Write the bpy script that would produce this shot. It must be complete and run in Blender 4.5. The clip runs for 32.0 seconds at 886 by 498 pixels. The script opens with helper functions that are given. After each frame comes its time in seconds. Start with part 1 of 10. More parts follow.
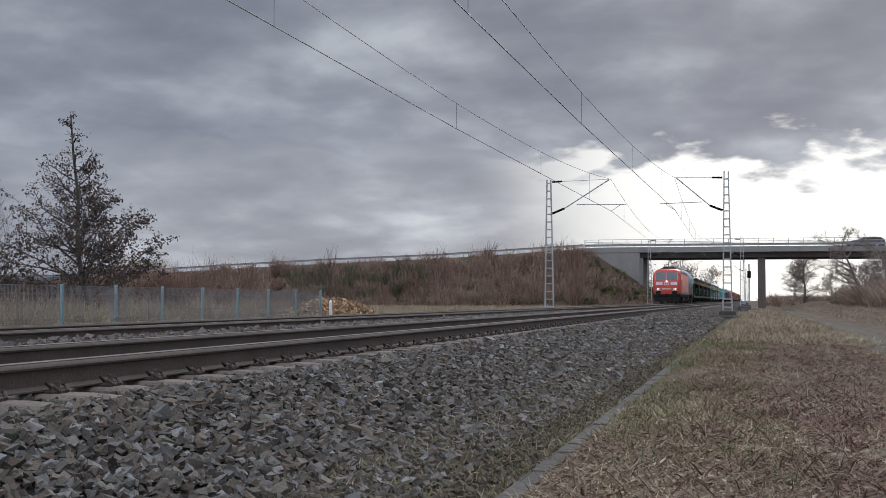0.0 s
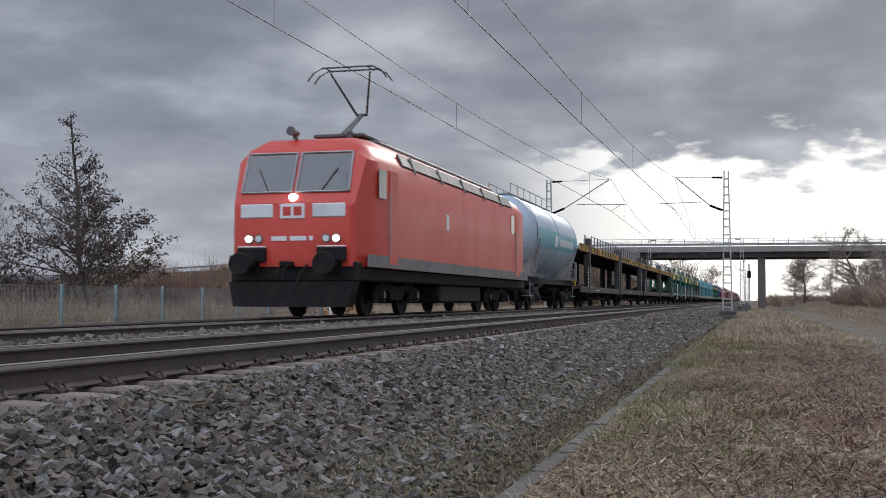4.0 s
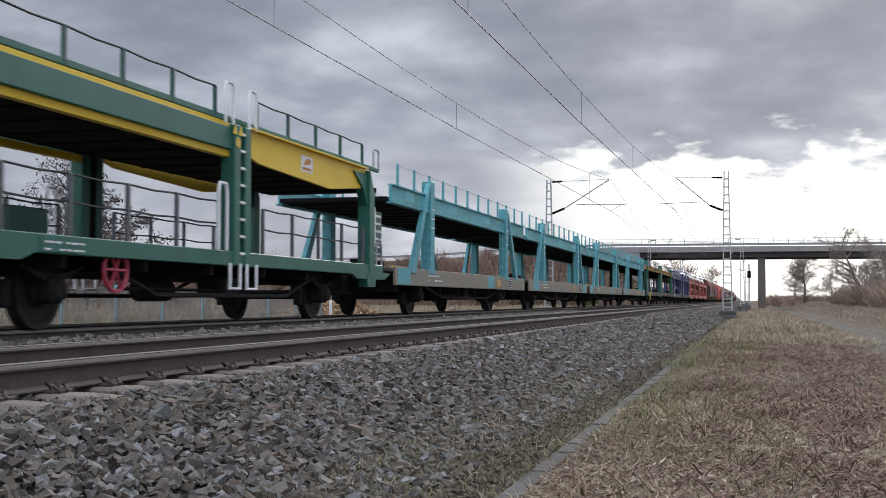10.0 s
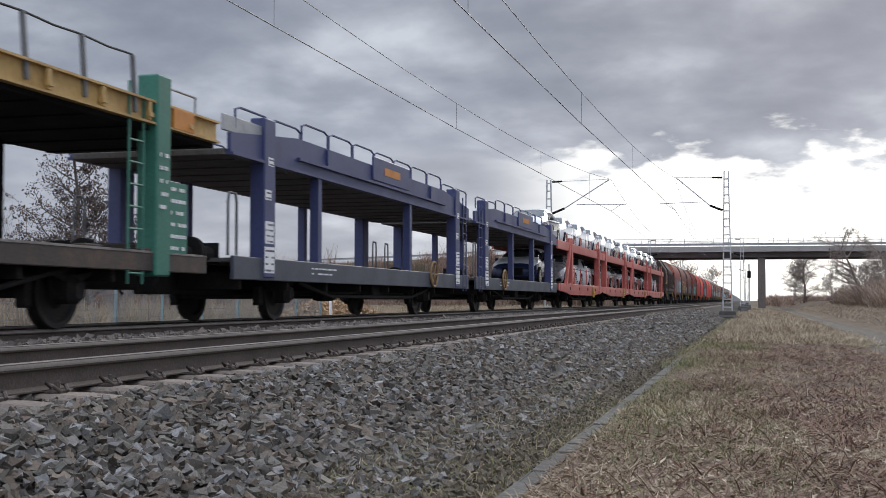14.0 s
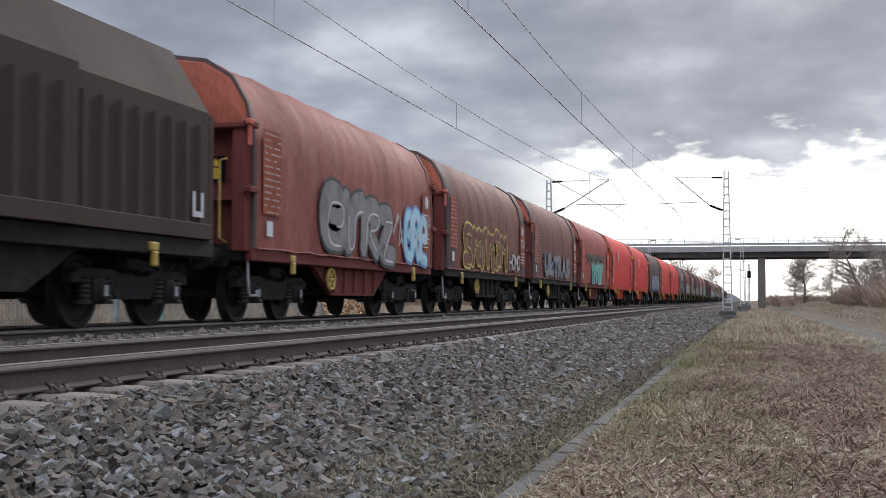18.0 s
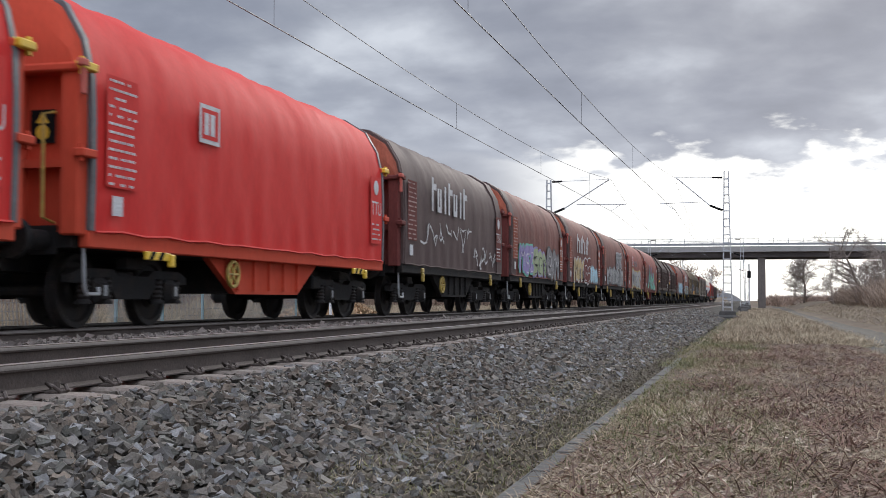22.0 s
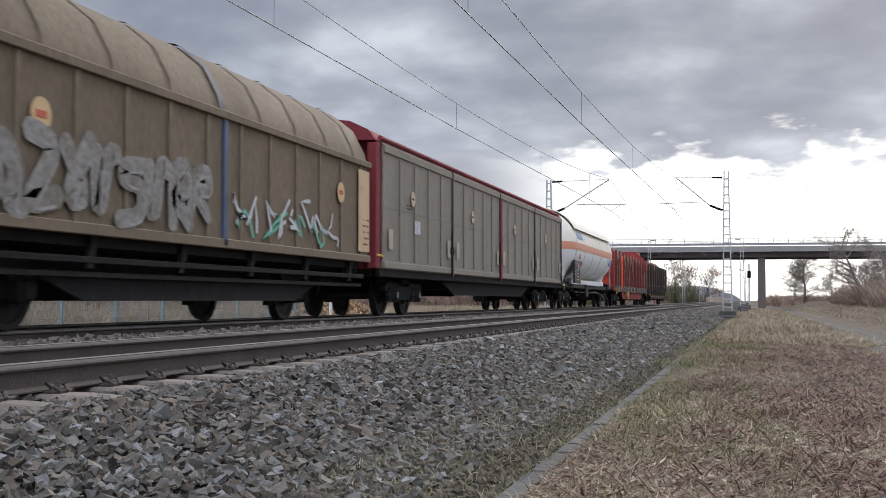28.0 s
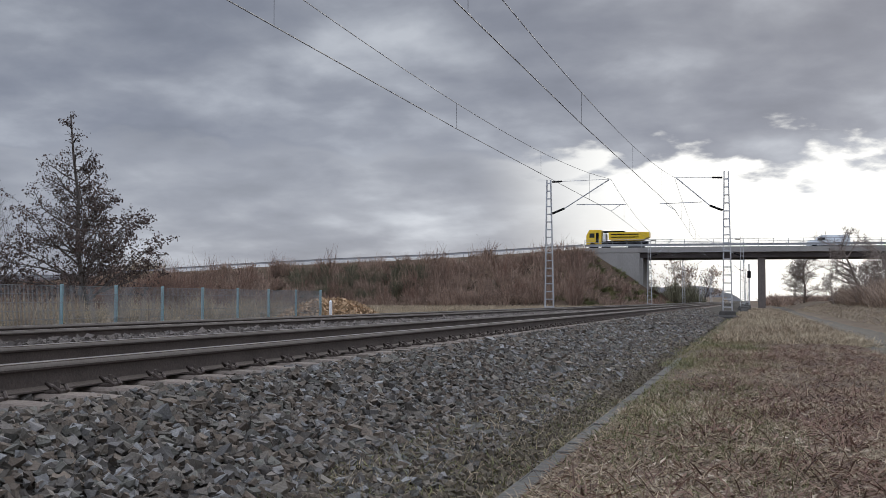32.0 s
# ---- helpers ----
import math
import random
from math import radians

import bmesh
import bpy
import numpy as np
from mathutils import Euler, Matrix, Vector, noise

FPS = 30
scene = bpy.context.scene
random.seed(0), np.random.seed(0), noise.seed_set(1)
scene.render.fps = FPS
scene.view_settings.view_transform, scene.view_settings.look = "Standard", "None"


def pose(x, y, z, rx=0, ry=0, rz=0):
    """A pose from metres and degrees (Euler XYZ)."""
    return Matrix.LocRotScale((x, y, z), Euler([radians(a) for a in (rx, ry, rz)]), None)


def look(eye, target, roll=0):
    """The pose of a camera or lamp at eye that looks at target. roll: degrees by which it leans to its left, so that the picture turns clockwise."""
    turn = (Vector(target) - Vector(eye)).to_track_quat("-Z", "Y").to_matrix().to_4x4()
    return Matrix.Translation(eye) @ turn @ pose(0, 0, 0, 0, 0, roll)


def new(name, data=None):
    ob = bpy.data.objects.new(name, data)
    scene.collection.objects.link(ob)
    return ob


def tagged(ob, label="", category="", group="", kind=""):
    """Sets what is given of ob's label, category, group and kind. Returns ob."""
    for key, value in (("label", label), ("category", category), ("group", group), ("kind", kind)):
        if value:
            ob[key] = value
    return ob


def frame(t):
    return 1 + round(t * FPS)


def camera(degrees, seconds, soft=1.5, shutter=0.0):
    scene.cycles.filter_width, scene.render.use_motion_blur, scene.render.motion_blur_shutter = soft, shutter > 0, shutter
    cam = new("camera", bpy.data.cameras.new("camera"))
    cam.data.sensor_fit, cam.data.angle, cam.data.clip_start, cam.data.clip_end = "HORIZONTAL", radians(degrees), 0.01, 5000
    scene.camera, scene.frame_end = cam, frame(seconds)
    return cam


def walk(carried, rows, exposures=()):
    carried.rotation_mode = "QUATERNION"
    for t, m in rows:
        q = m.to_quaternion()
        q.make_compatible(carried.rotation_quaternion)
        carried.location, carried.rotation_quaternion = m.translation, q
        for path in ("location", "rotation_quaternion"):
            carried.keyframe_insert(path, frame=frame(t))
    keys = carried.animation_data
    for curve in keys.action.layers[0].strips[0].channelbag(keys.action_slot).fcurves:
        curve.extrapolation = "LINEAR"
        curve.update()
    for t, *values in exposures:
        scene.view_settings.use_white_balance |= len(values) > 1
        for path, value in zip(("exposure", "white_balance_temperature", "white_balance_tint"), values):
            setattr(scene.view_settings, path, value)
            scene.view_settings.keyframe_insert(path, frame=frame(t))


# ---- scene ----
# ===== camera and its (still) place =====
cam = camera(41.45, 32.0, soft=0.5, shutter=0.1)
EYE = pose(0.0, 0.0, 0.344, 92.52, 0.0, 14.80)
walk(cam, [(0.0, EYE), (32.0, EYE)], exposures=[(0.0, -0.28), (3.5, -0.28), (5.5, 0.1), (17.0, 0.1), (18.0, 0.2), (25.5, 0.22), (28.3, 0.24), (29.6, 0.1), (30.2, 0.08), (31.0, 0.18), (32.0, -0.18)])

# ===== sky and sun =====
SUN_AZ, SUN_EL = radians(-6.0), radians(24.0)      # azimuth from +y towards -x


def make_world():
    w = bpy.data.worlds.new("overcast_sky")
    scene.world = w
    w.use_nodes = True
    nt = w.node_tree
    nt.nodes.clear()
    N, Lk = nt.nodes.new, nt.links.new

    def math_node(op, a, b=None, clamp=False):
        n = N("ShaderNodeMath")
        n.operation, n.use_clamp = op, clamp
        for i, s in enumerate((a, b)):
            if s is None:
                continue
            if isinstance(s, (int, float)):
                n.inputs[i].default_value = s
            else:
                Lk(s, n.inputs[i])
        return n.outputs[0]

    out, bg = N("ShaderNodeOutputWorld"), N("ShaderNodeBackground")
    tc, sep = N("ShaderNodeTexCoord"), N("ShaderNodeSeparateXYZ")
    Lk(tc.outputs["Generated"], sep.inputs[0])
    # cloud layer: the direction is projected on a flat sheet overhead
    zz = math_node("MAXIMUM", sep.outputs[2], 0.0)
    den = math_node("ADD", zz, 0.26)
    u, v = math_node("DIVIDE", sep.outputs[0], den), math_node("DIVIDE", sep.outputs[1], den)
    comb = N("ShaderNodeCombineXYZ")
    Lk(u, comb.inputs[0]), Lk(v, comb.inputs[1])
    comb.inputs[2].default_value = 3.7
    big, mid = N("ShaderNodeTexNoise"), N("ShaderNodeTexNoise")
    for n, sc, det, ro, di in ((big, 1.9, 3.0, 0.5, 0.0), (mid, 5.0, 7.0, 0.52, 0.12)):
        n.inputs["Scale"].default_value, n.inputs["Detail"].default_value = sc, det
        n.inputs["Roughness"].default_value, n.inputs["Distortion"].default_value = ro, di
        Lk(comb.outputs[0], n.inputs["Vector"])
    mixv = math_node("ADD", math_node("MULTIPLY", big.outputs[0], 0.55), math_node("MULTIPLY", mid.outputs[0], 0.45))
    ramp = N("ShaderNodeValToRGB")
    cr = ramp.color_ramp
    cr.elements[0].position, cr.elements[0].color = 0.37, (0.255, 0.283, 0.36, 1)
    cr.elements[1].position, cr.elements[1].color = 0.69, (0.70, 0.745, 0.83, 1)
    for p, c in ((0.45, (0.305, 0.335, 0.42, 1)), (0.52, (0.375, 0.407, 0.49, 1)), (0.585, (0.48, 0.518, 0.605, 1))):
        e = cr.elements.new(p)
        e.color = c
    Lk(mixv, ramp.inputs[0])
    # thin bright cloud low over the horizon, brightest towards the hidden sun
    sx, sy = -math.sin(SUN_AZ), math.cos(SUN_AZ)
    nrm = N("ShaderNodeVectorMath")
    nrm.operation = "DOT_PRODUCT"
    Lk(tc.outputs["Generated"], nrm.inputs[0])
    nrm.inputs[1].default_value = (sx * 0.985, sy * 0.985, 0.17)
    near = N("ShaderNodeMapRange")
    near.interpolation_type = "SMOOTHSTEP"
    near.inputs[1].default_value, near.inputs[2].default_value = 0.94, 0.99
    Lk(nrm.outputs["Value"], near.inputs[0])
    wob = math_node("MULTIPLY", math_node("SUBTRACT", mid.outputs[0], 0.5), 0.13)
    zed = math_node("ADD", sep.outputs[2], wob)
    low = N("ShaderNodeMapRange")
    low.interpolation_type = "SMOOTHSTEP"
    low.inputs[1].default_value, low.inputs[2].default_value = 0.130, 0.112
    low.inputs[3].default_value, low.inputs[4].default_value = 0.0, 1.0
    Lk(zed, low.inputs[0])
    edge = math_node("MULTIPLY", math_node("ADD", math_node("MULTIPLY", near.outputs[0], 0.94), 0.06), low.outputs[0], True)
    mix = N("ShaderNodeMixRGB")
    Lk(edge, mix.inputs[0]), Lk(ramp.outputs[0], mix.inputs[1])
    mix.inputs[2].default_value = (1.42, 1.42, 1.38, 1)
    # the cloud base darkens away from the horizon
    high = N("ShaderNodeMapRange")
    high.interpolation_type = "SMOOTHSTEP"
    high.inputs[1].default_value, high.inputs[2].default_value = 0.06, 0.26
    high.inputs[3].default_value, high.inputs[4].default_value = 0.95, 0.74
    Lk(sep.outputs[2], high.inputs[0])
    # clouds that face the sun, behind the viewer, are the brighter ones
    face = N("ShaderNodeMapRange")
    face.interpolation_type = "SMOOTHSTEP"
    face.inputs[1].default_value, face.inputs[2].default_value = 0.55, -0.5
    face.inputs[3].default_value, face.inputs[4].default_value = 1.0, 2.3
    Lk(nrm.outputs["Value"], face.inputs[0])
    # an overcast sky is brightest overhead
    top = N("ShaderNodeMapRange")
    top.interpolation_type = "SMOOTHSTEP"
    top.inputs[1].default_value, top.inputs[2].default_value = 0.30, 0.85
    top.inputs[3].default_value, top.inputs[4].default_value = 1.0, 3.0
    Lk(sep.outputs[2], top.inputs[0])
    gain = N("ShaderNodeVectorMath")
    gain.operation = "SCALE"
    Lk(mix.outputs[0], gain.inputs[0]), Lk(math_node("MULTIPLY", math_node("MULTIPLY", face.outputs[0], top.outputs[0]), high.outputs[0]), gain.inputs["Scale"])
    # clear sky glimmers behind the cloud sheet
    sky = N("ShaderNodeTexSky")
    sky.sky_type, sky.sun_disc = "NISHITA", False
    sky.sun_elevation, sky.sun_rotation = SUN_EL, -SUN_AZ
    add = N("ShaderNodeMixRGB")
    add.blend_type = "ADD"
    add.inputs[0].default_value = 0.004
    Lk(gain.outputs[0], add.inputs[1]), Lk(sky.outputs[0], add.inputs[2])
    Lk(add.outputs[0], bg.inputs[0])
    bg.inputs[1].default_value = 1.0
    Lk(bg.outputs[0], out.inputs[0])


make_world()
sun_data = bpy.data.lights.new("sun", "SUN")
sun_data.energy, sun_data.angle, sun_data.color = 1.3, radians(14), (1.0, 0.96, 0.9)
sun = new("sun", sun_data)
sun.matrix_world = look((0, 0, 60), (60 * math.sin(SUN_AZ) * math.cos(SUN_EL), -60 * math.cos(SUN_AZ) * math.cos(SUN_EL), 60 - 60 * math.sin(SUN_EL)))


# ===== materials =====
MATS = {}


def mat(name, color, rough=0.7, metal=0.0, vary=0.25, scale=3.0, fine=40.0, bump=0.0, second=None, amount=0.5, streak=1.0, island=0.0, objv=0.0, emit=0.0, spec=0.5, hues=None):
    """A painted, rusty or mineral surface: a base colour that drifts at two scales, stains of a second colour, fine relief."""
    if name in MATS:
        return MATS[name]
    m = bpy.data.materials.new(name)
    m.use_nodes = True
    nt = m.node_tree
    b = nt.nodes["Principled BSDF"]
    N, Lk = nt.nodes.new, nt.links.new
    tc, mp = N("ShaderNodeTexCoord"), N("ShaderNodeMapping")
    Lk(tc.outputs["Object"], mp.inputs[0])
    mp.inputs["Scale"].default_value = (1, 1, 1.0 / streak)
    n1, n2 = N("ShaderNodeTexNoise"), N("ShaderNodeTexNoise")
    for n, s, d in ((n1, scale, 4.0), (n2, fine, 3.0)):
        n.inputs["Scale"].default_value, n.inputs["Detail"].default_value = s, d
        Lk(mp.outputs[0], n.inputs["Vector"])
    rgb = (*color, 1)
    sec = (*(second or tuple(c * 0.45 for c in color)), 1)
    r = N("ShaderNodeMapRange")
    r.inputs[1].default_value, r.inputs[2].default_value = 0.62 - 0.3 * amount, 0.82 - 0.2 * amount
    r.inputs[4].default_value = min(1.0, vary * 2.4)
    Lk(n1.outputs[0], r.inputs[0])
    mx = N("ShaderNodeMixRGB")
    mx.inputs[1].default_value, mx.inputs[2].default_value = rgb, sec
    Lk(r.outputs[0], mx.inputs[0])
    hv = N("ShaderNodeHueSaturation")
    base_out = mx.outputs[0]
    if hues:
        gi, rp = N("ShaderNodeNewGeometry"), N("ShaderNodeValToRGB")
        rp.color_ramp.interpolation = "CONSTANT"
        rp.color_ramp.elements.remove(rp.color_ramp.elements[1])
        for i, c in enumerate(hues):
            e = rp.color_ramp.elements[0] if i == 0 else rp.color_ramp.elements.new(i / len(hues))
            e.position, e.color = i / len(hues), (*c, 1)
        wn = N("ShaderNodeTexWhiteNoise")
        wn.noise_dimensions = "1D"
        Lk(gi.outputs["Random Per Island"], wn.inputs["W"])
        Lk(wn.outputs["Value"], rp.inputs[0])
        m2 = N("ShaderNodeMixRGB")
        m2.inputs[0].default_value = 0.75
        Lk(mx.outputs[0], m2.inputs[1]), Lk(rp.outputs[0], m2.inputs[2])
        base_out = m2.outputs[0]
    Lk(base_out, hv.inputs["Color"])
    val = N("ShaderNodeMapRange")
    val.inputs[1].default_value, val.inputs[2].default_value = 0.25, 0.75
    val.inputs[3].default_value, val.inputs[4].default_value = 1 - vary, 1 + vary
    Lk(n2.outputs[0], val.inputs[0])
    last = val.outputs[0]
    for flag, node, sock in ((island, "ShaderNodeNewGeometry", "Random Per Island"), (objv, "ShaderNodeObjectInfo", "Random")):
        if flag:
            g, k, mu = N(node), N("ShaderNodeMapRange"), N("ShaderNodeMath")
            k.inputs[3].default_value, k.inputs[4].default_value = 1 - flag, 1 + flag
            Lk(g.outputs[sock], k.inputs[0])
            mu.operation = "MULTIPLY"
            Lk(last, mu.inputs[0]), Lk(k.outputs[0], mu.inputs[1])
            last = mu.outputs[0]
    Lk(last, hv.inputs["Value"])
    Lk(hv.outputs[0], b.inputs["Base Color"])
    b.inputs["Metallic"].default_value = metal
    rr = N("ShaderNodeMapRange")
    rr.inputs[3].default_value, rr.inputs[4].default_value = max(0.03, rough - 0.12), min(1.0, rough + 0.12)
    Lk(n1.outputs[0], rr.inputs[0])
    Lk(rr.outputs[0], b.inputs["Roughness"])
    b.inputs["Specular IOR Level"].default_value = spec
    if bump:
        bp = N("ShaderNodeBump")
        bp.inputs["Strength"].default_value, bp.inputs["Distance"].default_value = min(1.0, bump), 0.02
        Lk(n2.outputs[0], bp.inputs["Height"])
        Lk(bp.outputs[0], b.inputs["Normal"])
    if emit:
        b.inputs["Emission Color"].default_value = rgb
        b.inputs["Emission Strength"].default_value = emit
    MATS[name] = m
    return m


def glassy(name, color, rough=0.06):
    if name not in MATS:
        m = mat(name, color, rough, 0.0, 0.1, 1.5, 9.0)
        b = m.node_tree.nodes["Principled BSDF"]
        b.inputs["Specular IOR Level"].default_value = 0.9
    return MATS[name]


M_BLACK = mat("underframe_black", (0.014, 0.0135, 0.0135), 0.75, 0, 0.35, 4, 40, 0.2, (0.034, 0.027, 0.022), 0.5, spec=0.2)
M_WHEEL = mat("wheel_steel", (0.022, 0.02, 0.019), 0.6, 0.2, 0.3, 5, 40, 0.1, (0.045, 0.034, 0.027), spec=0.25)
M_GREY = mat("galvanised_steel", (0.36, 0.37, 0.38), 0.5, 0.5, 0.18, 4, 40)
M_POLE = mat("pole_paint", (0.42, 0.43, 0.44), 0.6, 0.3, 0.15, 3, 30, 0, (0.30, 0.24, 0.2), 0.4)
M_WHITE = mat("white_paint", (0.78, 0.78, 0.77), 0.55, 0, 0.08, 3, 30)
M_YELLOW = mat("signal_yellow", (0.72, 0.47, 0.04), 0.5, 0, 0.15, 3, 30)
M_RUBBER = mat("rubber", (0.02, 0.02, 0.02), 0.8, 0, 0.2)
M_CONCRETE = mat("weathered_concrete", (0.29, 0.275, 0.255), 0.9, 0, 0.16, 0.6, 14, 0.3, (0.2, 0.19, 0.18), 0.5, 4.0)
M_SLEEPER = mat("dusty_sleeper", (0.185, 0.15, 0.122), 0.9, 0, 0.26, 3, 40, 0.6, (0.09, 0.07, 0.058), 0.5, 1, 0, 0.12)
M_RAILSIDE = mat("rusty_rail", (0.085, 0.066, 0.055), 0.8, 0.15, 0.25, 2, 60, 0.25, (0.05, 0.038, 0.032), 0.5)
M_RAILTOP = mat("polished_rail_head", (0.20, 0.178, 0.16), 0.5, 0.45, 0.15, 2, 60, 0, (0.13, 0.105, 0.09), 0.45)
M_STONE = mat("ballast_stone", (0.125, 0.11, 0.094), 0.88, 0, 0.22, 9, 90, 0.4, (0.08, 0.06, 0.045), 0.5, 1, 0.45, hues=[(0.15, 0.132, 0.11), (0.105, 0.08, 0.057), (0.16, 0.152, 0.142), (0.13, 0.1, 0.072), (0.07, 0.062, 0.053), (0.14, 0.122, 0.096), (0.22, 0.22, 0.212), (0.115, 0.088, 0.064), (0.125, 0.122, 0.1), (0.095, 0.085, 0.07)])
# much darker than the loose stones, so their gaps look shaded
M_STONE_F = mat("dark_ballast_bed", (0.045, 0.04, 0.035), 0.9, 0, 0.45, 6, 22, 1.0, (0.04, 0.035, 0.03), 0.6, spec=0.05)
M_SOIL = mat("dry_meadow", (0.115, 0.085, 0.058), 0.95, 0, 0.35, 0.35, 14, 1.0, (0.085, 0.058, 0.042), 0.6, spec=0.1)
M_PATH = mat("dirt_track", (0.05, 0.043, 0.035), 0.8, 0, 0.25, 0.8, 14, 0.6, (0.10, 0.082, 0.06), 0.5, spec=0.08)
M_TROUGH = mat("trough_concrete", (0.105, 0.1, 0.09), 0.88, 0, 0.25, 1.4, 30, 0.3, (0.065, 0.06, 0.05), 0.5, 1, 0, 0.12, spec=0.1)
M_GRASS = mat("dry_grass", (0.38, 0.31, 0.205), 0.9, 0, 0.3, 0.5, 8, 0, (0.19, 0.125, 0.09), 0.6, 1, 0.4)
M_GRASSG = mat("green_grass", (0.15, 0.152, 0.062), 0.9, 0, 0.25, 0.6, 8, 0, (0.26, 0.22, 0.1), 0.55, 1, 0.4)
M_TWIG = mat("brown_twigs", (0.19, 0.112, 0.08), 0.9, 0, 0.3, 0.5, 8, 0, (0.17, 0.115, 0.085), 0.5, 1, 0.5)
M_BARK = mat("grey_bark", (0.105, 0.09, 0.078), 0.9, 0, 0.3, 4, 40, 0.5, (0.06, 0.05, 0.045))
M_DEADLEAF = mat("withered_leaf", (0.085, 0.058, 0.048), 0.85, 0, 0.3, 2, 20, 0, (0.05, 0.038, 0.034), 0.5, 1, 0.4)
M_BANK = mat("pale_brown_scrub", (0.32, 0.24, 0.18), 0.9, 0, 0.3, 0.2, 6, 0, (0.2, 0.14, 0.105), 0.5, 1, 0.45)
M_SHRUB = mat("bare_shrub", (0.33, 0.235, 0.175), 0.9, 0, 0.3, 0.2, 6, 0, (0.2, 0.135, 0.1), 0.5, 1, 0.45)
M_SHRUBG = mat("evergreen_bramble", (0.14, 0.13, 0.08), 0.85, 0, 0.3, 0.2, 6, 0, (0.1, 0.085, 0.05), 0.5, 1, 0.45)
# the blue of distant haze is mixed into the hill colour
M_HILL = mat("wooded_hill", (0.055, 0.058, 0.072), 0.95, 0, 0.25, 0.02, 0.3)


# ===== mesh building =====
class Geo:
    """Collects the faces of one mesh."""

    def __init__(self):
        self.v, self.f = [], []

    def add(self, verts, faces):
        o = len(self.v)
        self.v.extend(tuple(p) for p in verts)
        self.f.extend(tuple(i + o for i in q) for q in faces)
        return self

    def box(self, x0, x1, y0, y1, z0, z1, c=0.0):
        if x1 < x0:
            x0, x1 = x1, x0
        if y1 < y0:
            y0, y1 = y1, y0
        c = min(c, (x1 - x0) / 3, (y1 - y0) / 3, (z1 - z0) / 3)
        if c <= 0:
            vs = [(x, y, z) for x in (x0, x1) for y in (y0, y1) for z in (z0, z1)]
            return self.add(vs, [(0, 1, 3, 2), (4, 6, 7, 5), (0, 4, 5, 1), (2, 3, 7, 6), (0, 2, 6, 4), (1, 5, 7, 3)])
        vs, idx = [], {}
        lo, hi = (x0, y0, z0), (x1, y1, z1)
        for s in [(a, b, d) for a in (0, 1) for b in (0, 1) for d in (0, 1)]:
            for ax in range(3):
                p = [(hi[k] - c if s[k] else lo[k] + c) for k in range(3)]
                p[ax] = hi[ax] if s[ax] else lo[ax]
                idx[s, ax] = len(vs)
                vs.append(p)
        fs = []
        for ax in range(3):
            b, d = (ax + 1) % 3, (ax + 2) % 3
            for side in (0, 1):
                q = []
                for e, g in ((0, 0), (1, 0), (1, 1), (0, 1)):
                    s = [0, 0, 0]
                    s[ax], s[b], s[d] = side, e, g
                    q.append(idx[tuple(s), ax])
                fs.append(q)
            for e in (0, 1):
                for g in (0, 1):
                    s = [0, 0, 0]
                    s[b], s[d] = e, g
                    s2 = list(s)
                    s2[ax] = 1
                    fs.append([idx[tuple(s), b], idx[tuple(s2), b], idx[tuple(s2), d], idx[tuple(s), d]])
        for s in [(a, b, d) for a in (0, 1) for b in (0, 1) for d in (0, 1)]:
            fs.append([idx[s, 0], idx[s, 1], idx[s, 2]])
        return self.add(vs, fs)

    def loft(self, rings, cap=True, close=True):
        n = len(rings[0])
        fs = []
        for k in range(len(rings) - 1):
            for i in range(n if close else n - 1):
                j = (i + 1) % n
                fs.append((k * n + i, k * n + j, (k + 1) * n + j, (k + 1) * n + i))
        if cap:
            fs.append(tuple(range(n))[::-1])
            fs.append(tuple((len(rings) - 1) * n + i for i in range(n)))
        return self.add([p for r in rings for p in r], fs)

    def prism(self, poly, axis, lo, hi):
        def at(a, b, t):
            return (t, a, b) if axis == "x" else (a, t, b) if axis == "y" else (a, b, t)
        return self.loft([[at(a, b, lo) for a, b in poly], [at(a, b, hi) for a, b in poly]])

    def cyl(self, p, q, r, n=12, r2=None):
        p, q = Vector(p), Vector(q)
        d = (q - p)
        m = d.to_track_quat("Z", "Y").to_matrix()
        r2 = r if r2 is None else r2
        ring = [(math.cos(2 * math.pi * i / n), math.sin(2 * math.pi * i / n)) for i in range(n)]
        return self.loft([[p + m @ Vector((a * r, b * r, 0)) for a, b in ring], [q + m @ Vector((a * r2, b * r2, 0)) for a, b in ring]])

    def tube(self, pts, r, n=6):
        pts = [Vector(p) for p in pts]
        rings = []
        ring = [(math.cos(2 * math.pi * i / n), math.sin(2 * math.pi * i / n)) for i in range(n)]
        for k, p in enumerate(pts):
            d = (pts[min(k + 1, len(pts) - 1)] - pts[max(k - 1, 0)]).normalized()
            up = Vector((1, 0, 0)) if abs(d.x) < 0.9 else Vector((0, 0, 1))
            a = d.cross(up).normalized()
            b = d.cross(a)
            rr = r[k] if isinstance(r, (list, tuple)) else r
            rings.append([p + a * (c * rr) + b * (s * rr) for c, s in ring])
        return self.loft(rings)


def mesh_of(geo, name, smooth=True):
    me = bpy.data.meshes.new(name)
    me.from_pydata(geo.v, [], geo.f)
    bm = bmesh.new()
    bm.from_mesh(me)
    bmesh.ops.recalc_face_normals(bm, faces=bm.faces)
    bm.to_mesh(me)
    bm.free()
    if smooth:
        me.polygons.foreach_set("use_smooth", [True] * len(me.polygons))
        me.set_sharp_from_angle(angle=radians(32))
    return me


SHARED = {}


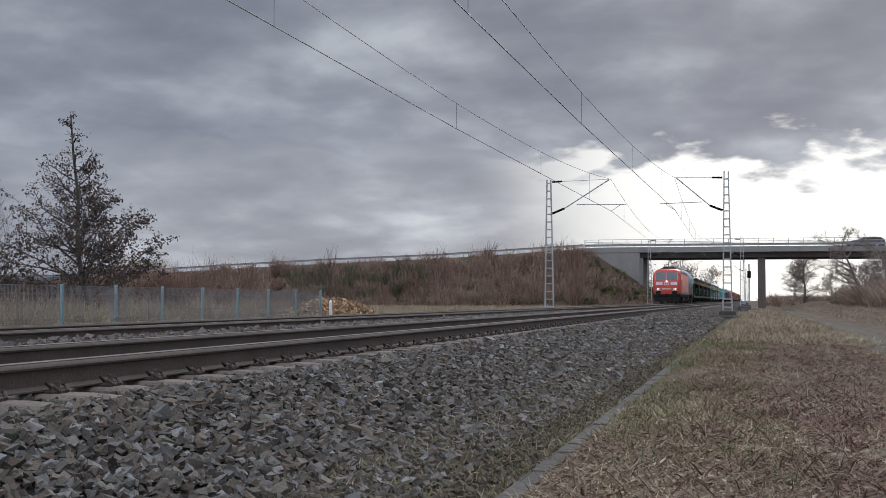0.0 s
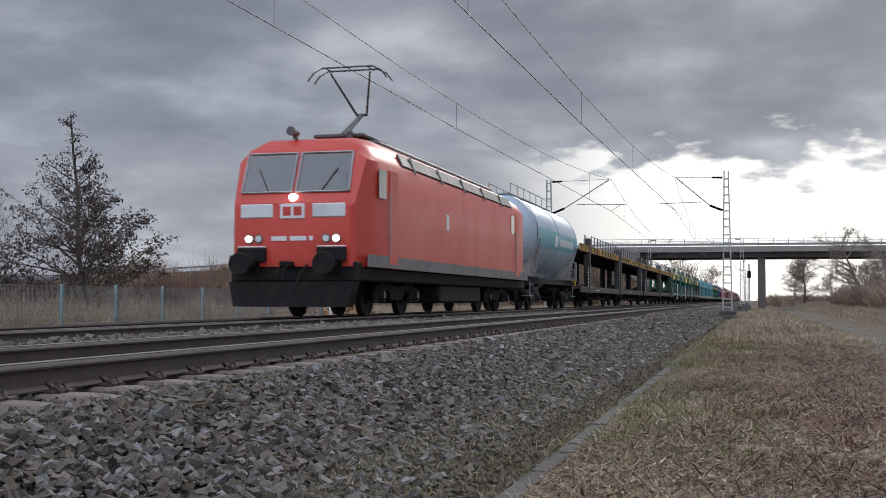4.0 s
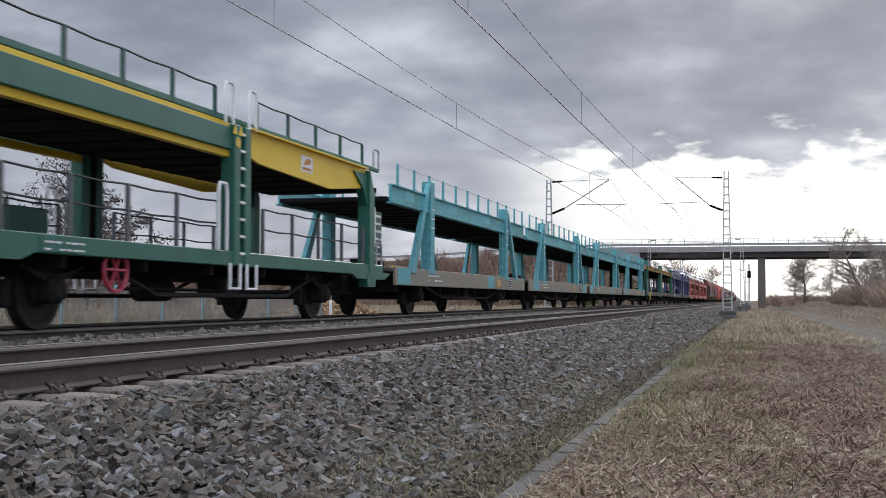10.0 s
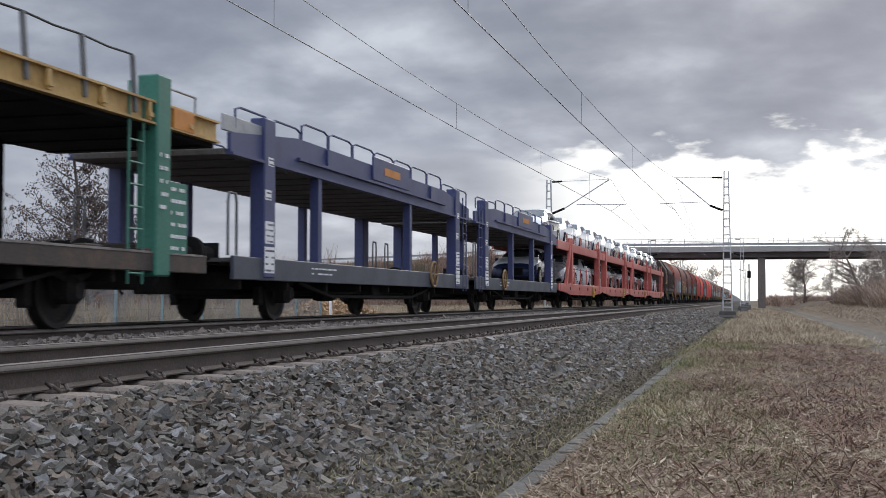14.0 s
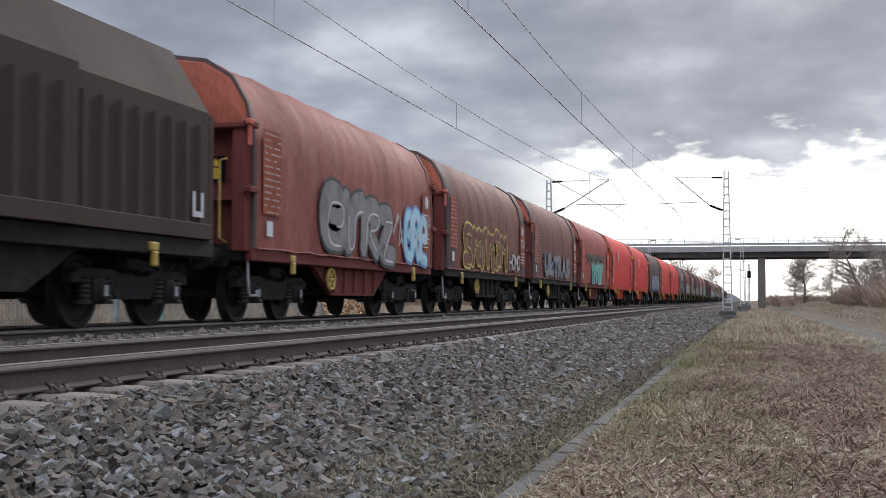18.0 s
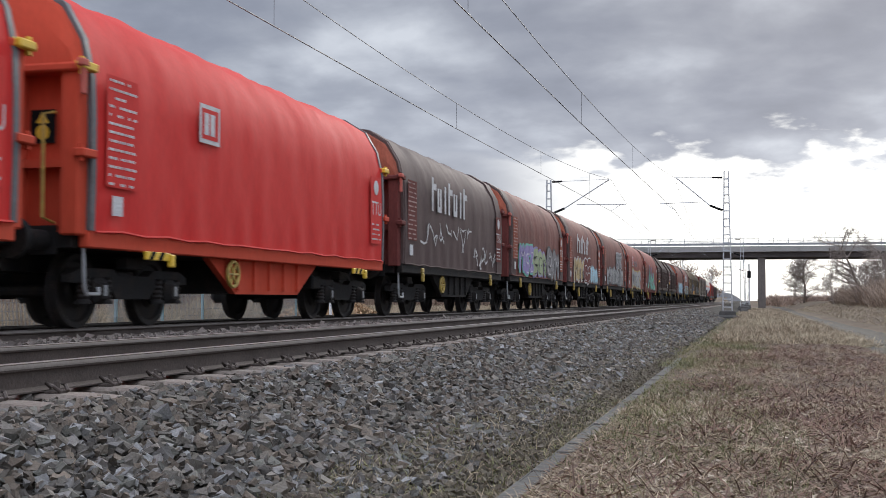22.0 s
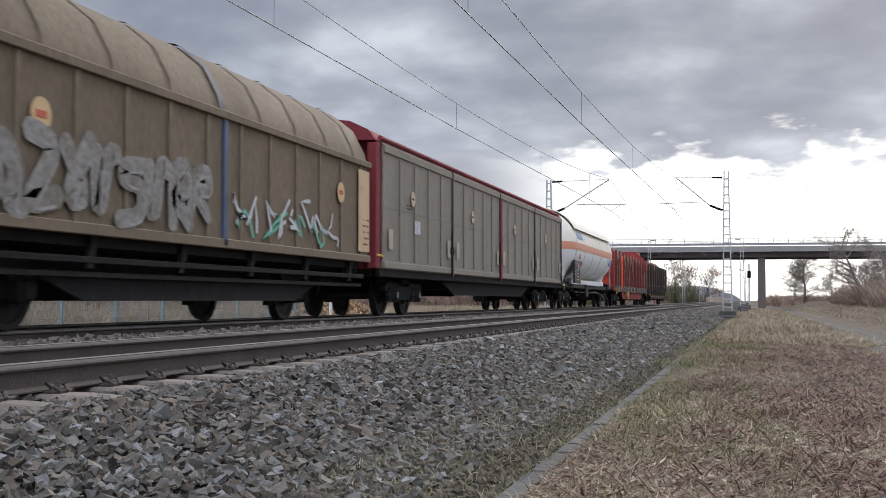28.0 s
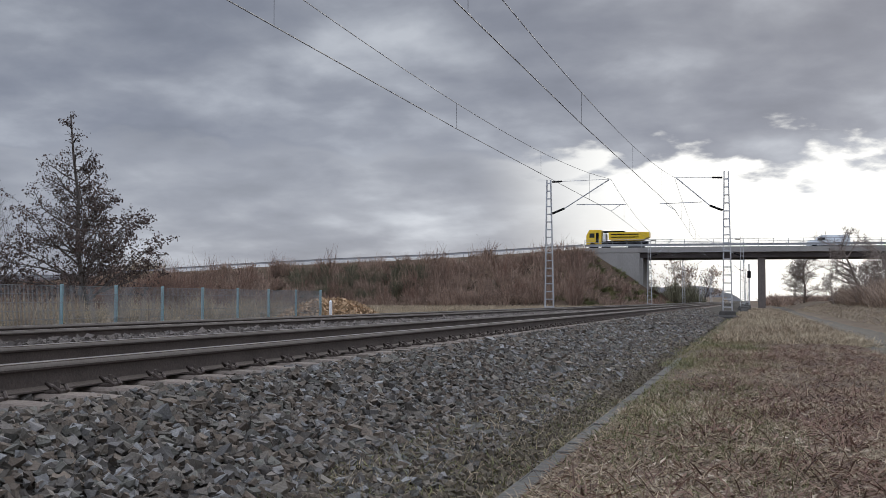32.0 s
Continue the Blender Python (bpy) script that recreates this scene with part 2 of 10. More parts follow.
def part(name, geo, material, parent, label="", at=None, key=None):
    """Links a mesh as ONE object under a thing or under a part; key: alike parts share their mesh."""
    if key is not None and (key, material.name) in SHARED:
        me = SHARED[key, material.name]
    else:
        if callable(geo):
            geo = geo()
        me = geo if isinstance(geo, bpy.types.Mesh) else mesh_of(geo, name)
        if not me.materials:
            me.materials.append(material)
        if key is not None:
            SHARED[key, material.name] = me
    ob = new(name, me)
    if parent is not None:
        ob.parent = parent
    if at is not None:
        ob.location = at
    if label:
        ob["label"] = label
    return ob


def thing(name, label, category, m=None, group="", kind=""):
    ob = new(name)
    ob.empty_display_size = 0.2
    if m is not None:
        ob.matrix_world = m
    return tagged(ob, label, category, group, kind)


def solid(name, geo, material, label, category, kind="", group="", at=None, smooth=True):
    """A thing or piece of the setting that is a single mesh."""
    me = geo if isinstance(geo, bpy.types.Mesh) else mesh_of(geo, name, smooth)
    me.materials.append(material)
    ob = new(name, me)
    if at is not None:
        ob.location = at
    return tagged(ob, label, category, group, kind)


def np_mesh(name, verts, faces, material, flat=False):
    """A big mesh from arrays; faces: (n, 3) or (n, 4)."""
    me = bpy.data.meshes.new(name)
    verts, faces = np.asarray(verts, np.float32), np.asarray(faces, np.int32)
    k = faces.shape[1]
    me.vertices.add(len(verts))
    me.vertices.foreach_set("co", verts.ravel())
    me.loops.add(faces.size)
    me.loops.foreach_set("vertex_index", faces.ravel())
    me.polygons.add(len(faces))
    me.polygons.foreach_set("loop_start", np.arange(len(faces), dtype=np.int32) * k)
    me.update(calc_edges=True)
    if flat:
        me.shade_flat()
    me.materials.append(material)
    return me


# ===== the plan: rail tops lie at z = 0, the tracks run along y =====
X_NEAR, X_FAR = -4.626, -8.875


def ground_z(x, y):
    """Height of the natural ground."""
    x, y = np.asarray(x, float), np.asarray(y, float)
    z = np.full(np.broadcast(x, y).shape, -0.74)
    z = np.where(x < -10.5, -0.62, z)
    z = np.where((x > -12.6) & (x < -1.5), -1.0, z)
    bank = np.clip((x - 5.6) / 3.5, 0, 1) * np.clip((y - 20) / 25, 0, 1)
    z = z + bank * 0.9
    z = z + 0.035 * np.sin(x * 1.7 + y * 0.6) * np.cos(y * 0.9 - x * 0.4) * ((x > -1.0) | (x < -13))
    z = z - 0.10 * np.exp(-((x - 3.9) / 1.5) ** 2) * (y > 4)
    far = np.clip((np.hypot(x, y - 40) - 700) / 900, 0, 1)
    z = z + far * 6.0 * (np.abs(x) > 30)
    return z


def road_line(x):
    """The overpass road: its y and the height of its kerb at x."""
    x = np.asarray(x, float)
    z = np.interp(x, (-480, -160, -75, -60, -43, -30, -21.6, 17, 46, 120, 400), (-0.5, 0.8, 5.1, 5.75, 6.3, 7.0, 7.42, 7.30, 7.0, 5.0, 0.0))
    return np.full(x.shape, 164.0), z


def build_ground():
    xs = np.unique(np.concatenate([np.linspace(-2500, -120, 24), np.linspace(-120, -14, 54), np.linspace(-14, -1.2, 12), np.linspace(-1.2, 12, 67),
                                   np.linspace(12, 60, 25), np.linspace(60, 2500, 24)]))
    ys = np.unique(np.concatenate([np.linspace(-400, -10, 14), np.linspace(-10, 60, 141), np.linspace(60, 260, 81), np.linspace(260, 3200, 30)]))
    X, Y = np.meshgrid(xs, ys)
    Z = ground_z(X, Y)
    verts = np.stack([X, Y, Z], -1).reshape(-1, 3)
    w, h = len(xs), len(ys)
    i = (np.arange(h - 1)[:, None] * w + np.arange(w - 1)[None]).ravel()
    me = np_mesh("ground", verts, np.stack([i, i + 1, i + 1 + w, i + w], 1), M_SOIL)
    me.polygons.foreach_set("use_smooth", [True] * len(me.polygons))
    tagged(new("ground", me), "dry winter meadow of flattened straw and soil", "ground", kind="structure")


build_ground()


def strip(name, prof, y0, y1, step, material, label, cat, kind="structure"):
    """A cross-section prof of (x, z), drawn along y."""
    ys = np.arange(y0, y1 + step * 0.5, step)
    v = [(x, y, z) for y in ys for x, z in prof]
    n = len(prof)
    f = [(k * n + i, k * n + i + 1, (k + 1) * n + i + 1, (k + 1) * n + i) for k in range(len(ys) - 1) for i in range(n - 1)]
    me = np_mesh(name, v, f, material)
    return tagged(new(name, me), label, cat, kind=kind)


# the ballast bed under both tracks, darkened to shade the gaps between stones
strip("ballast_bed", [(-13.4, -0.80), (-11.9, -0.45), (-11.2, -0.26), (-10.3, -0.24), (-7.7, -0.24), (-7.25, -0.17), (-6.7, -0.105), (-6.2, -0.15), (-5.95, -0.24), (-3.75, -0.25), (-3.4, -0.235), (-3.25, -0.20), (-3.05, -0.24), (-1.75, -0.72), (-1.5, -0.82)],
      -30, 900, 3.0, M_STONE_F, "crushed stone bed under the two tracks, darkened as shade between its stones", "ballast")


def path_strip():
    ys = np.concatenate([np.linspace(2, 60, 60), np.linspace(62, 400, 60)])
    v, n = [], 9
    for y in ys:
        c = 3.45 + 0.12 * math.sin(y * 0.05) + max(0, y - 120) * 0.01
        for i in range(n):
            x = c + (i - 4) * 0.25
            v.append((x, y, float(ground_z(x, y)) + 0.05 - 0.05 * (i in (2, 6)) + 0.03 * (i == 4) - 0.09 * (i in (0, 8))))
    f = [(k * n + i, k * n + i + 1, (k + 1) * n + i + 1, (k + 1) * n + i) for k in range(len(ys) - 1) for i in range(n - 1)]
    tagged(new("dirt_road", np_mesh("dirt_road", v, f, M_PATH)), "rutted pale dirt track with wet ruts", "track", kind="structure")


path_strip()

# ===== rails, sleepers =====
RAIL_H = 0.16


def rail_geo(y0, y1):
    head = [(-0.036, 0), (0.036, 0), (0.037, -0.014), (0.034, -0.04), (0.010, -0.052), (0.009, -0.135), (0.03, -0.146), (0.068, -0.152), (0.068, -RAIL_H),
            (-0.068, -RAIL_H), (-0.068, -0.152), (-0.03, -0.146), (-0.009, -0.135), (-0.010, -0.052), (-0.034, -0.04), (-0.037, -0.014)]
    return Geo().prism(head, "y", y0, y1)


SLEEPER_STEP, SLEEPER_0 = 0.5588, 0.76


def sleeper_geo():
    g = Geo()
    rings = []
    for x, w, h in ((-1.3, 0.125, 0.15), (-1.0, 0.13, 0.165), (-0.5, 0.12, 0.165), (-0.3, 0.10, 0.13), (0.3, 0.10, 0.13), (0.5, 0.12, 0.165), (1.0, 0.13, 0.165), (1.3, 0.125, 0.15)):
        t = -RAIL_H - 0.012 - (0.165 - h)
        rings.append([(x, -w - 0.02, t - 0.15), (x, w + 0.02, t - 0.15), (x, w, t - 0.02), (x, w - 0.03, t), (x, -w + 0.03, t), (x, -w, t - 0.02)])
    return g.loft(rings)


def clip_geo():
    g = Geo()
    pts = [(0.16, -0.03, 0.0), (0.13, -0.055, 0.03), (0.085, -0.05, 0.045), (0.075, 0.0, 0.02), (0.085, 0.05, 0.045), (0.13, 0.055, 0.03), (0.16, 0.03, 0.0)]
    g.tube(pts, 0.011, 6)
    g.cyl((0.115, 0, -0.015), (0.115, 0, 0.055), 0.016, 6)
    g.box(0.07, 0.15, -0.05, 0.05, -0.015, 0.004, 0.004)
    return g


def make_track(xc, name, detailed):
    tr = thing(name, "railway track with rusty rails on concrete sleepers", "railway track", pose(xc, 0, 0), kind="structure")
    for sx in (-0.75, 0.75):
        r = part("rail", rail_geo(-30, 900), M_RAILSIDE, tr, "rusty steel rail", at=(sx, 0, 0), key="rail")
        part("rail_head", Geo().prism([(-0.033, 0.002), (0.033, 0.002), (0.0375, -0.008), (0.0378, -0.03), (-0.0378, -0.03), (-0.0375, -0.008)], "y", -30, 900), M_RAILTOP, r, "polished running surface", key="rail_head")
    n_near = 76 if detailed else 0
    for i in range(n_near):
        s = part("sleeper", sleeper_geo, M_SLEEPER, tr, at=(0, SLEEPER_0 + i * SLEEPER_STEP, 0), key="sleeper")
        part("rail_clip", clip_geo, M_RAILSIDE, s, at=(0.75, 0, -RAIL_H), key="clip").scale = (1.05, 1.1, 1.0)
    g = Geo()
    y = SLEEPER_0 + n_near * SLEEPER_STEP
    while y < (150 if detailed else 130):
        g.box(-1.3, 1.3, y - 0.13, y + 0.13, -0.33, -0.172, 0.02)
        if detailed:
            g.box(0.82, 0.95, y - 0.06, y + 0.06, -0.172, -0.12)
        y += SLEEPER_STEP
    part("sleeper_row", g, M_SLEEPER, tr)["kind"] = "stuff"


make_track(X_NEAR, "track_near", True)
make_track(X_FAR, "track_far", False)


# ===== cable trough beside the ballast =====
def make_trough():
    tr = thing("cable_trough", "grey concrete cable trough with lids flush in the verge", "cable trough", pose(-1.328, 0, -0.772), kind="structure")
    part("trough_wall", Geo().box(-0.076, -0.064, 0, 23, -0.2, 0.012).box(0.064, 0.076, 0, 23, -0.2, 0.012), M_TROUGH, tr)
    rr = random.Random(3)
    for i in range(44):
        ob = part("trough_lid", lambda: Geo().box(-0.061, 0.061, 0.0015, 0.4985, -0.03, 0.018, 0.005), M_TROUGH, tr, at=(rr.uniform(-0.006, 0.006), 1.0 + i * 0.5, rr.uniform(-0.006, 0.006)), key="lid")
        ob.rotation_euler = (rr.uniform(-0.008, 0.008), rr.uniform(-0.012, 0.012), rr.uniform(-0.008, 0.008))


make_trough()


# ===== the train =====
TRAIN = []            # (thing, distance of its front end behind the engine's nose, side offset, height)


def vehicle(name, label, category, q0, group=""):
    ob = thing(name, label, category, group=group)
    TRAIN.append((ob, q0, 0.0, 0.0))
    return ob


def load(ob, q, x, z):
    TRAIN.append((ob, q, x, z))
    return ob


def wheel_geo():
    g = Geo()
    n = 28
    ring = [(math.cos(2 * math.pi * i / n), math.sin(2 * math.pi * i / n)) for i in range(n)]
    prof = [(0.02, 0.10), (0.085, 0.11), (0.075, 0.17), (0.03, 0.22), (0.025, 0.36), (0.055, 0.39), (0.065, 0.455), (0.02, 0.462), (-0.045, 0.468), (-0.055, 0.492), (-0.07, 0.492), (-0.075, 0.38), (-0.03, 0.34), (-0.03, 0.2), (-0.07, 0.11)]
    return g.loft([[(x, a * r, b * r) for a, b in ring] for x, r in prof])


def wheelset(parent, y):
    ws = part("wheelset", lambda: Geo().cyl((-1.05, 0, 0), (1.05, 0, 0), 0.085, 12), M_WHEEL, parent, at=(0, y, 0.462), key="axle")
    part("wheel", wheel_geo, M_WHEEL, ws, at=(0.775, 0, 0), key="wheel")
    w = part("wheel", wheel_geo, M_WHEEL, ws, at=(-0.775, 0, 0), key="wheel")
    w.rotation_euler = (0, 0, math.pi)
    return ws


def axle_box_geo():
    return Geo().loft([[(x, y * k, z * k) for y, z in ((-0.15, -0.1), (-0.1, -0.16), (0.1, -0.16), (0.15, -0.1), (0.15, 0.12), (0.1, 0.16), (-0.1, 0.16), (-0.15, 0.12))] for x, k in ((-0.11, 1.0), (0.08, 1.0), (0.12, 0.75), (0.17, 0.6))])


def leaf_spring_geo():
    top = [(t * 0.62 / 6, 0.29 - 0.0) for t in range(-6, 7)]
    up = [(a, 0.17 + 0.11 * (a / 0.62) ** 2 + 0.02) for a, _ in top]
    low = [(a, 0.17 + 0.11 * (a / 0.62) ** 2 - 0.1 * max(0, 1 - abs(a) / 0.6)) for a, _ in top[::-1]]
    return Geo().prism(up + low, "x", -0.05, 0.05)


def axle_guard_geo():
    return Geo().prism([(-0.34, 0.42), (0.34, 0.42), (0.22, -0.1), (0.15, -0.1), (0.15, 0.2), (-0.15, 0.2), (-0.15, -0.1), (-0.22, -0.1)], "x", -0.1, -0.085)


def two_axle_gear(parent, ys):
    for y in ys:
        wheelset(parent, y)
        for s in (1, -1):
            ob = part("axle_box", axle_box_geo, M_BLACK, parent, at=(s * 0.98, y, 0.462), key="axlebox")
            ob.rotation_euler = (0, 0, 0 if s > 0 else math.pi)
            part("leaf_spring", leaf_spring_geo, M_BLACK, ob, key="leafspring")
            part("axle_guard", axle_guard_geo, M_BLACK, ob, key="axleguard")
        part("brake_block", lambda: Geo().box(-0.83, 0.83, -0.03, 0.03, -0.05, 0.03).box(0.7, 0.84, -0.1, 0.05, -0.16, 0.16, 0.02).box(-0.84, -0.7, -0.1, 0.05, -0.16, 0.16, 0.02), M_BLACK, parent, at=(0, y - 0.56, 0.42), key="brake")


def bogie_side_geo():
    g = Geo()
    poly = [(-1.45, 0.66), (-1.25, 0.74), (-0.5, 0.74), (-0.38, 0.66), (0.38, 0.66), (0.5, 0.74), (1.25, 0.74), (1.45, 0.66), (1.45, 0.56), (0.62, 0.56), (0.42, 0.36), (-0.42, 0.36), (-0.62, 0.56), (-1.45, 0.56)]
    g.prism(poly, "x", -0.07, 0.07)
    g.box(-0.1, 0.1, -0.2, 0.2, 0.74, 0.9, 0.02)
    return g


def coil_geo():
    n = 12
    ring = [(math.cos(2 * math.pi * i / n), math.sin(2 * math.pi * i / n)) for i in range(n)]
    return Geo().loft([[(r * a, r * b, -0.16 + 0.03 * k) for a, b in ring] for k, r in enumerate((0.1, 0.1, 0.072, 0.088, 0.07, 0.088, 0.07, 0.088, 0.07, 0.088, 0.07, 0.09))])


def bogie(parent, yc, base=1.8, tint=None):
    b = part("bogie", lambda: Geo().box(-1.0, 1.0, -0.22, 0.22, 0.42, 0.72, 0.03).cyl((0, 0, 0.7), (0, 0, 0.95), 0.3, 14), M_BLACK, parent, at=(0, yc, 0), key="bolster")
    for s in (1, -1):
        part("side_frame", bogie_side_geo, tint or M_BLACK, b, at=(s * 1.03, 0, 0), key="side_frame")
    for dy in (-base / 2, base / 2):
        for s in (1, -1):
            w = part("wheel", wheel_geo, M_WHEEL, b, at=(s * 0.775, dy, 0.462), key="wheel")
            if s < 0:
                w.rotation_euler = (0, 0, math.pi)
            a = part("axle_box", axle_box_geo, M_BLACK, b, at=(s * 1.06, dy, 0.462), key="axlebox")
            if s > 0:
                part("axle_mark", lambda: Geo().box(0.17, 0.176, -0.035, 0.035, -0.06, 0.07), M_GREY, a, "small pale plate", key="axlemark")
            for d in (-0.25, 0.25) if s > 0 else ():
                part("coil_spring", coil_geo, M_WHEEL, b, at=(s * 1.07, dy + d, 0.462), key="coil")
            if s < 0:
                a.rotation_euler = (0, 0, math.pi)
        part("axle", lambda: Geo().cyl((-0.9, 0, 0), (0.9, 0, 0), 0.085, 10), M_WHEEL, b, at=(0, dy, 0.462), key="axle_short")
    return b


def buffer_geo():
    g = Geo()
    g.cyl((0, 0.62, 0), (0, 0.28, 0), 0.12, 14)
    g.cyl((0, 0.3, 0), (0, 0.06, 0), 0.09, 14)
    g.cyl((0, 0.06, 0), (0, 0, 0), 0.24, 18, 0.22)
    g.box(-0.17, 0.17, 0.6, 0.64, -0.17, 0.17)
    return g


def coupler_geo():
    g = Geo()
    g.box(-0.05, 0.05, 0.05, 0.7, -0.06, 0.06, 0.02)
    g.tube([(-0.06, 0.3, 0), (-0.06, 0.0, -0.12), (-0.06, -0.05, -0.3), (0.06, -0.05, -0.3), (0.06, 0.0, -0.12), (0.06, 0.3, 0)], 0.02, 6)
    g.tube([(0.35, 0.55, 0), (0.33, 0.2, -0.2), (0.3, 0.0, -0.5), (0.22, -0.02, -0.62)], 0.022, 6)
    return g


def draw_gear(parent, L, z=1.05):
    for s in (1, -1):
        part("buffer", buffer_geo, M_BLACK, parent, at=(s * 0.875, 0, z), key="buffer")
        b = part("buffer", buffer_geo, M_BLACK, parent, at=(s * 0.875, L, z), key="buffer")
        b.rotation_euler = (0, 0, math.pi)
    part("coupling", coupler_geo, M_BLACK, parent, at=(0, 0, z), key="coupler")
    c = part("coupling", coupler_geo, M_BLACK, parent, at=(0, L, z), key="coupler")
    c.rotation_euler = (0, 0, math.pi)


def ladder_geo(h, w=0.36, step=0.28, r=0.018):
    g = Geo()
    for s in (-w / 2, w / 2):
        g.tube([(0, s, 0), (0, s, h)], r, 6)
    n = int(h / step)
    for i in range(n):
        g.tube([(0, -w / 2, 0.14 + i * step), (0, w / 2, 0.14 + i * step)], r * 0.85, 5)
    return g


def hoop_geo(w, h, r=0.02):
    return Geo().tube([(0, -w / 2, 0), (0, -w / 2, h * 0.86), (0, -w * 0.36, h), (0, w * 0.36, h), (0, w / 2, h * 0.86), (0, w / 2, 0)], r, 6)


def placard(parent, x, y, z, w, h, base, ink, lines=4, seed=0, name="data_panel", cols=1):
    """A lettered panel on a wagon's side: a thin plate with bars for its writing."""
    pl = part(name, Geo().box(x, x + 0.004, y, y + w, z, z + h), base, parent) if base else None
    rr = random.Random(seed)
    g = Geo()
    for i in range(lines):
        zz = z + h - (i + 0.75) * h / lines
        c = y + w * 0.08
        while c < y + w * 0.88:
            l = min(rr.uniform(0.04, 0.17) * w / cols, y + w * 0.95 - c)
            if rr.random() < 0.82:
                g.box(x + 0.004, x + 0.0075, c, c + l, zz, zz + h / lines * 0.30)
            c += l + 0.035 * w
    part("lettering", g, ink, pl if pl else parent, "rows of small lettering, shown as bars")["kind"] = "stuff"
    return pl


def ribbon(pts, wd, x):
    """A flat sprayed stroke on a wagon's side, bent at its points."""
    n = len(pts)
    L_, R_ = [], []
    for i, (a, b) in enumerate(pts):
        p, q = pts[max(i - 1, 0)], pts[min(i + 1, n - 1)]
        dx, dz = q[0] - p[0], q[1] - p[1]
        l = math.hypot(dx, dz) or 1.0
        nx, nz = -dz / l * wd / 2, dx / l * wd / 2
        L_.append((x, a + nx, b + nz))
        R_.append((x, a - nx, b - nz))
    return Geo().add(L_ + R_, [(i, i + 1, n + i + 1, n + i) for i in range(n - 1)])


LETTERS = ("02,00,10,12,22", "00,02,21,10,20", "22,02,01,21,20,00", "00,02,11,22,20", "02,22,11,00,20", "00,02,22,21,01,20", "02,20,00,22", "20,00,02,22,21,11", "01,02,22,20,00,01", "00,12,20,15,05")


def rounded(pts, times=2):
    """Cuts the corners of a bent stroke."""
    for _ in range(times):
        out = [pts[0]]
        for (a, b), (c, d) in zip(pts, pts[1:]):
            out += [(a * 0.75 + c * 0.25, b * 0.75 + d * 0.25), (a * 0.25 + c * 0.75, b * 0.25 + d * 0.75)]
        pts = out + [pts[-1]]
    return pts


def capped(pts, wd, x):
    """A sprayed stroke with round ends."""
    g = ribbon(pts, wd, x)
    for (a, b), (c, d) in ((pts[0], pts[1]), (pts[-1], pts[-2])):
        t = math.atan2(b - d, a - c)
        ring = [(x, a + wd / 2 * math.cos(t + u), b + wd / 2 * math.sin(t + u)) for u in [(-0.5 + i / 6) * math.pi for i in range(7)]]
        g.add(ring, [tuple(range(7))])
    return g


def word_graffiti(parent, x, y0, y1, z0, z1, text, fill, edge, label, fat=0.05, lean=0.0):
    """Sprayed fat letters that can be read, one by one, each with its edge."""
    w, h = (y1 - y0) / len(text), z1 - z0
    for k, ch in enumerate(text):
        base = None
        for nm, off, m_, d in (("graffiti_letter", fat, fill, 0.008), ("letter_outline", fat + 0.055, edge, 0.0)):
            cu = bpy.data.curves.new("letter", "FONT")
            cu.body, cu.size, cu.offset, cu.resolution_u = ch, 1.0, off, 3
            tmp = bpy.data.objects.new("letter", cu)
            me = bpy.data.meshes.new_from_object(tmp)
            co = [(v.co.x, v.co.y) for v in me.vertices]
            lo = min(c[0] for c in co)
            wide = max(c[0] for c in co) - lo
            sx, sz = w * (1.02 if base is None else 1.16) / wide, h / 0.75
            g = Geo().add([(x + d + 0.001 * k, y0 + k * w + (a - lo) * sx - (0.0 if base is None else w * 0.07) + lean * b * sz, z0 + b * sz + 0.05 * h * math.sin(k * 2.3)) for a, b in co], [tuple(q.vertices) for q in me.polygons])
            bpy.data.objects.remove(tmp)
            bpy.data.curves.remove(cu)
            bpy.data.meshes.remove(me)
            ob = part(nm, g, m_, base or parent, label if base is None else "")
            base = base or ob


def graffiti(parent, x, y0, y1, z0, z1, fill, line, letters, seed, label, glow=None, jag=0.22):
    """Sprayed lettering that cannot be read: bent block strokes with outline and thin inner strokes."""
    rr = random.Random(seed)
    w, h = (y1 - y0) / letters, z1 - z0
    for k in range(letters):
        code = rr.choice(LETTERS[:9])
        cx, cz = y0 + k * w, z0 + rr.uniform(-0.05, 0.05) * h
        pts = []
        for c in code.split(","):
            a, b = int(c[0]) / 2, int(c[1]) / 2
            pts.append((cx + (0.12 + 0.76 * a + rr.uniform(-jag, jag) * 0.4 + 0.1 * (b - 0.5)) * w, cz + (0.12 + 0.76 * b + rr.uniform(-jag, jag) * 0.35) * h))
        wd = min(w, h) * rr.uniform(0.36, 0.46)
        d = x + 0.001 * k
        pts = rounded(pts)
        lt = part("graffiti_letter", capped(pts, wd, d + 0.008), fill, parent, label)
        if glow:
            part("letter_outline", capped(pts, wd + 0.13, d), glow, lt)
        part("letter_stroke", ribbon([(a + wd * 0.36, b - wd * 0.3) for a, b in pts[2:-2]], 0.04, d + 0.012), line, lt)


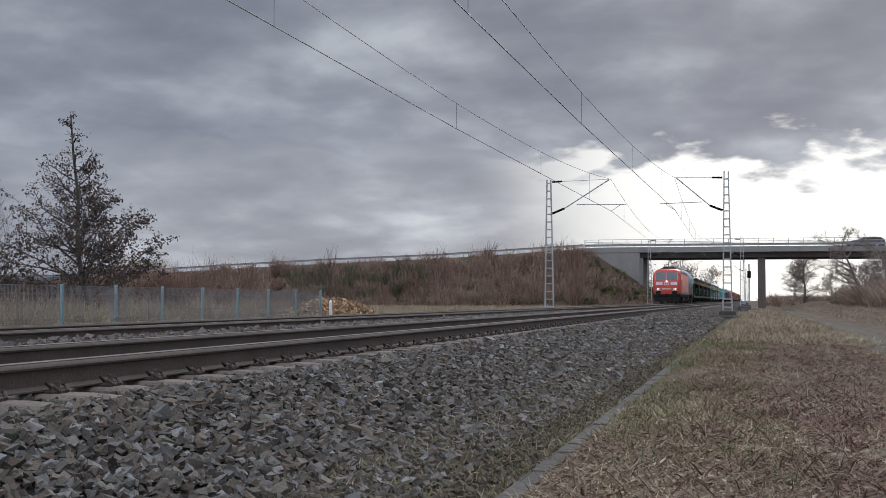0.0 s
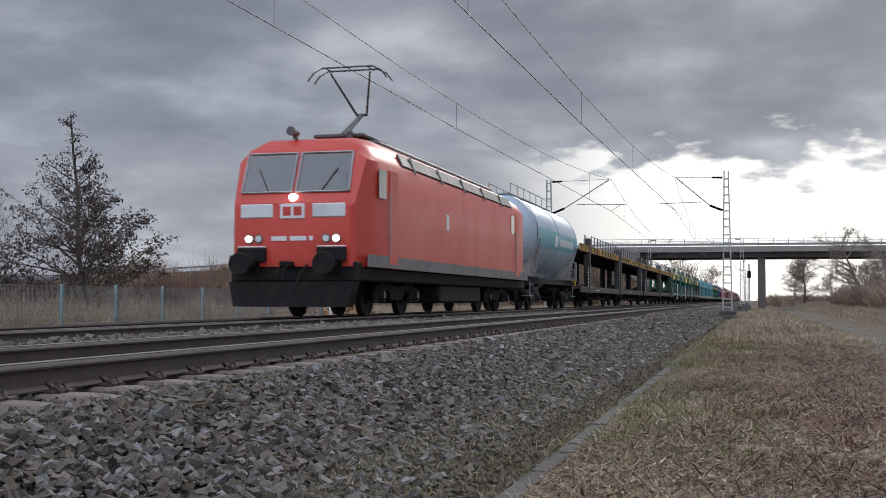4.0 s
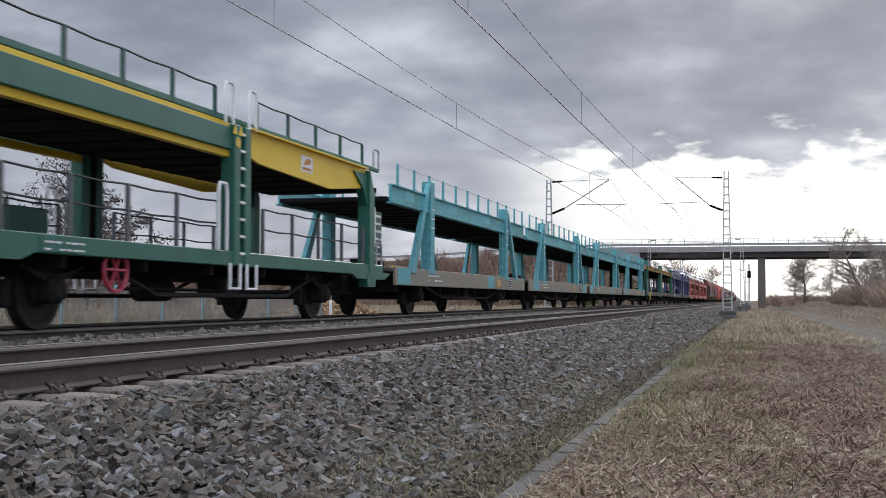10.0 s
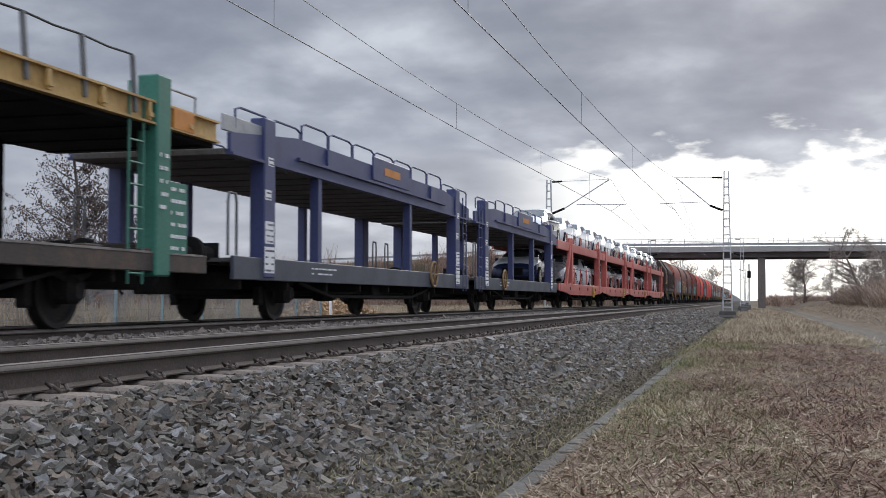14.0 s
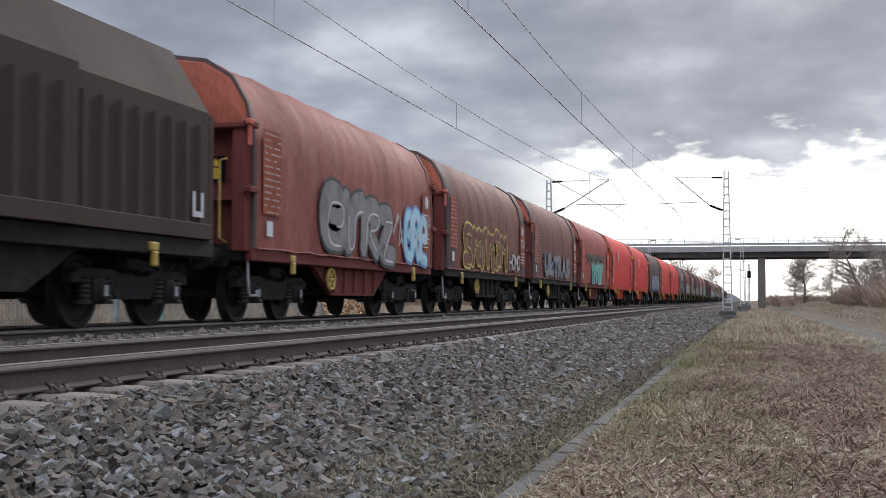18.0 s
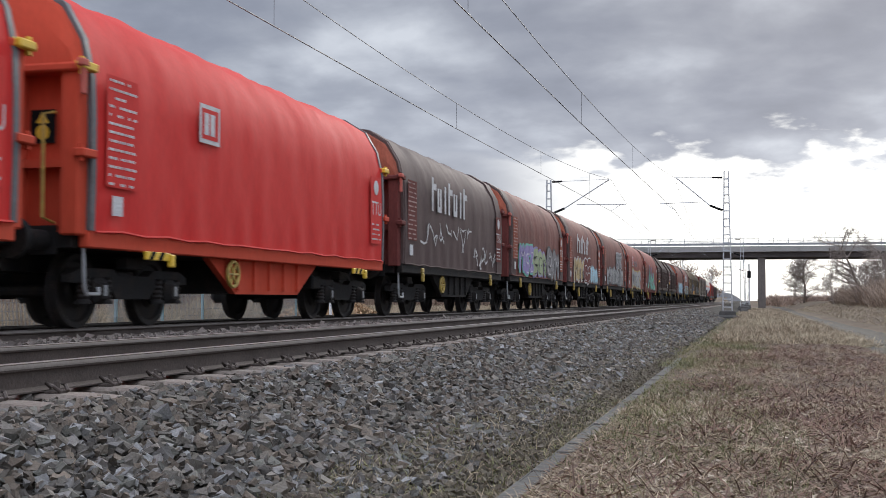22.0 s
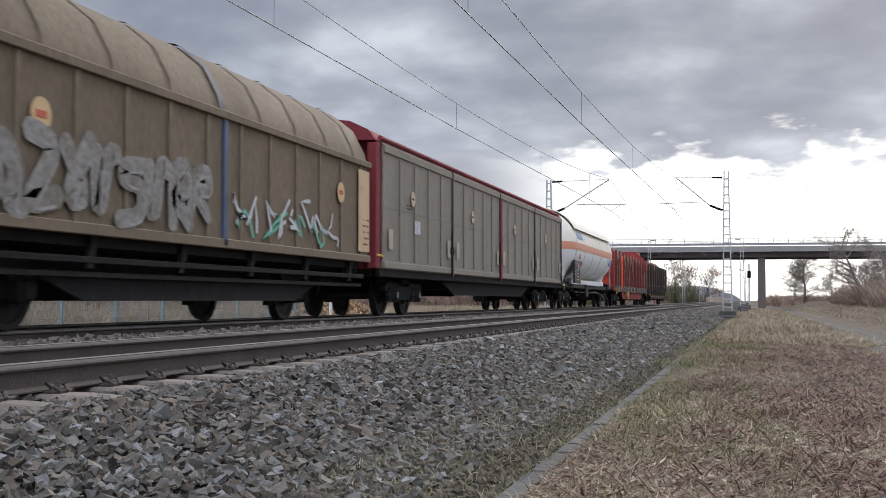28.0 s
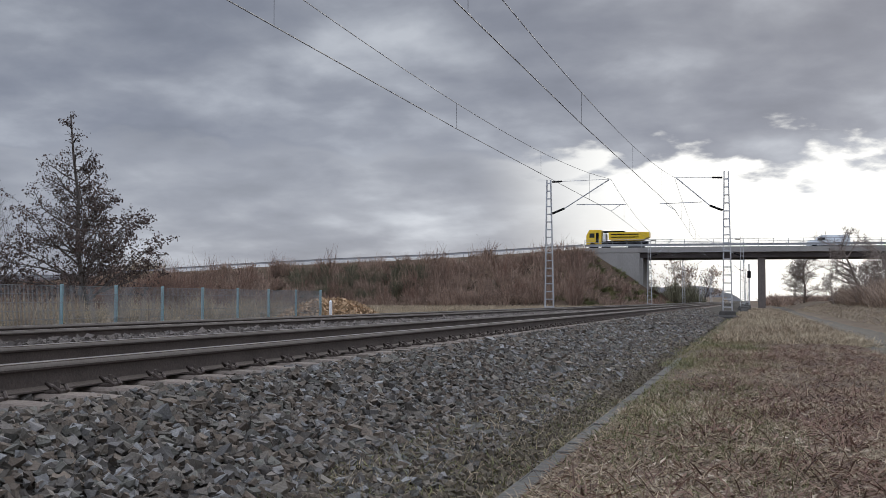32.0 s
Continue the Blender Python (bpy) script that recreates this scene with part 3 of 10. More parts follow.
def tag_strokes(parent, x, y0, y1, z0, z1, ink, n, seed, label, wd=0.05):
    rr = random.Random(seed)
    w = (y1 - y0) / n
    for k in range(n):
        c = y0 + k * w
        pts = [(c + rr.uniform(-0.1, 1.1) * w, z0 + rr.uniform(0, 1) * (z1 - z0)) for _ in range(4)]
        pts = [pts[0]] + [p for a, b in zip(pts, pts[1:]) for p in (((a[0] + b[0]) / 2 + rr.uniform(-0.08, 0.08), (a[1] + b[1]) / 2 + rr.uniform(-0.08, 0.08)), b)]
        part("graffiti_tag", ribbon(pts, wd, x + 0.001 * (k % 5)), ink, parent, label)


# ---- engine ----
M_LOCO = mat("engine_red", (0.56, 0.055, 0.035), 0.4, 0, 0.12, 1.2, 20, 0, (0.40, 0.05, 0.035), 0.35, 2.0)
M_LOCOD = mat("engine_grey", (0.16, 0.155, 0.15), 0.6, 0, 0.2, 2, 30, 0, (0.09, 0.085, 0.08))
M_ROOFG = mat("roof_grey", (0.11, 0.105, 0.105), 0.6, 0, 0.2, 2, 30, 0, (0.07, 0.05, 0.045))
M_LAMP = mat("lit_headlamp", (1.0, 0.97, 0.86), 0.3, 0, 0.02, emit=5.0)
M_WIND = glassy("windscreen", (0.07, 0.08, 0.085))
M_PANEL = mat("light_grey_panel", (0.72, 0.74, 0.75), 0.5, 0, 0.1)


def engine():
    ob = vehicle("electric_locomotive", "red electric freight locomotive with lit headlamps and raised pantograph", "locomotive", 0.0)
    L = 18.9

    def ring(y, hw, top, zb=1.02):
        zs = min(3.2, top - 0.12)
        sh = min(hw, 1.49)
        return [(-hw, y, zb), (-hw, y, (zb + zs) / 2), (-hw * 0.995, y, zs), (-sh * 0.86, y, (zs + top) / 2 + 0.05), (-sh * 0.62, y, top), (sh * 0.62, y, top), (sh * 0.86, y, (zs + top) / 2 + 0.05), (hw * 0.995, y, zs), (hw, y, (zb + zs) / 2), (hw, y, zb)]
    R = [ring(0.62, 1.22, 2.30), ring(0.70, 1.30, 2.42), ring(1.15, 1.38, 3.42), ring(1.32, 1.42, 3.62), ring(1.7, 1.47, 3.72), ring(2.6, 1.49, 3.78), ring(3.0, 1.49, 3.78)]
    R += [ring(y, 1.49, 3.78) for y in (6, 9, 12)]
    R += [[(x, L - y, z) for x, y, z in r] for r in [ring(3.0, 1.49, 3.78), ring(2.6, 1.49, 3.78), ring(1.7, 1.47, 3.72), ring(1.32, 1.42, 3.62), ring(1.15, 1.38, 3.42), ring(0.70, 1.30, 2.42), ring(0.62, 1.22, 2.30)]]
    body = part("body", Geo().loft(R), M_LOCO, ob)
    # windscreens lie on the sloped front
    for s in (-1, 1):
        x0, x1 = (0.05, 1.12) if s > 0 else (-1.12, -0.05)

        def slope(x, z, d):
            k = (z - 2.42) / 1.0
            return (x, 0.70 + 0.45 * k - 0.91 * d, z + 0.41 * d)
        q = [slope(x0, 2.55, 0.012), slope(x1, 2.55, 0.012), slope(x1 * 0.97 if s > 0 else x1 * 0.97, 3.32, 0.012), slope(x0, 3.32, 0.012)]
        part("windscreen", Geo().add(q, [(0, 1, 2, 3)]), M_WIND, body, "dark windscreen with a sky reflection in its colour")
        e = [slope(x0 - 0.03, 2.52, 0.02), slope(x1 + 0.03 * s, 2.52, 0.02), slope(x1 * 0.97 + 0.03 * s, 3.35, 0.02), slope(x0 - 0.03, 3.35, 0.02)]
        g = Geo()
        for a, b in zip(e, e[1:] + e[:1]):
            g.tube([a, b], 0.022, 6)
        part("window_frame", g, M_GREY, body)
        part("wiper", Geo().tube([slope(s * 0.55, 2.5, 0.03), slope(s * 0.85, 3.0, 0.03)], 0.01, 5), M_RUBBER, body)
        for xx, r, lit in ((0.93, 0.07, True), (0.72, 0.065, False)):
            part("headlight", Geo().cyl((s * xx, 0.64, 1.58), (s * xx, 0.585, 1.58), r, 16), M_LAMP if lit else M_PANEL, body, "lit headlamp" if lit else "unlit tail lamp")
            part("headlight_rim", Geo().cyl((s * xx, 0.65, 1.58), (s * xx, 0.595, 1.58), r + 0.025, 16), M_LOCOD, body)
        part("front_panel", Geo().box(s * 0.42, s * 1.12, 0.60, 0.66, 2.0, 2.28, 0.02), M_PANEL, body, "light grey front panel")
        part("kick_plate", Geo().box(s * 0.55, s * 1.15, 0.50, 0.64, 1.12, 1.40, 0.02), M_BLACK, body)
        part("handle", Geo().tube([(s * 0.55, 0.57, 1.42), (s * 1.15, 0.57, 1.42)], 0.014, 6), M_WHITE, body)
        # cab doors and side windows
        for yy in (2.35, L - 2.95):
            part("cab_door", Geo().box(s * 1.488, s * 1.497, yy, yy + 0.6, 1.1, 3.1, 0.01), M_LOCO, body, "narrow cab door")
            part("cab_window", Geo().box(s * 1.496, s * 1.501, yy - 0.75, yy - 0.25, 2.45, 3.05, 0.02), M_WIND, body)
            part("grab_rail", Geo().tube([(s * 1.53, yy - 0.1, 1.3), (s * 1.53, yy - 0.1, 2.6)], 0.015, 6), M_GREY, body)
        part("side_band", Geo().box(s * 1.489, s * 1.4945, 0.9, L - 0.9, 1.02, 1.27), M_LOCOD, body, "grey lower side band")
        part("roof_panel", Geo().prism([(s * 1.44, 3.28), (s * 1.30, 3.54), (s * 1.33, 3.58), (s * 1.47, 3.31)], "y", 3.4, L - 3.4), M_ROOFG, body, "grey ventilated roof slope")
        for k in range(5):
            part("vent_rib", Geo().prism([(s * 1.50, 3.2), (s * 1.36, 3.56), (s * 1.38, 3.58), (s * 1.52, 3.22)], "y", 4.2 + k * 2.4, 4.3 + k * 2.4), M_ROOFG, body)
        part("mark", Geo().box(s * 1.492, s * 1.496, 7.1, 7.35, 2.1, 2.5), M_WHITE, body, "small white mark")
    part("headlight", Geo().cyl((0, 0.70, 2.42), (0, 0.61, 2.40), 0.08, 16), M_LAMP, body, "lit upper headlamp")
    emb = part("emblem", Geo().box(-0.26, 0.26, 0.60, 0.625, 1.98, 2.28, 0.01), M_WHITE, body, "white square emblem")
    part("emblem_mark", Geo().box(-0.2, -0.03, 0.594, 0.6, 2.04, 2.22).box(0.03, 0.2, 0.594, 0.6, 2.04, 2.22), M_LOCO, emb)
    part("number_bars", Geo().box(-0.45, -0.12, 0.604, 0.618, 1.54, 1.63).box(-0.05, 0.3, 0.604, 0.618, 1.54, 1.63).box(0.36, 0.44, 0.604, 0.618, 1.54, 1.63), M_WHITE, body, "white number, shown as bars")
    part("apron", Geo().loft([[(-1.2, 0.45, 0.22), (1.2, 0.45, 0.22), (1.34, 0.55, 0.72), (-1.34, 0.55, 0.72)], [(-1.25, 0.75, 0.22), (1.25, 0.75, 0.22), (1.38, 0.75, 0.72), (-1.38, 0.75, 0.72)]]), M_BLACK, ob, "black snow plough apron")
    part("buffer_beam", Geo().box(-1.35, 1.35, 0.66, 1.0, 0.72, 1.12, 0.03), M_BLACK, ob)
    part("underframe", Geo().box(-1.36, 1.36, 0.9, L - 0.9, 0.74, 1.02, 0.03), M_BLACK, ob)
    part("equipment_box", Geo().box(-1.3, 1.3, 7.2, 11.7, 0.28, 0.74, 0.05), M_BLACK, ob)
    draw_gear(ob, L, 1.06)
    for yc in (4.15, L - 4.15):
        bogie(ob, yc, 2.6)
    # roof gear
    part("roof_box", Geo().box(-0.85, 0.85, 3.6, L - 3.6, 3.74, 3.93, 0.05), M_ROOFG, ob, "grey roof equipment")
    part("horn", Geo().cyl((-0.35, 1.75, 3.86), (-0.35, 1.35, 3.86), 0.05, 10, 0.1).box(-0.38, -0.32, 1.55, 1.7, 3.72, 3.84), M_ROOFG, ob)
    for k in range(6):
        part("insulator", Geo().cyl((0.3 - 0.6 * (k % 2), 3.2 + k * 0.5, 3.78), (0.3 - 0.6 * (k % 2), 3.2 + k * 0.5, 4.08), 0.07, 10), M_ROOFG, ob, key=None)
    pan = part("pantograph", Geo().box(-0.6, 0.6, 3.3, 5.1, 3.98, 4.06, 0.02), M_ROOFG, ob, "raised single-arm pantograph")
    part("lower_arm", Geo().tube([(0, 3.6, 4.06), (0, 4.9, 4.72)], [0.07, 0.05], 8), M_ROOFG, pan)
    g = Geo()
    for s in (-1, 1):
        g.tube([(0.12 * s, 4.9, 4.72), (0.48 * s, 4.05, 5.58)], [0.03, 0.022], 6)
    g.tube([(-0.14, 4.9, 4.72), (0.14, 4.9, 4.72)], 0.035, 6)
    part("upper_arm", g, M_ROOFG, pan)
    g = Geo()
    for dy in (-0.2, 0.2):
        g.tube([(-0.95, 4.05 + dy, 5.38), (-0.82, 4.05 + dy, 5.55), (-0.6, 4.05 + dy, 5.66), (0.6, 4.05 + dy, 5.66), (0.82, 4.05 + dy, 5.55), (0.95, 4.05 + dy, 5.38)], 0.022, 6)
    for s in (-0.5, 0.5):
        g.tube([(s, 3.85, 5.64), (s, 4.25, 5.64)], 0.018, 6)
    part("collector_head", g, M_ROOFG, pan)


engine()

# ---- silo wagon ----
M_SILO = mat("silo_blue_grey", (0.40, 0.49, 0.56), 0.45, 0.1, 0.12, 0.9, 20, 0, (0.24, 0.25, 0.26), 0.45, 3.0)
M_TEALBAND = mat("teal_band", (0.16, 0.42, 0.47), 0.5, 0, 0.12, 1.5, 20)
M_SILOD = mat("silo_dark", (0.09, 0.13, 0.16), 0.5, 0, 0.15)
M_SADDLE = mat("silo_saddle", (0.30, 0.29, 0.27), 0.6, 0, 0.2, 1.5, 20)


def tank_shell(L0, L1, r, zc, dome, n=32):
    ring = [(math.cos(2 * math.pi * i / n), math.sin(2 * math.pi * i / n)) for i in range(n)]
    st = []
    for k in range(7):
        a = k / 6 * math.pi / 2
        st.append((L0 + dome * (1 - math.cos(a)), r * math.sin(a)))
    st[0] = (L0, 0.05)
    st += [(L1 - (y - L0), q) for y, q in st[::-1]]
    return Geo().loft([[(a * q, y, zc + b * q) for a, b in ring] for y, q in st])


def arc_band(r, zc, y0, y1, a0, a1, n=10):
    """A painted band that lies on a tank's curved side."""
    g = Geo()
    v = []
    for i in range(n + 1):
        a = radians(a0 + (a1 - a0) * i / n)
        v += [(r * math.cos(a), y0, zc + r * math.sin(a)), (r * math.cos(a), y1, zc + r * math.sin(a))]
    return g.add(v, [(2 * i, 2 * i + 1, 2 * i + 3, 2 * i + 2) for i in range(n)])


def silo():
    L = 12.1
    ob = vehicle("silo_wagon", "blue-grey pressure silo wagon with a teal band", "tank wagon", 18.95)
    zc, r = 2.78, 1.44
    tank = part("tank", tank_shell(0.5, L + 0.05, r, zc, 1.2), M_SILO, ob)
    part("band", arc_band(r + 0.006, zc, 1.5, L - 1.15, -18, 10), M_TEALBAND, tank, "teal painted band")
    g = Geo()
    for k in range(7):
        y = 6.4 + k * 0.5
        g.add(arc_band(r + 0.012, zc, y, y + 0.36, -10, 1, 4).v, arc_band(r + 0.012, zc, y, y + 0.36, -10, 1, 4).f)
    part("company_mark", g, M_WHITE, tank, "white lettering shapes")
    part("company_mark", Geo().add(arc_band(r + 0.012, zc, 5.2, 5.9, -13, 4, 4).v, arc_band(r + 0.012, zc, 5.2, 5.9, -13, 4, 4).f), M_WHITE, tank)
    part("data_panel", arc_band(r + 0.01, zc, L - 1.75, L - 1.16, -22, -5), M_SILOD, tank, "dark data panel")
    for y in (1.5, L / 2, L - 1.15):
        n = 40
        ring = [(math.cos(2 * math.pi * i / n), math.sin(2 * math.pi * i / n)) for i in range(n)]
        part("seam_ring", Geo().loft([[(a * q, y + d, zc + b * q) for a, b in ring] for d, q in ((-0.03, r), (-0.03, r + 0.02), (0.03, r + 0.02), (0.03, r))], cap=False), M_SILO, tank)
    for y0, y1 in ((0.9, 3.1), (L - 3.1, L - 0.9)):
        part("saddle", Geo().loft([[(-1.3, y0, 1.2), (1.3, y0, 1.2), (1.36, y0, 1.32), (-1.36, y0, 1.32)], [(-1.3, y1, 1.2), (1.3, y1, 1.2), (1.36, y1, 1.32), (-1.36, y1, 1.32)]]).loft([[(-1.0, y0 + 0.5, 1.3), (1.0, y0 + 0.5, 1.3), (1.3, y0 + 0.7, 2.1), (-1.3, y0 + 0.7, 2.1)], [(-1.0, y1 - 0.5, 1.3), (1.0, y1 - 0.5, 1.3), (1.3, y1 - 0.7, 2.1), (-1.3, y1 - 0.7, 2.1)]]), M_SADDLE, ob)
    for y in (4.2, 6.05, 7.9):
        part("hopper", Geo().loft([[(1.15 * c, y + 0.95 * s, 1.75) for c, s in [(math.cos(i * math.pi / 8), math.sin(i * math.pi / 8)) for i in range(16)]], [(0.2 * c, y + 0.2 * s, 0.75) for c, s in [(math.cos(i * math.pi / 8), math.sin(i * math.pi / 8)) for i in range(16)]]]), M_SILO, ob)
    part("underframe", Geo().box(-0.35, 0.35, 0.62, L - 0.62, 0.9, 1.2, 0.02).box(-1.25, 1.25, 0.62, 0.85, 0.9, 1.2).box(-1.25, 1.25, L - 0.85, L - 0.62, 0.9, 1.2).box(1.05, 1.2, 0.7, L - 0.7, 0.98, 1.16).box(-1.2, -1.05, 0.7, L - 0.7, 0.98, 1.16), M_BLACK, ob)
    for y0 in (0.62, L - 1.3):
        part("platform_rail", Geo().tube([(1.25, y0, 1.25), (1.25, y0, 2.2), (0.9, y0 + 0.05, 2.3), (-0.9, y0 + 0.05, 2.3), (-1.25, y0, 2.2), (-1.25, y0, 1.25)], 0.02, 6).tube([(1.25, y0, 1.7), (1.25, y0 + 0.6, 1.7), (1.25, y0 + 0.6, 1.25)], 0.018, 6), M_GREY, ob)
        part("step", Geo().box(0.95, 1.3, y0, y0 + 0.45, 0.5, 0.53).box(1.26, 1.29, y0, y0 + 0.03, 0.5, 1.0), M_GREY, ob)
    for y, d in ((2.0, 1), (L - 2.0, -1)):
        part("saddle_web", Geo().loft([[(-1.2, y - 0.05, 1.25), (1.2, y - 0.05, 1.25), (1.47, y - 0.05 - 0.3 * d, 2.6), (-1.47, y - 0.05 - 0.3 * d, 2.6)], [(-1.2, y + 0.15, 1.25), (1.2, y + 0.15, 1.25), (1.47, y + 0.15 - 0.3 * d, 2.6), (-1.47, y + 0.15 - 0.3 * d, 2.6)]]), M_SADDLE, ob, "pale saddle web")
    for dy in (0.0, 0.42):
        part("end_ladder", Geo().tube([(1.28, L - 0.62 + dy, 1.2), (1.28, L - 0.62 + dy, 2.0), (1.05, L - 0.62 + dy, 2.12), (0.5, L - 0.62 + dy, 2.12)], 0.026, 7), M_GREY, ob, "bent grey grab rail")
    part("hazard_edge", Geo().prism([(L - 1.5, 1.12), (L - 1.38, 1.12), (L - 1.28, 1.22), (L - 1.4, 1.22)], "x", 1.26, 1.275).prism([(L - 1.25, 1.12), (L - 1.13, 1.12), (L - 1.03, 1.22), (L - 1.15, 1.22)], "x", 1.26, 1.275), M_YELLOW, ob, "yellow hazard stripes")
    part("walkway", Geo().box(-0.35, 0.35, 1.6, L - 1.6, 4.24, 4.28), M_GREY, ob)
    g = Geo()
    for s in (-0.4, 0.4):
        g.tube([(s, 1.5, 4.25), (s, 1.5, 4.62), (s, L - 1.5, 4.62), (s, L - 1.5, 4.25)], 0.02, 6)
        for k in range(6):
            g.tube([(s, 2.8 + k * 1.3, 4.25), (s, 2.8 + k * 1.3, 4.62)], 0.016, 5)
    part("walkway_rail", g, M_GREY, ob)
    part("brake_rail", Geo().tube([(1.3, L - 2.2, 1.28), (1.3, L - 0.75, 1.26), (1.3, L - 0.75, 0.98)], 0.03, 6), M_YELLOW, ob, "yellow shunting handle")
    draw_gear(ob, L)
    for yc in (2.0, L - 2.0):
        bogie(ob, yc)


silo()

# ---- double-deck car transporters ----
M_BROWN = mat("brown_steel", (0.055, 0.044, 0.037), 0.8, 0, 0.3, 2, 30, 0.2, (0.12, 0.08, 0.055), 0.5)
M_OCHRE = mat("faded_ochre", (0.46, 0.30, 0.105), 0.65, 0, 0.25, 1.2, 20, 0, (0.3, 0.17, 0.065), 0.5, 2)
M_ORANGE = mat("orange_panel", (0.55, 0.21, 0.03), 0.6, 0, 0.15)
M_DARKGREEN = mat("grimy_green_post", (0.042, 0.05, 0.046), 0.7, 0, 0.3, 2, 30, 0, (0.06, 0.045, 0.036))
M_GREEN = mat("bottle_green", (0.02, 0.125, 0.09), 0.5, 0, 0.15, 1.5, 25, 0, (0.03, 0.07, 0.055), 0.4)
M_GREENRAIL = mat("dark_green_rail", (0.02, 0.075, 0.058), 0.5, 0, 0.15)
M_GREENP = mat("painted_green_post", (0.03, 0.16, 0.11), 0.55, 0, 0.15, 1.5, 25)
M_LEMON = mat("lemon_yellow", (0.78, 0.52, 0.015), 0.45, 0, 0.08, 1.0, 20)
M_TEAL = mat("faded_teal", (0.10, 0.37, 0.40), 0.6, 0, 0.24, 0.6, 12, 0, (0.10, 0.235, 0.25), 0.6)
M_BEIGE = mat("grimy_sill", (0.255, 0.22, 0.165), 0.8, 0, 0.2, 0.7, 20, 0, (0.13, 0.22, 0.22), 0.45)
M_BLUE = mat("violet_blue", (0.036, 0.046, 0.13), 0.5, 0, 0.14, 1.2, 20, 0, (0.033, 0.037, 0.07), 0.45)
M_SLATE = mat("slate_sill", (0.06, 0.067, 0.085), 0.65, 0, 0.15, 1.5, 20)
M_RED = mat("signal_red", (0.47, 0.10, 0.08), 0.5, 0, 0.12, 1.2, 20, 0, (0.33, 0.075, 0.06), 0.4)
M_REDDECK = mat("dark_red_deck", (0.09, 0.04, 0.036), 0.8, 0, 0.3, 2, 20)
# plain near-black for decks, marks, grilles and other dark parts
M_NEARBLACK = mat("near_black", (0.010, 0.010, 0.011), 0.85, 0, 0.3, 2, 20, spec=0.1)
M_POSTGREY = mat("dark_steel_post", (0.12, 0.125, 0.13), 0.6, 0.2, 0.2, 3, 30)
M_TREAD = mat("worn_deck", (0.10, 0.095, 0.09), 0.8, 0, 0.25, 2, 20)


def deck(parent, y0, y1, z, hw, material=M_NEARBLACK, name="upper_floor"):
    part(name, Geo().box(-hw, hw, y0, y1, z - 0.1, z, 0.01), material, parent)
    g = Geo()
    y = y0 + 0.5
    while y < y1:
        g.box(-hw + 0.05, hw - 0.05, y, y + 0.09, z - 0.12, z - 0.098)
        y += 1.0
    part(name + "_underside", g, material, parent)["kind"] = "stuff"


def rail_posts(parent, xs, ys, z0, z1, material, wires=(1.0,), lean=0.0):
    g = Geo()
    for s in xs:
        for f in wires:
            zz = z0 + (z1 - z0) * f
            o = -math.sin(lean) * (zz - z0)
            pts = []
            for a, b in zip(ys, ys[1:]):
                pts += [(s, a + o, zz), (s, (a + b) / 2 + o, zz - 0.02)]
            pts.append((s, ys[-1] + o, zz))
            g.tube(pts, 0.014, 5)
    part("rail_wire", g, M_RUBBER, parent, "slack guard wire")
    w = 0.03
    for s in xs:
        for y in ys:
            part("rail_post", lambda: Geo().box(-0.025, 0.025, -w, w, 0, z1 - z0, 0.006), material, parent, at=(s, y, z0), key=("post", round(z1 - z0, 3))).rotation_euler = (lean, 0, 0)


def lower_floor(ob, L, sill, z0=0.72, z1=0.98, floor=M_TREAD, hw=1.38):
    part("lower_floor", Geo().box(-hw + 0.06, hw - 0.06, 0.5, L - 0.5, z1 - 0.09, z1 - 0.03), floor, ob)
    for s in (1, -1):
        part("side_sill", Geo().box(s * (hw - 0.07), s * hw, 0.45, L - 0.45, z0, z1, 0.012), sill, ob)
    part("centre_sill", Geo().box(-0.22, 0.22, 0.3, L - 0.3, z0 - 0.22, z1 - 0.1, 0.02), M_BLACK, ob)
    for k in range(int(L / 1.9)):
        part("cross_member", lambda: Geo().box(-1.26, 1.26, 0, 0.08, -0.14, 0.12), M_BLACK, ob, at=(0, 0.9 + k * 1.9, z0), key="crossmember")
    for s in (1, -1):
        part("truss_rod", Geo().tube([(s * 1.15, 3.6, z0), (s * 1.15, 5.2, 0.42), (s * 1.15, L - 5.2, 0.42), (s * 1.15, L - 3.6, z0)], 0.035, 6), M_BLACK, ob)
    part("brake_cylinder", Geo().cyl((0.3, L / 2 - 1.2, 0.5), (0.3, L / 2 - 0.4, 0.5), 0.17, 12), M_BLACK, ob)
    part("brake_box", Geo().box(0.6, 1.1, L / 2, L / 2 + 0.5, 0.4, 0.68, 0.03), M_BLACK, ob)
    part("brake_rod", Geo().tube([(0.9, L / 2 - 2.8, 0.5), (0.9, L / 2 + 2.8, 0.5)], 0.025, 5), M_BLACK, ob)


def blocks(ob, L, z, seed, material):
    rr = random.Random(seed)
    for k in range(7):
        y = 1.6 + k * (L - 3.2) / 6 + rr.uniform(-0.3, 0.3)
        part("wheel_chock", lambda: Geo().box(-0.09, 0.09, -0.18, 0.18, 0, 0.07, 0.015), material, ob, at=(1.25, y, z), key="chock")


def ends(q0, q1, a0, a1):
    L = q1 - q0
    return L, a0 - q0, a1 - q0


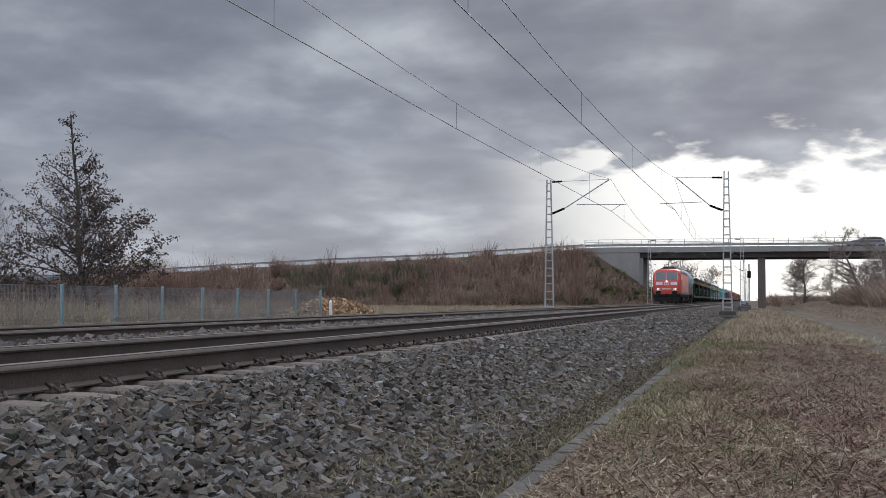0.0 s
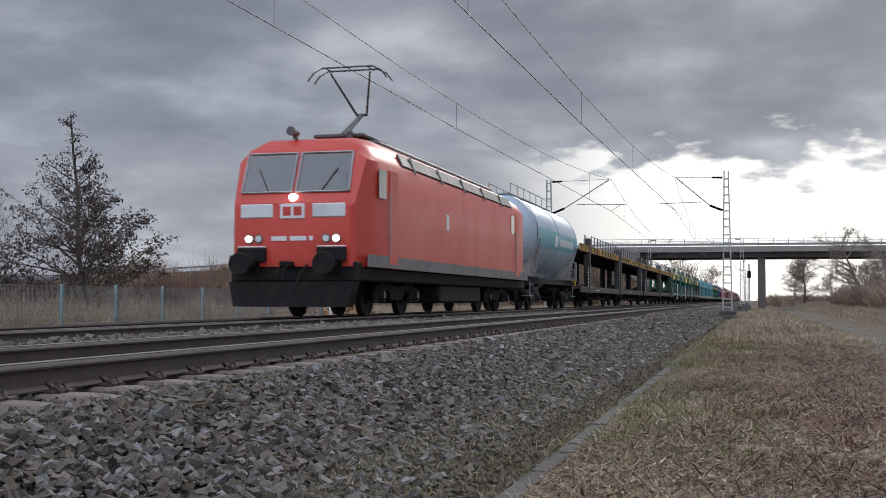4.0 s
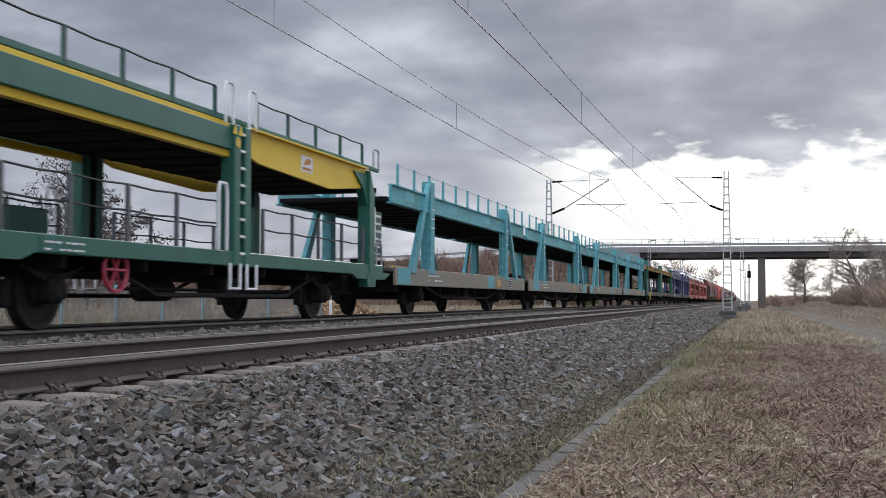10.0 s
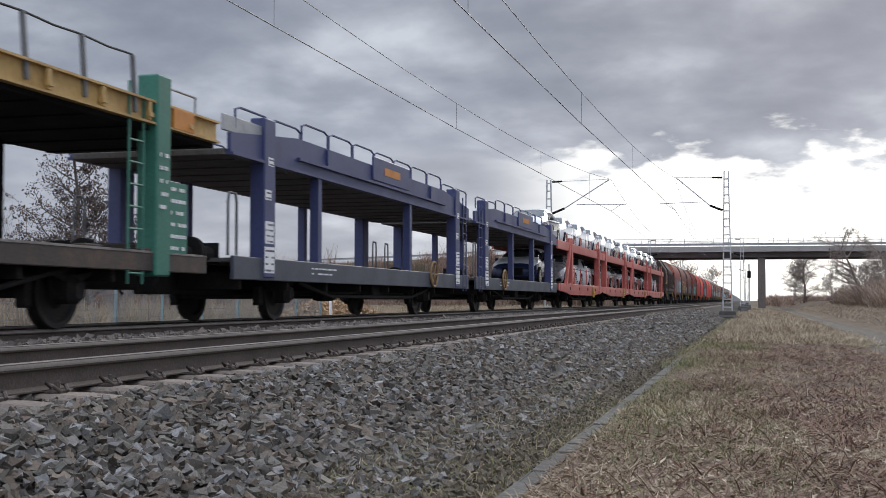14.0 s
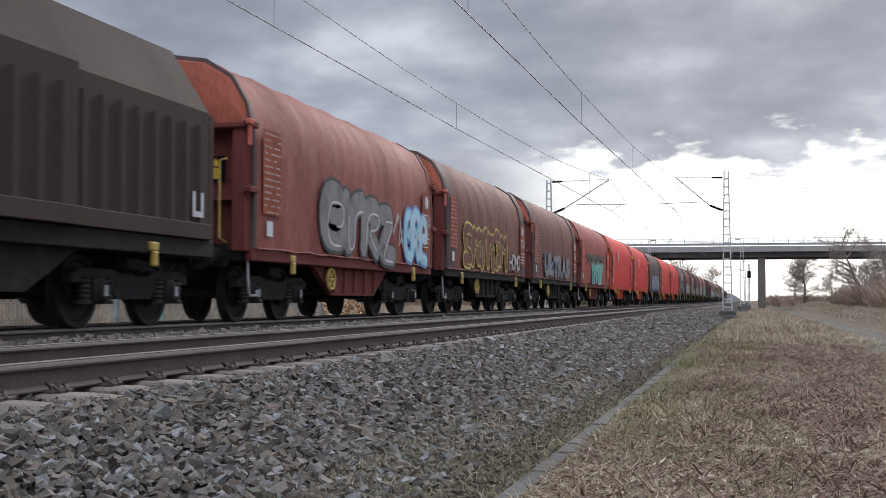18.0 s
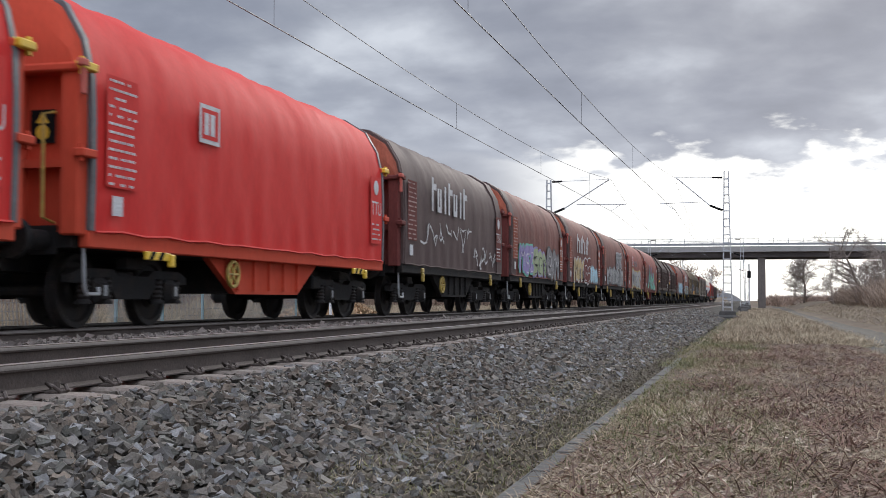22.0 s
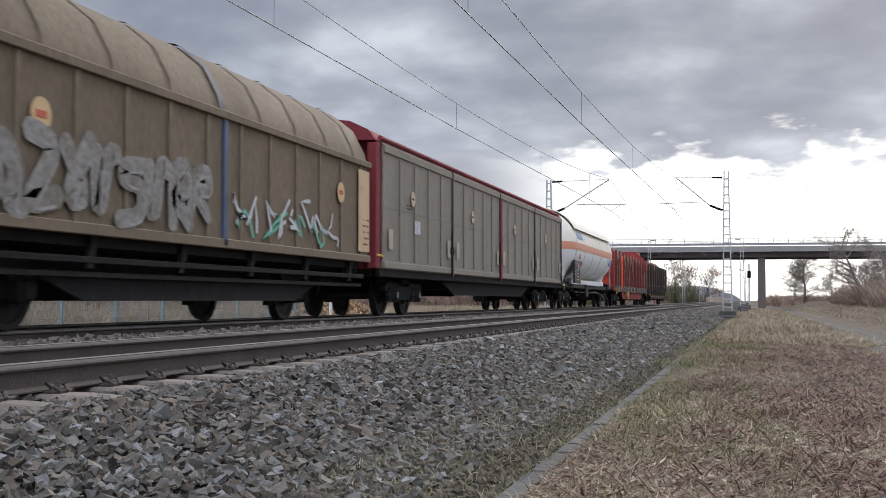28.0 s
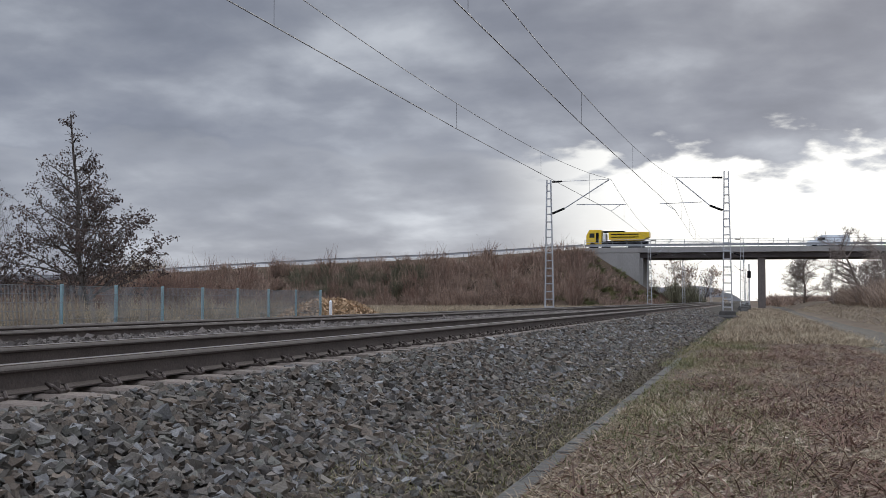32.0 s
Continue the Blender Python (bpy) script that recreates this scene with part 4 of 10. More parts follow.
def brown_unit(q0, q1, a0, a1, kind, k, p0=0.45, p1=0.45):
    """kind: 'first' carries a toolbox at its front, the others have end posts only."""
    L, y0, y1 = ends(q0, q1, a0, a1)
    post = M_GREENP if k == 4 else M_DARKGREEN
    ob = vehicle("car_transporter", "empty brown double-deck car transporter with faded ochre upper beam", "rail wagon", q0, "empty ochre car transporters")
    lower_floor(ob, L, M_BROWN)
    blocks(ob, L, 0.95, k, M_BROWN)
    two_axle_gear(ob, (y0, y1))
    out0, out1 = p0 > 1, p1 > 1
    p1 = L - p1
    top0 = 0.5 if kind == "first" else 0.15
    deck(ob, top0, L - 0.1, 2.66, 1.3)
    for s in (1, -1):
        b = part("upper_beam", Geo().box(s * 1.30, s * 1.34, top0, L - 0.1, 2.64, 2.94, 0.006), M_OCHRE, ob)
        part("flange", Geo().box(s * 1.30, s * 1.40, top0, L - 0.1, 2.915, 2.945).box(s * 1.30, s * 1.40, top0, L - 0.1, 2.63, 2.66), M_OCHRE, b)
        for y in np.arange(top0 + 0.5, L - 0.3, 1.12):
            part("bracket", lambda: Geo().box(-0.02, 0.03, -0.035, 0.035, 0, 0.24, 0.006).box(-0.02, 0.05, -0.05, 0.05, 0.04, 0.10), M_OCHRE, b, at=(s * 1.37, float(y), 2.67), key="bracket")
        for (a, w) in ((L * 0.42, 0.75), (L * 0.9, 0.6)):
            part("patch_panel", Geo().box(s * 1.345, s * 1.405, a, a + w, 2.65, 2.93, 0.006), M_ORANGE, b, "orange repaired panel")
        for y in (p0, p1):
            # far-side posts go near-black: shade inside the wagon is put into their colour
            part("end_post", lambda: Geo().box(-0.15, 0.15, -0.19, 0.19, 0.66, 3.3, 0.02), M_NEARBLACK if s < 0 else M_GREENP if k == 5 and y == p1 else post, ob, at=(s * 1.27, y, 0), key="brownpost")
    rail_posts(ob, (1.36, -1.36), [float(y) for y in np.arange(p0 + 0.7, p1 - 0.3, 1.15)], 2.72, 3.44, M_POSTGREY, lean=-0.13 if k % 2 == 0 else 0.13)
    placard(ob, 1.424, p1 - 0.14, 1.5, 0.26, 0.85, None, M_WHITE, 5, k)
    if kind == "first":
        part("tool_box", Geo().box(-1.2, 0.9, 0.55, 1.9, 2.72, 3.25, 0.03), M_DARKGREEN, ob, "dark green tool box on the upper deck")
        part("hoop", Geo().tube([(1.3, 2.2, 2.9), (1.3, 2.2, 3.4), (1.3, 2.7, 3.36), (1.3, 3.0, 3.18)], 0.022, 6), M_GREY, ob)
    for y, on in ((p0 - 0.75, out0), (p1 + 0.22, out1)):
        if on:
            placard(ob, 1.385, y, 0.98, 0.5, 0.95, M_GREENP if k >= 4 else M_DARKGREEN, M_WHITE, 6, 5 + k)
            part("buffer_stop", Geo().box(-1.1, 1.1, y, y + 0.4, 0.96, 1.12, 0.03), M_BROWN, ob)
    if out1:
        part("end_box", Geo().box(-1.0, 1.15, p1 + 0.35, p1 + 1.2, 2.68, 3.05, 0.03), M_OCHRE, ob, "ochre end box on the upper deck")
        part("hoop", Geo().tube([(1.3, p1 + 0.3, 2.7), (1.3, p1 + 0.3, 3.2), (1.3, p1 + 1.1, 3.2), (1.3, p1 + 1.1, 2.7)], 0.02, 6), M_GREY, ob)
    if kind == "hand":
        wheel_hand(ob, 1.42, 3.4, 0.72, M_YELLOW)
    part("worn_edge", Geo().box(1.372, 1.386, 0.6, L - 0.6, 0.955, 0.984), mat("worn_floor_edge", (0.24, 0.22, 0.2), 0.8, 0, 0.4, 1.2, 20, 0, (0.07, 0.06, 0.05), 0.6), ob, "scuffed pale floor edge")
    part("ladder", lambda: ladder_geo(2.55), M_POSTGREY, ob, at=(-1.2, (p0 + p1) / 2 + 1.2, 0.98), key="ladder255")
    part("ladder", lambda: ladder_geo(2.55), M_DARKGREEN if k < 4 else M_GREENP, ob, at=(1.36, p1 - 0.62, 0.55), key="ladder255")
    placard(ob, 1.383, L * 0.35, 0.80, 1.3, 0.12, None, M_WHITE, 1, k + 3)
    draw_gear(ob, L)
    return ob


def wheel_hand(ob, x, y, z, material, r=0.27):
    g = Geo()
    n = 18
    pts = [(0, r * math.cos(2 * math.pi * i / n), r * math.sin(2 * math.pi * i / n)) for i in range(n + 1)]
    g.tube(pts, 0.03, 6)
    for i in range(3):
        a = i * math.pi / 3
        g.tube([(0, -r * math.cos(a), -r * math.sin(a)), (0, r * math.cos(a), r * math.sin(a))], 0.02, 5)
    part("hand_wheel", g, material, ob, "painted brake hand wheel", at=(x, y, z))


def green_unit(q0, q1, a0, a1, flip, k):
    """flip: the deep yellow girder is on the rear half."""
    L, y0, y1 = ends(q0, q1, a0, a1)
    ob = vehicle("car_transporter", "empty bottle-green double-deck car transporter with bright yellow upper girder", "rail wagon", q0, "empty green car transporters")
    mid = 6.9 if not flip else L - 7.5
    lower_floor(ob, L, M_GREEN, 0.86, 1.08)
    two_axle_gear(ob, (y0, y1))
    e0, e1 = 0.95, L - 1.25
    for s in (1, -1):
        for y, d in ((e0, 1), (e1, -1)):
            part("end_post", Geo().prism([(y - 0.14, 0.86), (y + 0.16, 0.86), (y + 0.16, 2.5), (y + 0.16 + 0.25 * d, 2.95), (y - 0.14, 2.98)], "x", s * 1.14, s * 1.40), M_GREEN, ob)
            part("knee_bracket", Geo().prism([(y + d * 0.13, 2.25), (y + d * 0.13, 2.9), (y + d * 0.95, 2.9), (y + d * 0.42, 2.62)], "x", s * 1.18, s * 1.34), M_GREEN, ob)
            part("post_foot", Geo().prism([(y - 0.24, 0.62), (y + 0.24, 0.62), (y + 0.3, 0.9), (y - 0.3, 0.9)], "x", s * 1.2, s * 1.395), M_GREEN, ob)
            part("sill_drop", Geo().prism([(y - 0.9, 0.78), (y + 0.9, 0.78), (y + 1.3, 0.92), (y - 1.3, 0.92)], "x", s * 1.32, s * 1.385), M_GREEN, ob)
        part("ladder_post", Geo().box(s * 1.16, s * 1.4, mid - 0.30, mid - 0.08, 0.86, 3.0, 0.02).box(s * 1.16, s * 1.4, mid + 0.08, mid + 0.30, 0.86, 3.0, 0.02), M_GREEN, ob)
        part("rung_back", Geo().box(s * 1.16, s * 1.3, mid - 0.08, mid + 0.08, 0.9, 2.95), M_NEARBLACK, ob)
        for i in range(8):
            part("rung", lambda: Geo().box(-0.03, 0.03, -0.09, 0.09, -0.02, 0.02, 0.006), M_WHITE, ob, at=(s * 1.37, mid, 1.05 + i * 0.26), key="rung")
        part("step", Geo().tube([(s * 1.4, mid - 0.45, 0.9), (s * 1.4, mid - 0.45, 0.52), (s * 1.4, mid - 0.1, 0.52), (s * 1.4, mid - 0.1, 0.9)], 0.028, 6).tube([(s * 1.4, mid + 0.15, 0.9), (s * 1.4, mid + 0.15, 0.52), (s * 1.4, mid + 0.5, 0.52), (s * 1.4, mid + 0.5, 0.9)], 0.028, 6), M_WHITE, ob, "white step irons")
        part("hand_hoop", lambda: hoop_geo(0.26, 0.62, 0.024), M_WHITE, ob, "white hand hoop", at=(s * 1.36, mid - 0.42, 2.98), key="whoop")
        part("hand_hoop", lambda: hoop_geo(0.26, 0.62, 0.024), M_WHITE, ob, "white hand hoop", at=(s * 1.36, mid + 0.42, 2.98), key="whoop")
        part("hand_hoop", lambda: hoop_geo(0.28, 0.98, 0.028), M_WHITE, ob, "white hand hoop", at=(s * 1.42, mid + (0.75 if not flip else -0.75), 1.08), key="whoop2")
        # the deep yellow girder and the slim green one
        ya, yb = (e0 + 0.15, mid - 0.3) if not flip else (mid + 0.3, e1 - 0.15)
        poly = [(ya, 3.02), (yb, 3.02), (yb, 2.62), (yb - 0.5, 2.52), (ya + 0.35 * (yb - ya), 2.42), (ya, 2.62)] if not flip else [(ya, 3.02), (yb, 3.02), (yb, 2.62), (yb - 0.35 * (yb - ya), 2.42), (ya + 0.5, 2.52), (ya, 2.62)]
        part("yellow_girder", Geo().prism(poly, "x", s * 1.24, s * 1.3), M_LEMON, ob, "deep bright yellow girder")
        part("girder_flange", Geo().box(s * 1.2, s * 1.38, ya, yb, 3.0, 3.03), M_LEMON, ob)
        yc, yd = (mid + 0.3, e1 - 0.15) if not flip else (e0 + 0.15, mid - 0.3)
        part("green_girder", Geo().box(s * 1.26, s * 1.36, yc, yd, 2.60, 2.94, 0.012), M_GREEN, ob)
        part("yellow_strip", Geo().box(s * 1.2, s * 1.3, yc, yd, 2.95, 3.02).box(s * 1.18, s * 1.30, yc, yd, 2.50, 2.60), M_LEMON, ob, "yellow deck edge")
        part("kerb", Geo().box(s * 1.24, s * 1.3, 0.5, L - 0.5, 3.03, 3.12, 0.01), M_GREEN, ob)
        for y in (0.62, L - 0.62):
            part("end_hoop", lambda: hoop_geo(0.34, 0.42, 0.02), M_GREY, ob, at=(s * 1.27, y, 3.08), key="ehoop")
            part("low_hoop", lambda: hoop_geo(0.34, 0.45, 0.02), M_GREY, ob, at=(s * 1.34, y, 1.08), key="lhoop")
    deck(ob, 0.35, L - 0.35, 2.72, 1.2)
    rail_posts(ob, (1.28, -1.28), [float(y) for y in np.linspace(e0 + 0.5, mid - 0.75, 5)], 3.05, 3.5, M_GREENRAIL)
    rail_posts(ob, (1.28, -1.28), [float(y) for y in np.linspace(mid + 0.75, e1 - 0.3, 5)], 3.05, 3.5, M_GREENRAIL)
    rail_posts(ob, (1.33, -1.33), [float(y) for y in np.linspace(e0 + 0.6, mid - 0.7, 5)], 1.08, 1.8, M_POSTGREY, (1.0, 0.55))
    rail_posts(ob, (1.33, -1.33), [float(y) for y in np.linspace(mid + 0.9, e1 - 0.4, 5)], 1.08, 1.8, M_POSTGREY, (1.0, 0.55))
    part("warning_sign", Geo().cyl((1.402, mid - 0.2 if flip else mid + 0.2, 2.72), (1.408, mid - 0.2 if flip else mid + 0.2, 2.72), 0.085, 18), M_YELLOW, ob, "round yellow warning sticker")
    wy = mid - 0.2 if flip else mid + 0.2
    for dy in (-0.1, 0.1):
        part("warning_triangle", Geo().prism([(wy + dy - 0.085, 2.84), (wy + dy + 0.085, 2.84), (wy + dy, 2.99)], "x", 1.401, 1.406), M_LEMON, ob, "yellow warning triangle")
    gy = (ya + yb) / 2 + (0.6 if not flip else -0.6)
    st = part("sticker", Geo().box(1.301, 1.305, gy, gy + 0.55, 2.60, 2.88), M_WHITE, ob, "white sticker with an ochre mark")
    part("sticker_mark", Geo().prism([(gy + 0.1, 2.72), (gy + 0.42, 2.74), (gy + 0.46, 2.82), (gy + 0.3, 2.85), (gy + 0.2, 2.8)], "x", 1.305, 1.308).box(1.305, 1.308, gy + 0.06, gy + 0.46, 2.63, 2.68), M_ORANGE, st)
    sy = 0.32 if not flip else L - 0.85
    placard(ob, 1.30, sy, 1.25, 0.52, 0.95, M_GREENRAIL, M_WHITE, 6, k + 50, "end_board")
    part("hand_hoop", lambda: hoop_geo(0.16, 0.75, 0.025), M_WHITE, ob, "white hand hoop", at=(1.36, sy + (0.7 if not flip else -0.2), 1.5), key="whoop3")
    part("battery_box", Geo().box(-0.9, -0.1, mid - 3.6, mid - 2.8, 1.05, 1.55, 0.02), M_GREENRAIL, ob, "dark green box on the lower deck")
    part("data_panel", Geo().box(1.387, 1.39, 2.2, 3.0, 0.88, 1.05), M_GREEN, ob)
    placard(ob, 1.388, 2.2, 0.88, 0.9, 0.16, None, M_WHITE, 2, k)
    placard(ob, 1.402, e0 - 0.1, 1.3, 0.24, 0.7, None, M_WHITE, 5, k + 9)
    wheel_hand(ob, 1.3, y0 + (0.9 if flip else 6.0), 0.72, mat("red_hand_wheel", (0.4, 0.03, 0.06), 0.5))
    draw_gear(ob, L)
    return ob


def a_frame(ob, y, d, material, z0, z1, s, out=1.55, w=0.34):
    """A post with a raking strut towards the wagon's end (d = -1 or 1)."""
    f = part("a_frame", Geo().box(s * 1.16, s * 1.40, y - w / 2, y + w / 2, z0, z1, 0.015), material, ob)
    part("strut", Geo().prism([(y + d * 0.1, z1 - 0.02), (y + d * (w / 2 + 0.14), z1 - 0.1), (y + d * (out + 0.17), z0 + 0.12), (y + d * (out + 0.28), z0), (y + d * (out - 0.1), z0)], "x", s * 1.285, s * 1.396), material, f)
    part("foot", Geo().prism([(y - w, z0), (y + w, z0), (y + w / 2, z0 + 0.22), (y - w / 2, z0 + 0.22)], "x", s * 1.34, s * 1.385), material, f)
    return f


def teal_unit(q0, q1, a0, a1, k):
    L, y0, y1 = ends(q0, q1, a0, a1)
    ob = vehicle("car_transporter", "empty faded-teal double-deck car transporter with A-shaped posts", "rail wagon", q0, "empty teal car transporters")
    lower_floor(ob, L, M_BEIGE, 0.68, 1.08)
    two_axle_gear(ob, (y0, y1))
    front_of_pair = k % 2 == 0
    for s in (1, -1):
        part("sill_patch", Geo().box(s * 1.381, s * 1.385, 1.2 if k % 2 else L - 6.2, 2.4 if k % 2 else L - 5.3, 0.72, 1.06), M_TEAL, ob, "fresh teal patch")
        part("sill_patch", Geo().box(s * 1.381, s * 1.385, L - 2.0 if k % 2 else 0.6, L - 1.0 if k % 2 else 1.6, 0.70, 1.07), M_TEAL, ob, "fresh teal patch")
        b = part("upper_beam", Geo().box(s * 1.26, s * 1.32, 0.3, L - 0.3, 2.48, 2.86, 0.008), M_TEAL, ob)
        for j in range(4):
            ya_ = 1.4 + ((j * 3.7 + k * 1.9) % (L - 4.5))
            part("repainted_patch", Geo().box(s * 1.321, s * 1.324, ya_, ya_ + 0.7 + 0.35 * (j % 3), 2.60, 2.84), mat("fresh_teal", (0.09, 0.44, 0.48), 0.5, 0, 0.12, 0.9, 20), b, "brighter repainted patch")
        part("flange", Geo().box(s * 1.2, s * 1.37, 0.3, L - 0.3, 2.46, 2.50).box(s * 1.24, s * 1.36, 0.3, L - 0.3, 2.85, 2.88), M_TEAL, b)
        f = a_frame(ob, 3.45, -1, M_TEAL, 0.98, 3.22, s)
        f2 = a_frame(ob, L - 3.45, 1, M_TEAL, 0.98, 3.22, s)
        for fr, y in ((f, 3.45), (f2, L - 3.45)):
            for i in range(3):
                part("wear_ring", lambda: Geo().box(-0.004, 0.004, -0.16, 0.16, -0.012, 0.012), M_WHITE, fr, "pale wear line", at=(s * 1.402, y, 2.1 + i * 0.22), key="wearring")
        for y in np.linspace(0.7, L - 0.7, 12):
            part("rail_post", lambda: Geo().box(-0.025, 0.025, -0.035, 0.035, 0, 0.5, 0.006).box(-0.03, 0.05, -0.09, 0.09, -0.02, 0.03), M_TEAL, b, at=(s * 1.34, float(y), 2.86), key="tealpost").rotation_euler = (0.28 * math.sin(y * 7.3 + k) if int(y * 3 + k) % 4 == 0 else 0.03 * math.sin(y * 5), 0, 0)
    g = Geo()
    for s in (1, -1):
        g.tube([(s * 1.34, float(y), 3.34 - 0.02 * (i % 2)) for i, y in enumerate(np.linspace(0.7, L - 0.7, 23))], 0.009, 5)
    part("rail_wire", g, M_GREY, ob)
    deck(ob, 0.2, L - 0.2, 2.6, 1.24)
    part("ladder", lambda: ladder_geo(2.2), M_TEAL, ob, at=(1.3, L - 3.95, 0.98), key="ladder22")
    sg = 0.9 if front_of_pair else L - 3.2
    part("ramp", Geo().box(-1.1, 1.1, sg, sg + 2.3, 1.0, 1.14, 0.01), M_BEIGE, ob)
    g = Geo()
    for i in range(9):
        g.prism([(sg + 0.1 + i * 0.24, 1.02), (sg + 0.22 + i * 0.24, 1.02), (sg + 0.3 + i * 0.24, 1.13), (sg + 0.18 + i * 0.24, 1.13)], "x", 1.1, 1.106)
    part("hazard_stripe", g, M_YELLOW, ob, "yellow and black hazard stripes")
    placard(ob, 1.383, L - 3.1, 0.74, 0.5, 0.28, M_SLATE, M_WHITE, 5, k)
    placard(ob, 1.383, 3.0, 0.78, 1.5, 0.22, None, M_WHITE, 2, k + 30)
    part("label_plate", Geo().box(1.383, 1.388, L - 5.0, L - 4.4, 0.76, 0.98), M_OCHRE, ob, "ochre label plate")
    part("air_hose", Geo().tube([(1.2, L - 3.9, 0.66), (1.22, L - 3.6, 0.45), (1.22, L - 3.2, 0.42), (1.2, L - 2.9, 0.62)], 0.03, 6), M_RUBBER, ob)
    draw_gear(ob, L)
    return ob


def blue_unit(q0, q1, a0, a1, k):
    L, y0, y1 = ends(q0, q1, a0, a1)
    ob = vehicle("car_transporter", "violet-blue double-deck car transporter with hoop rails", "rail wagon", q0, "blue car transporters")
    lower_floor(ob, L, M_SLATE, 0.66, 1.02)
    two_axle_gear(ob, (y0, y1))
    for s in (1, -1):
        for y in (1.75, L - 1.75):
            part("end_post", lambda: Geo().box(-0.13, 0.13, -0.22, 0.22, 0.7, 3.26, 0.02), M_BLUE, ob, at=(s * 1.27, y, 0), key="bluepost")
        for y in ((4.1, L - 6.0) if k == 0 else (5.8, L - 5.4)):
            part("mid_post", Geo().box(s * 1.2, s * 1.36, y - 0.09, y + 0.09, 0.7, 2.62).prism([(y - 0.09, 2.5), (y + 0.09, 2.5), (y + 0.3, 2.72), (y - 0.3, 2.72)], "x", s * 1.2, s * 1.36), M_BLUE, ob)
        b = part("upper_beam", Geo().prism([(0.35, 2.55), (L - 0.35, 2.55), (L - 0.35, 2.86), (L - 3.0, 3.12), (3.0, 3.12), (0.35, 2.86)], "x", s * 1.30, s * 1.36), M_BLUE, ob)
        part("flange", Geo().box(s * 1.2, s * 1.40, 0.35, L - 0.35, 2.53, 2.57).box(s * 1.28, s * 1.42, 3.0, L - 3.0, 2.74, 2.79), M_BLUE, b)
        part("stiffener", Geo().box(s * 1.36, s * 1.40, 4.4, 4.46, 2.8, 3.1).box(s * 1.36, s * 1.40, L - 4.4, L - 4.34, 2.8, 3.1), M_BLUE, b)
        for i, y in enumerate(np.arange(1.2, L - 0.8, 1.35)):
            part("hoop_rail", lambda: hoop_geo(1.28, 0.34, 0.02), M_BLUE, ob, at=(s * 1.33, float(y), 3.08 if 3 < y < L - 3 else 2.95), key="bhoop")
    deck(ob, 0.3, L - 0.3, 2.62, 1.28, M_TREAD)
    part("name_panel", Geo().box(1.362, 1.40, L * 0.5 - 0.9, L * 0.5 + 1.7, 2.82, 3.3, 0.01), M_BLUE, ob, "raised blue name panel")
    for s in (1, -1):
        ye = 0.12 if k == 0 else L - 1.55
        part("flap_side", Geo().box(s * 1.30, s * 1.345, ye, ye + 1.43, 2.87, 3.12, 0.01), M_GREY, ob, "dull grey steel side of the loading flap")
        for yy in (0.55, L - 0.55):
            part("low_hoop", lambda: hoop_geo(0.3, 0.95, 0.022), M_POSTGREY, ob, at=(s * 1.3, yy, 1.02), key="lowhoop")
    part("flap_end", Geo().box(-1.2, 1.2, 0.05, 0.11, 2.72, 2.84, 0.01), M_OCHRE, ob, "ochre flap edge")
    part("name_mark", Geo().box(1.402, 1.407, L * 0.5 - 0.15, L * 0.5 + 0.95, 2.98, 3.14), M_ORANGE, ob, "yellow company mark, a plain bar")
    part("ladder", lambda: ladder_geo(2.5), M_BLUE, ob, at=(1.38, 0.95 if k else L - 0.95, 0.6), key="ladder25")
    for y in (1.55, L - 1.95):
        placard(ob, 1.402, y - 0.02, 0.78, 0.4, 0.42, M_WHITE, M_SLATE, 4, k)
        placard(ob, 1.402, y, 1.25, 0.34, 0.36, M_WHITE, M_SLATE, 4, k + 2)
        placard(ob, 1.402, y, 1.95, 0.24, 0.16, M_WHITE, M_SLATE, 2, k + 1)
        placard(ob, 1.402, y + 0.12, 2.5, 0.2, 0.14, M_WHITE, M_SLATE, 2, k + 3)
    placard(ob, 1.383, 3.5, 0.78, 1.6, 0.18, None, M_WHITE, 2, k + 4)
    wheel_hand(ob, 1.42, L - 4.2 if not k else 4.2, 0.98, mat("ochre_hand_wheel", (0.25, 0.15, 0.06), 0.6), 0.3)
    draw_gear(ob, L)
    return ob


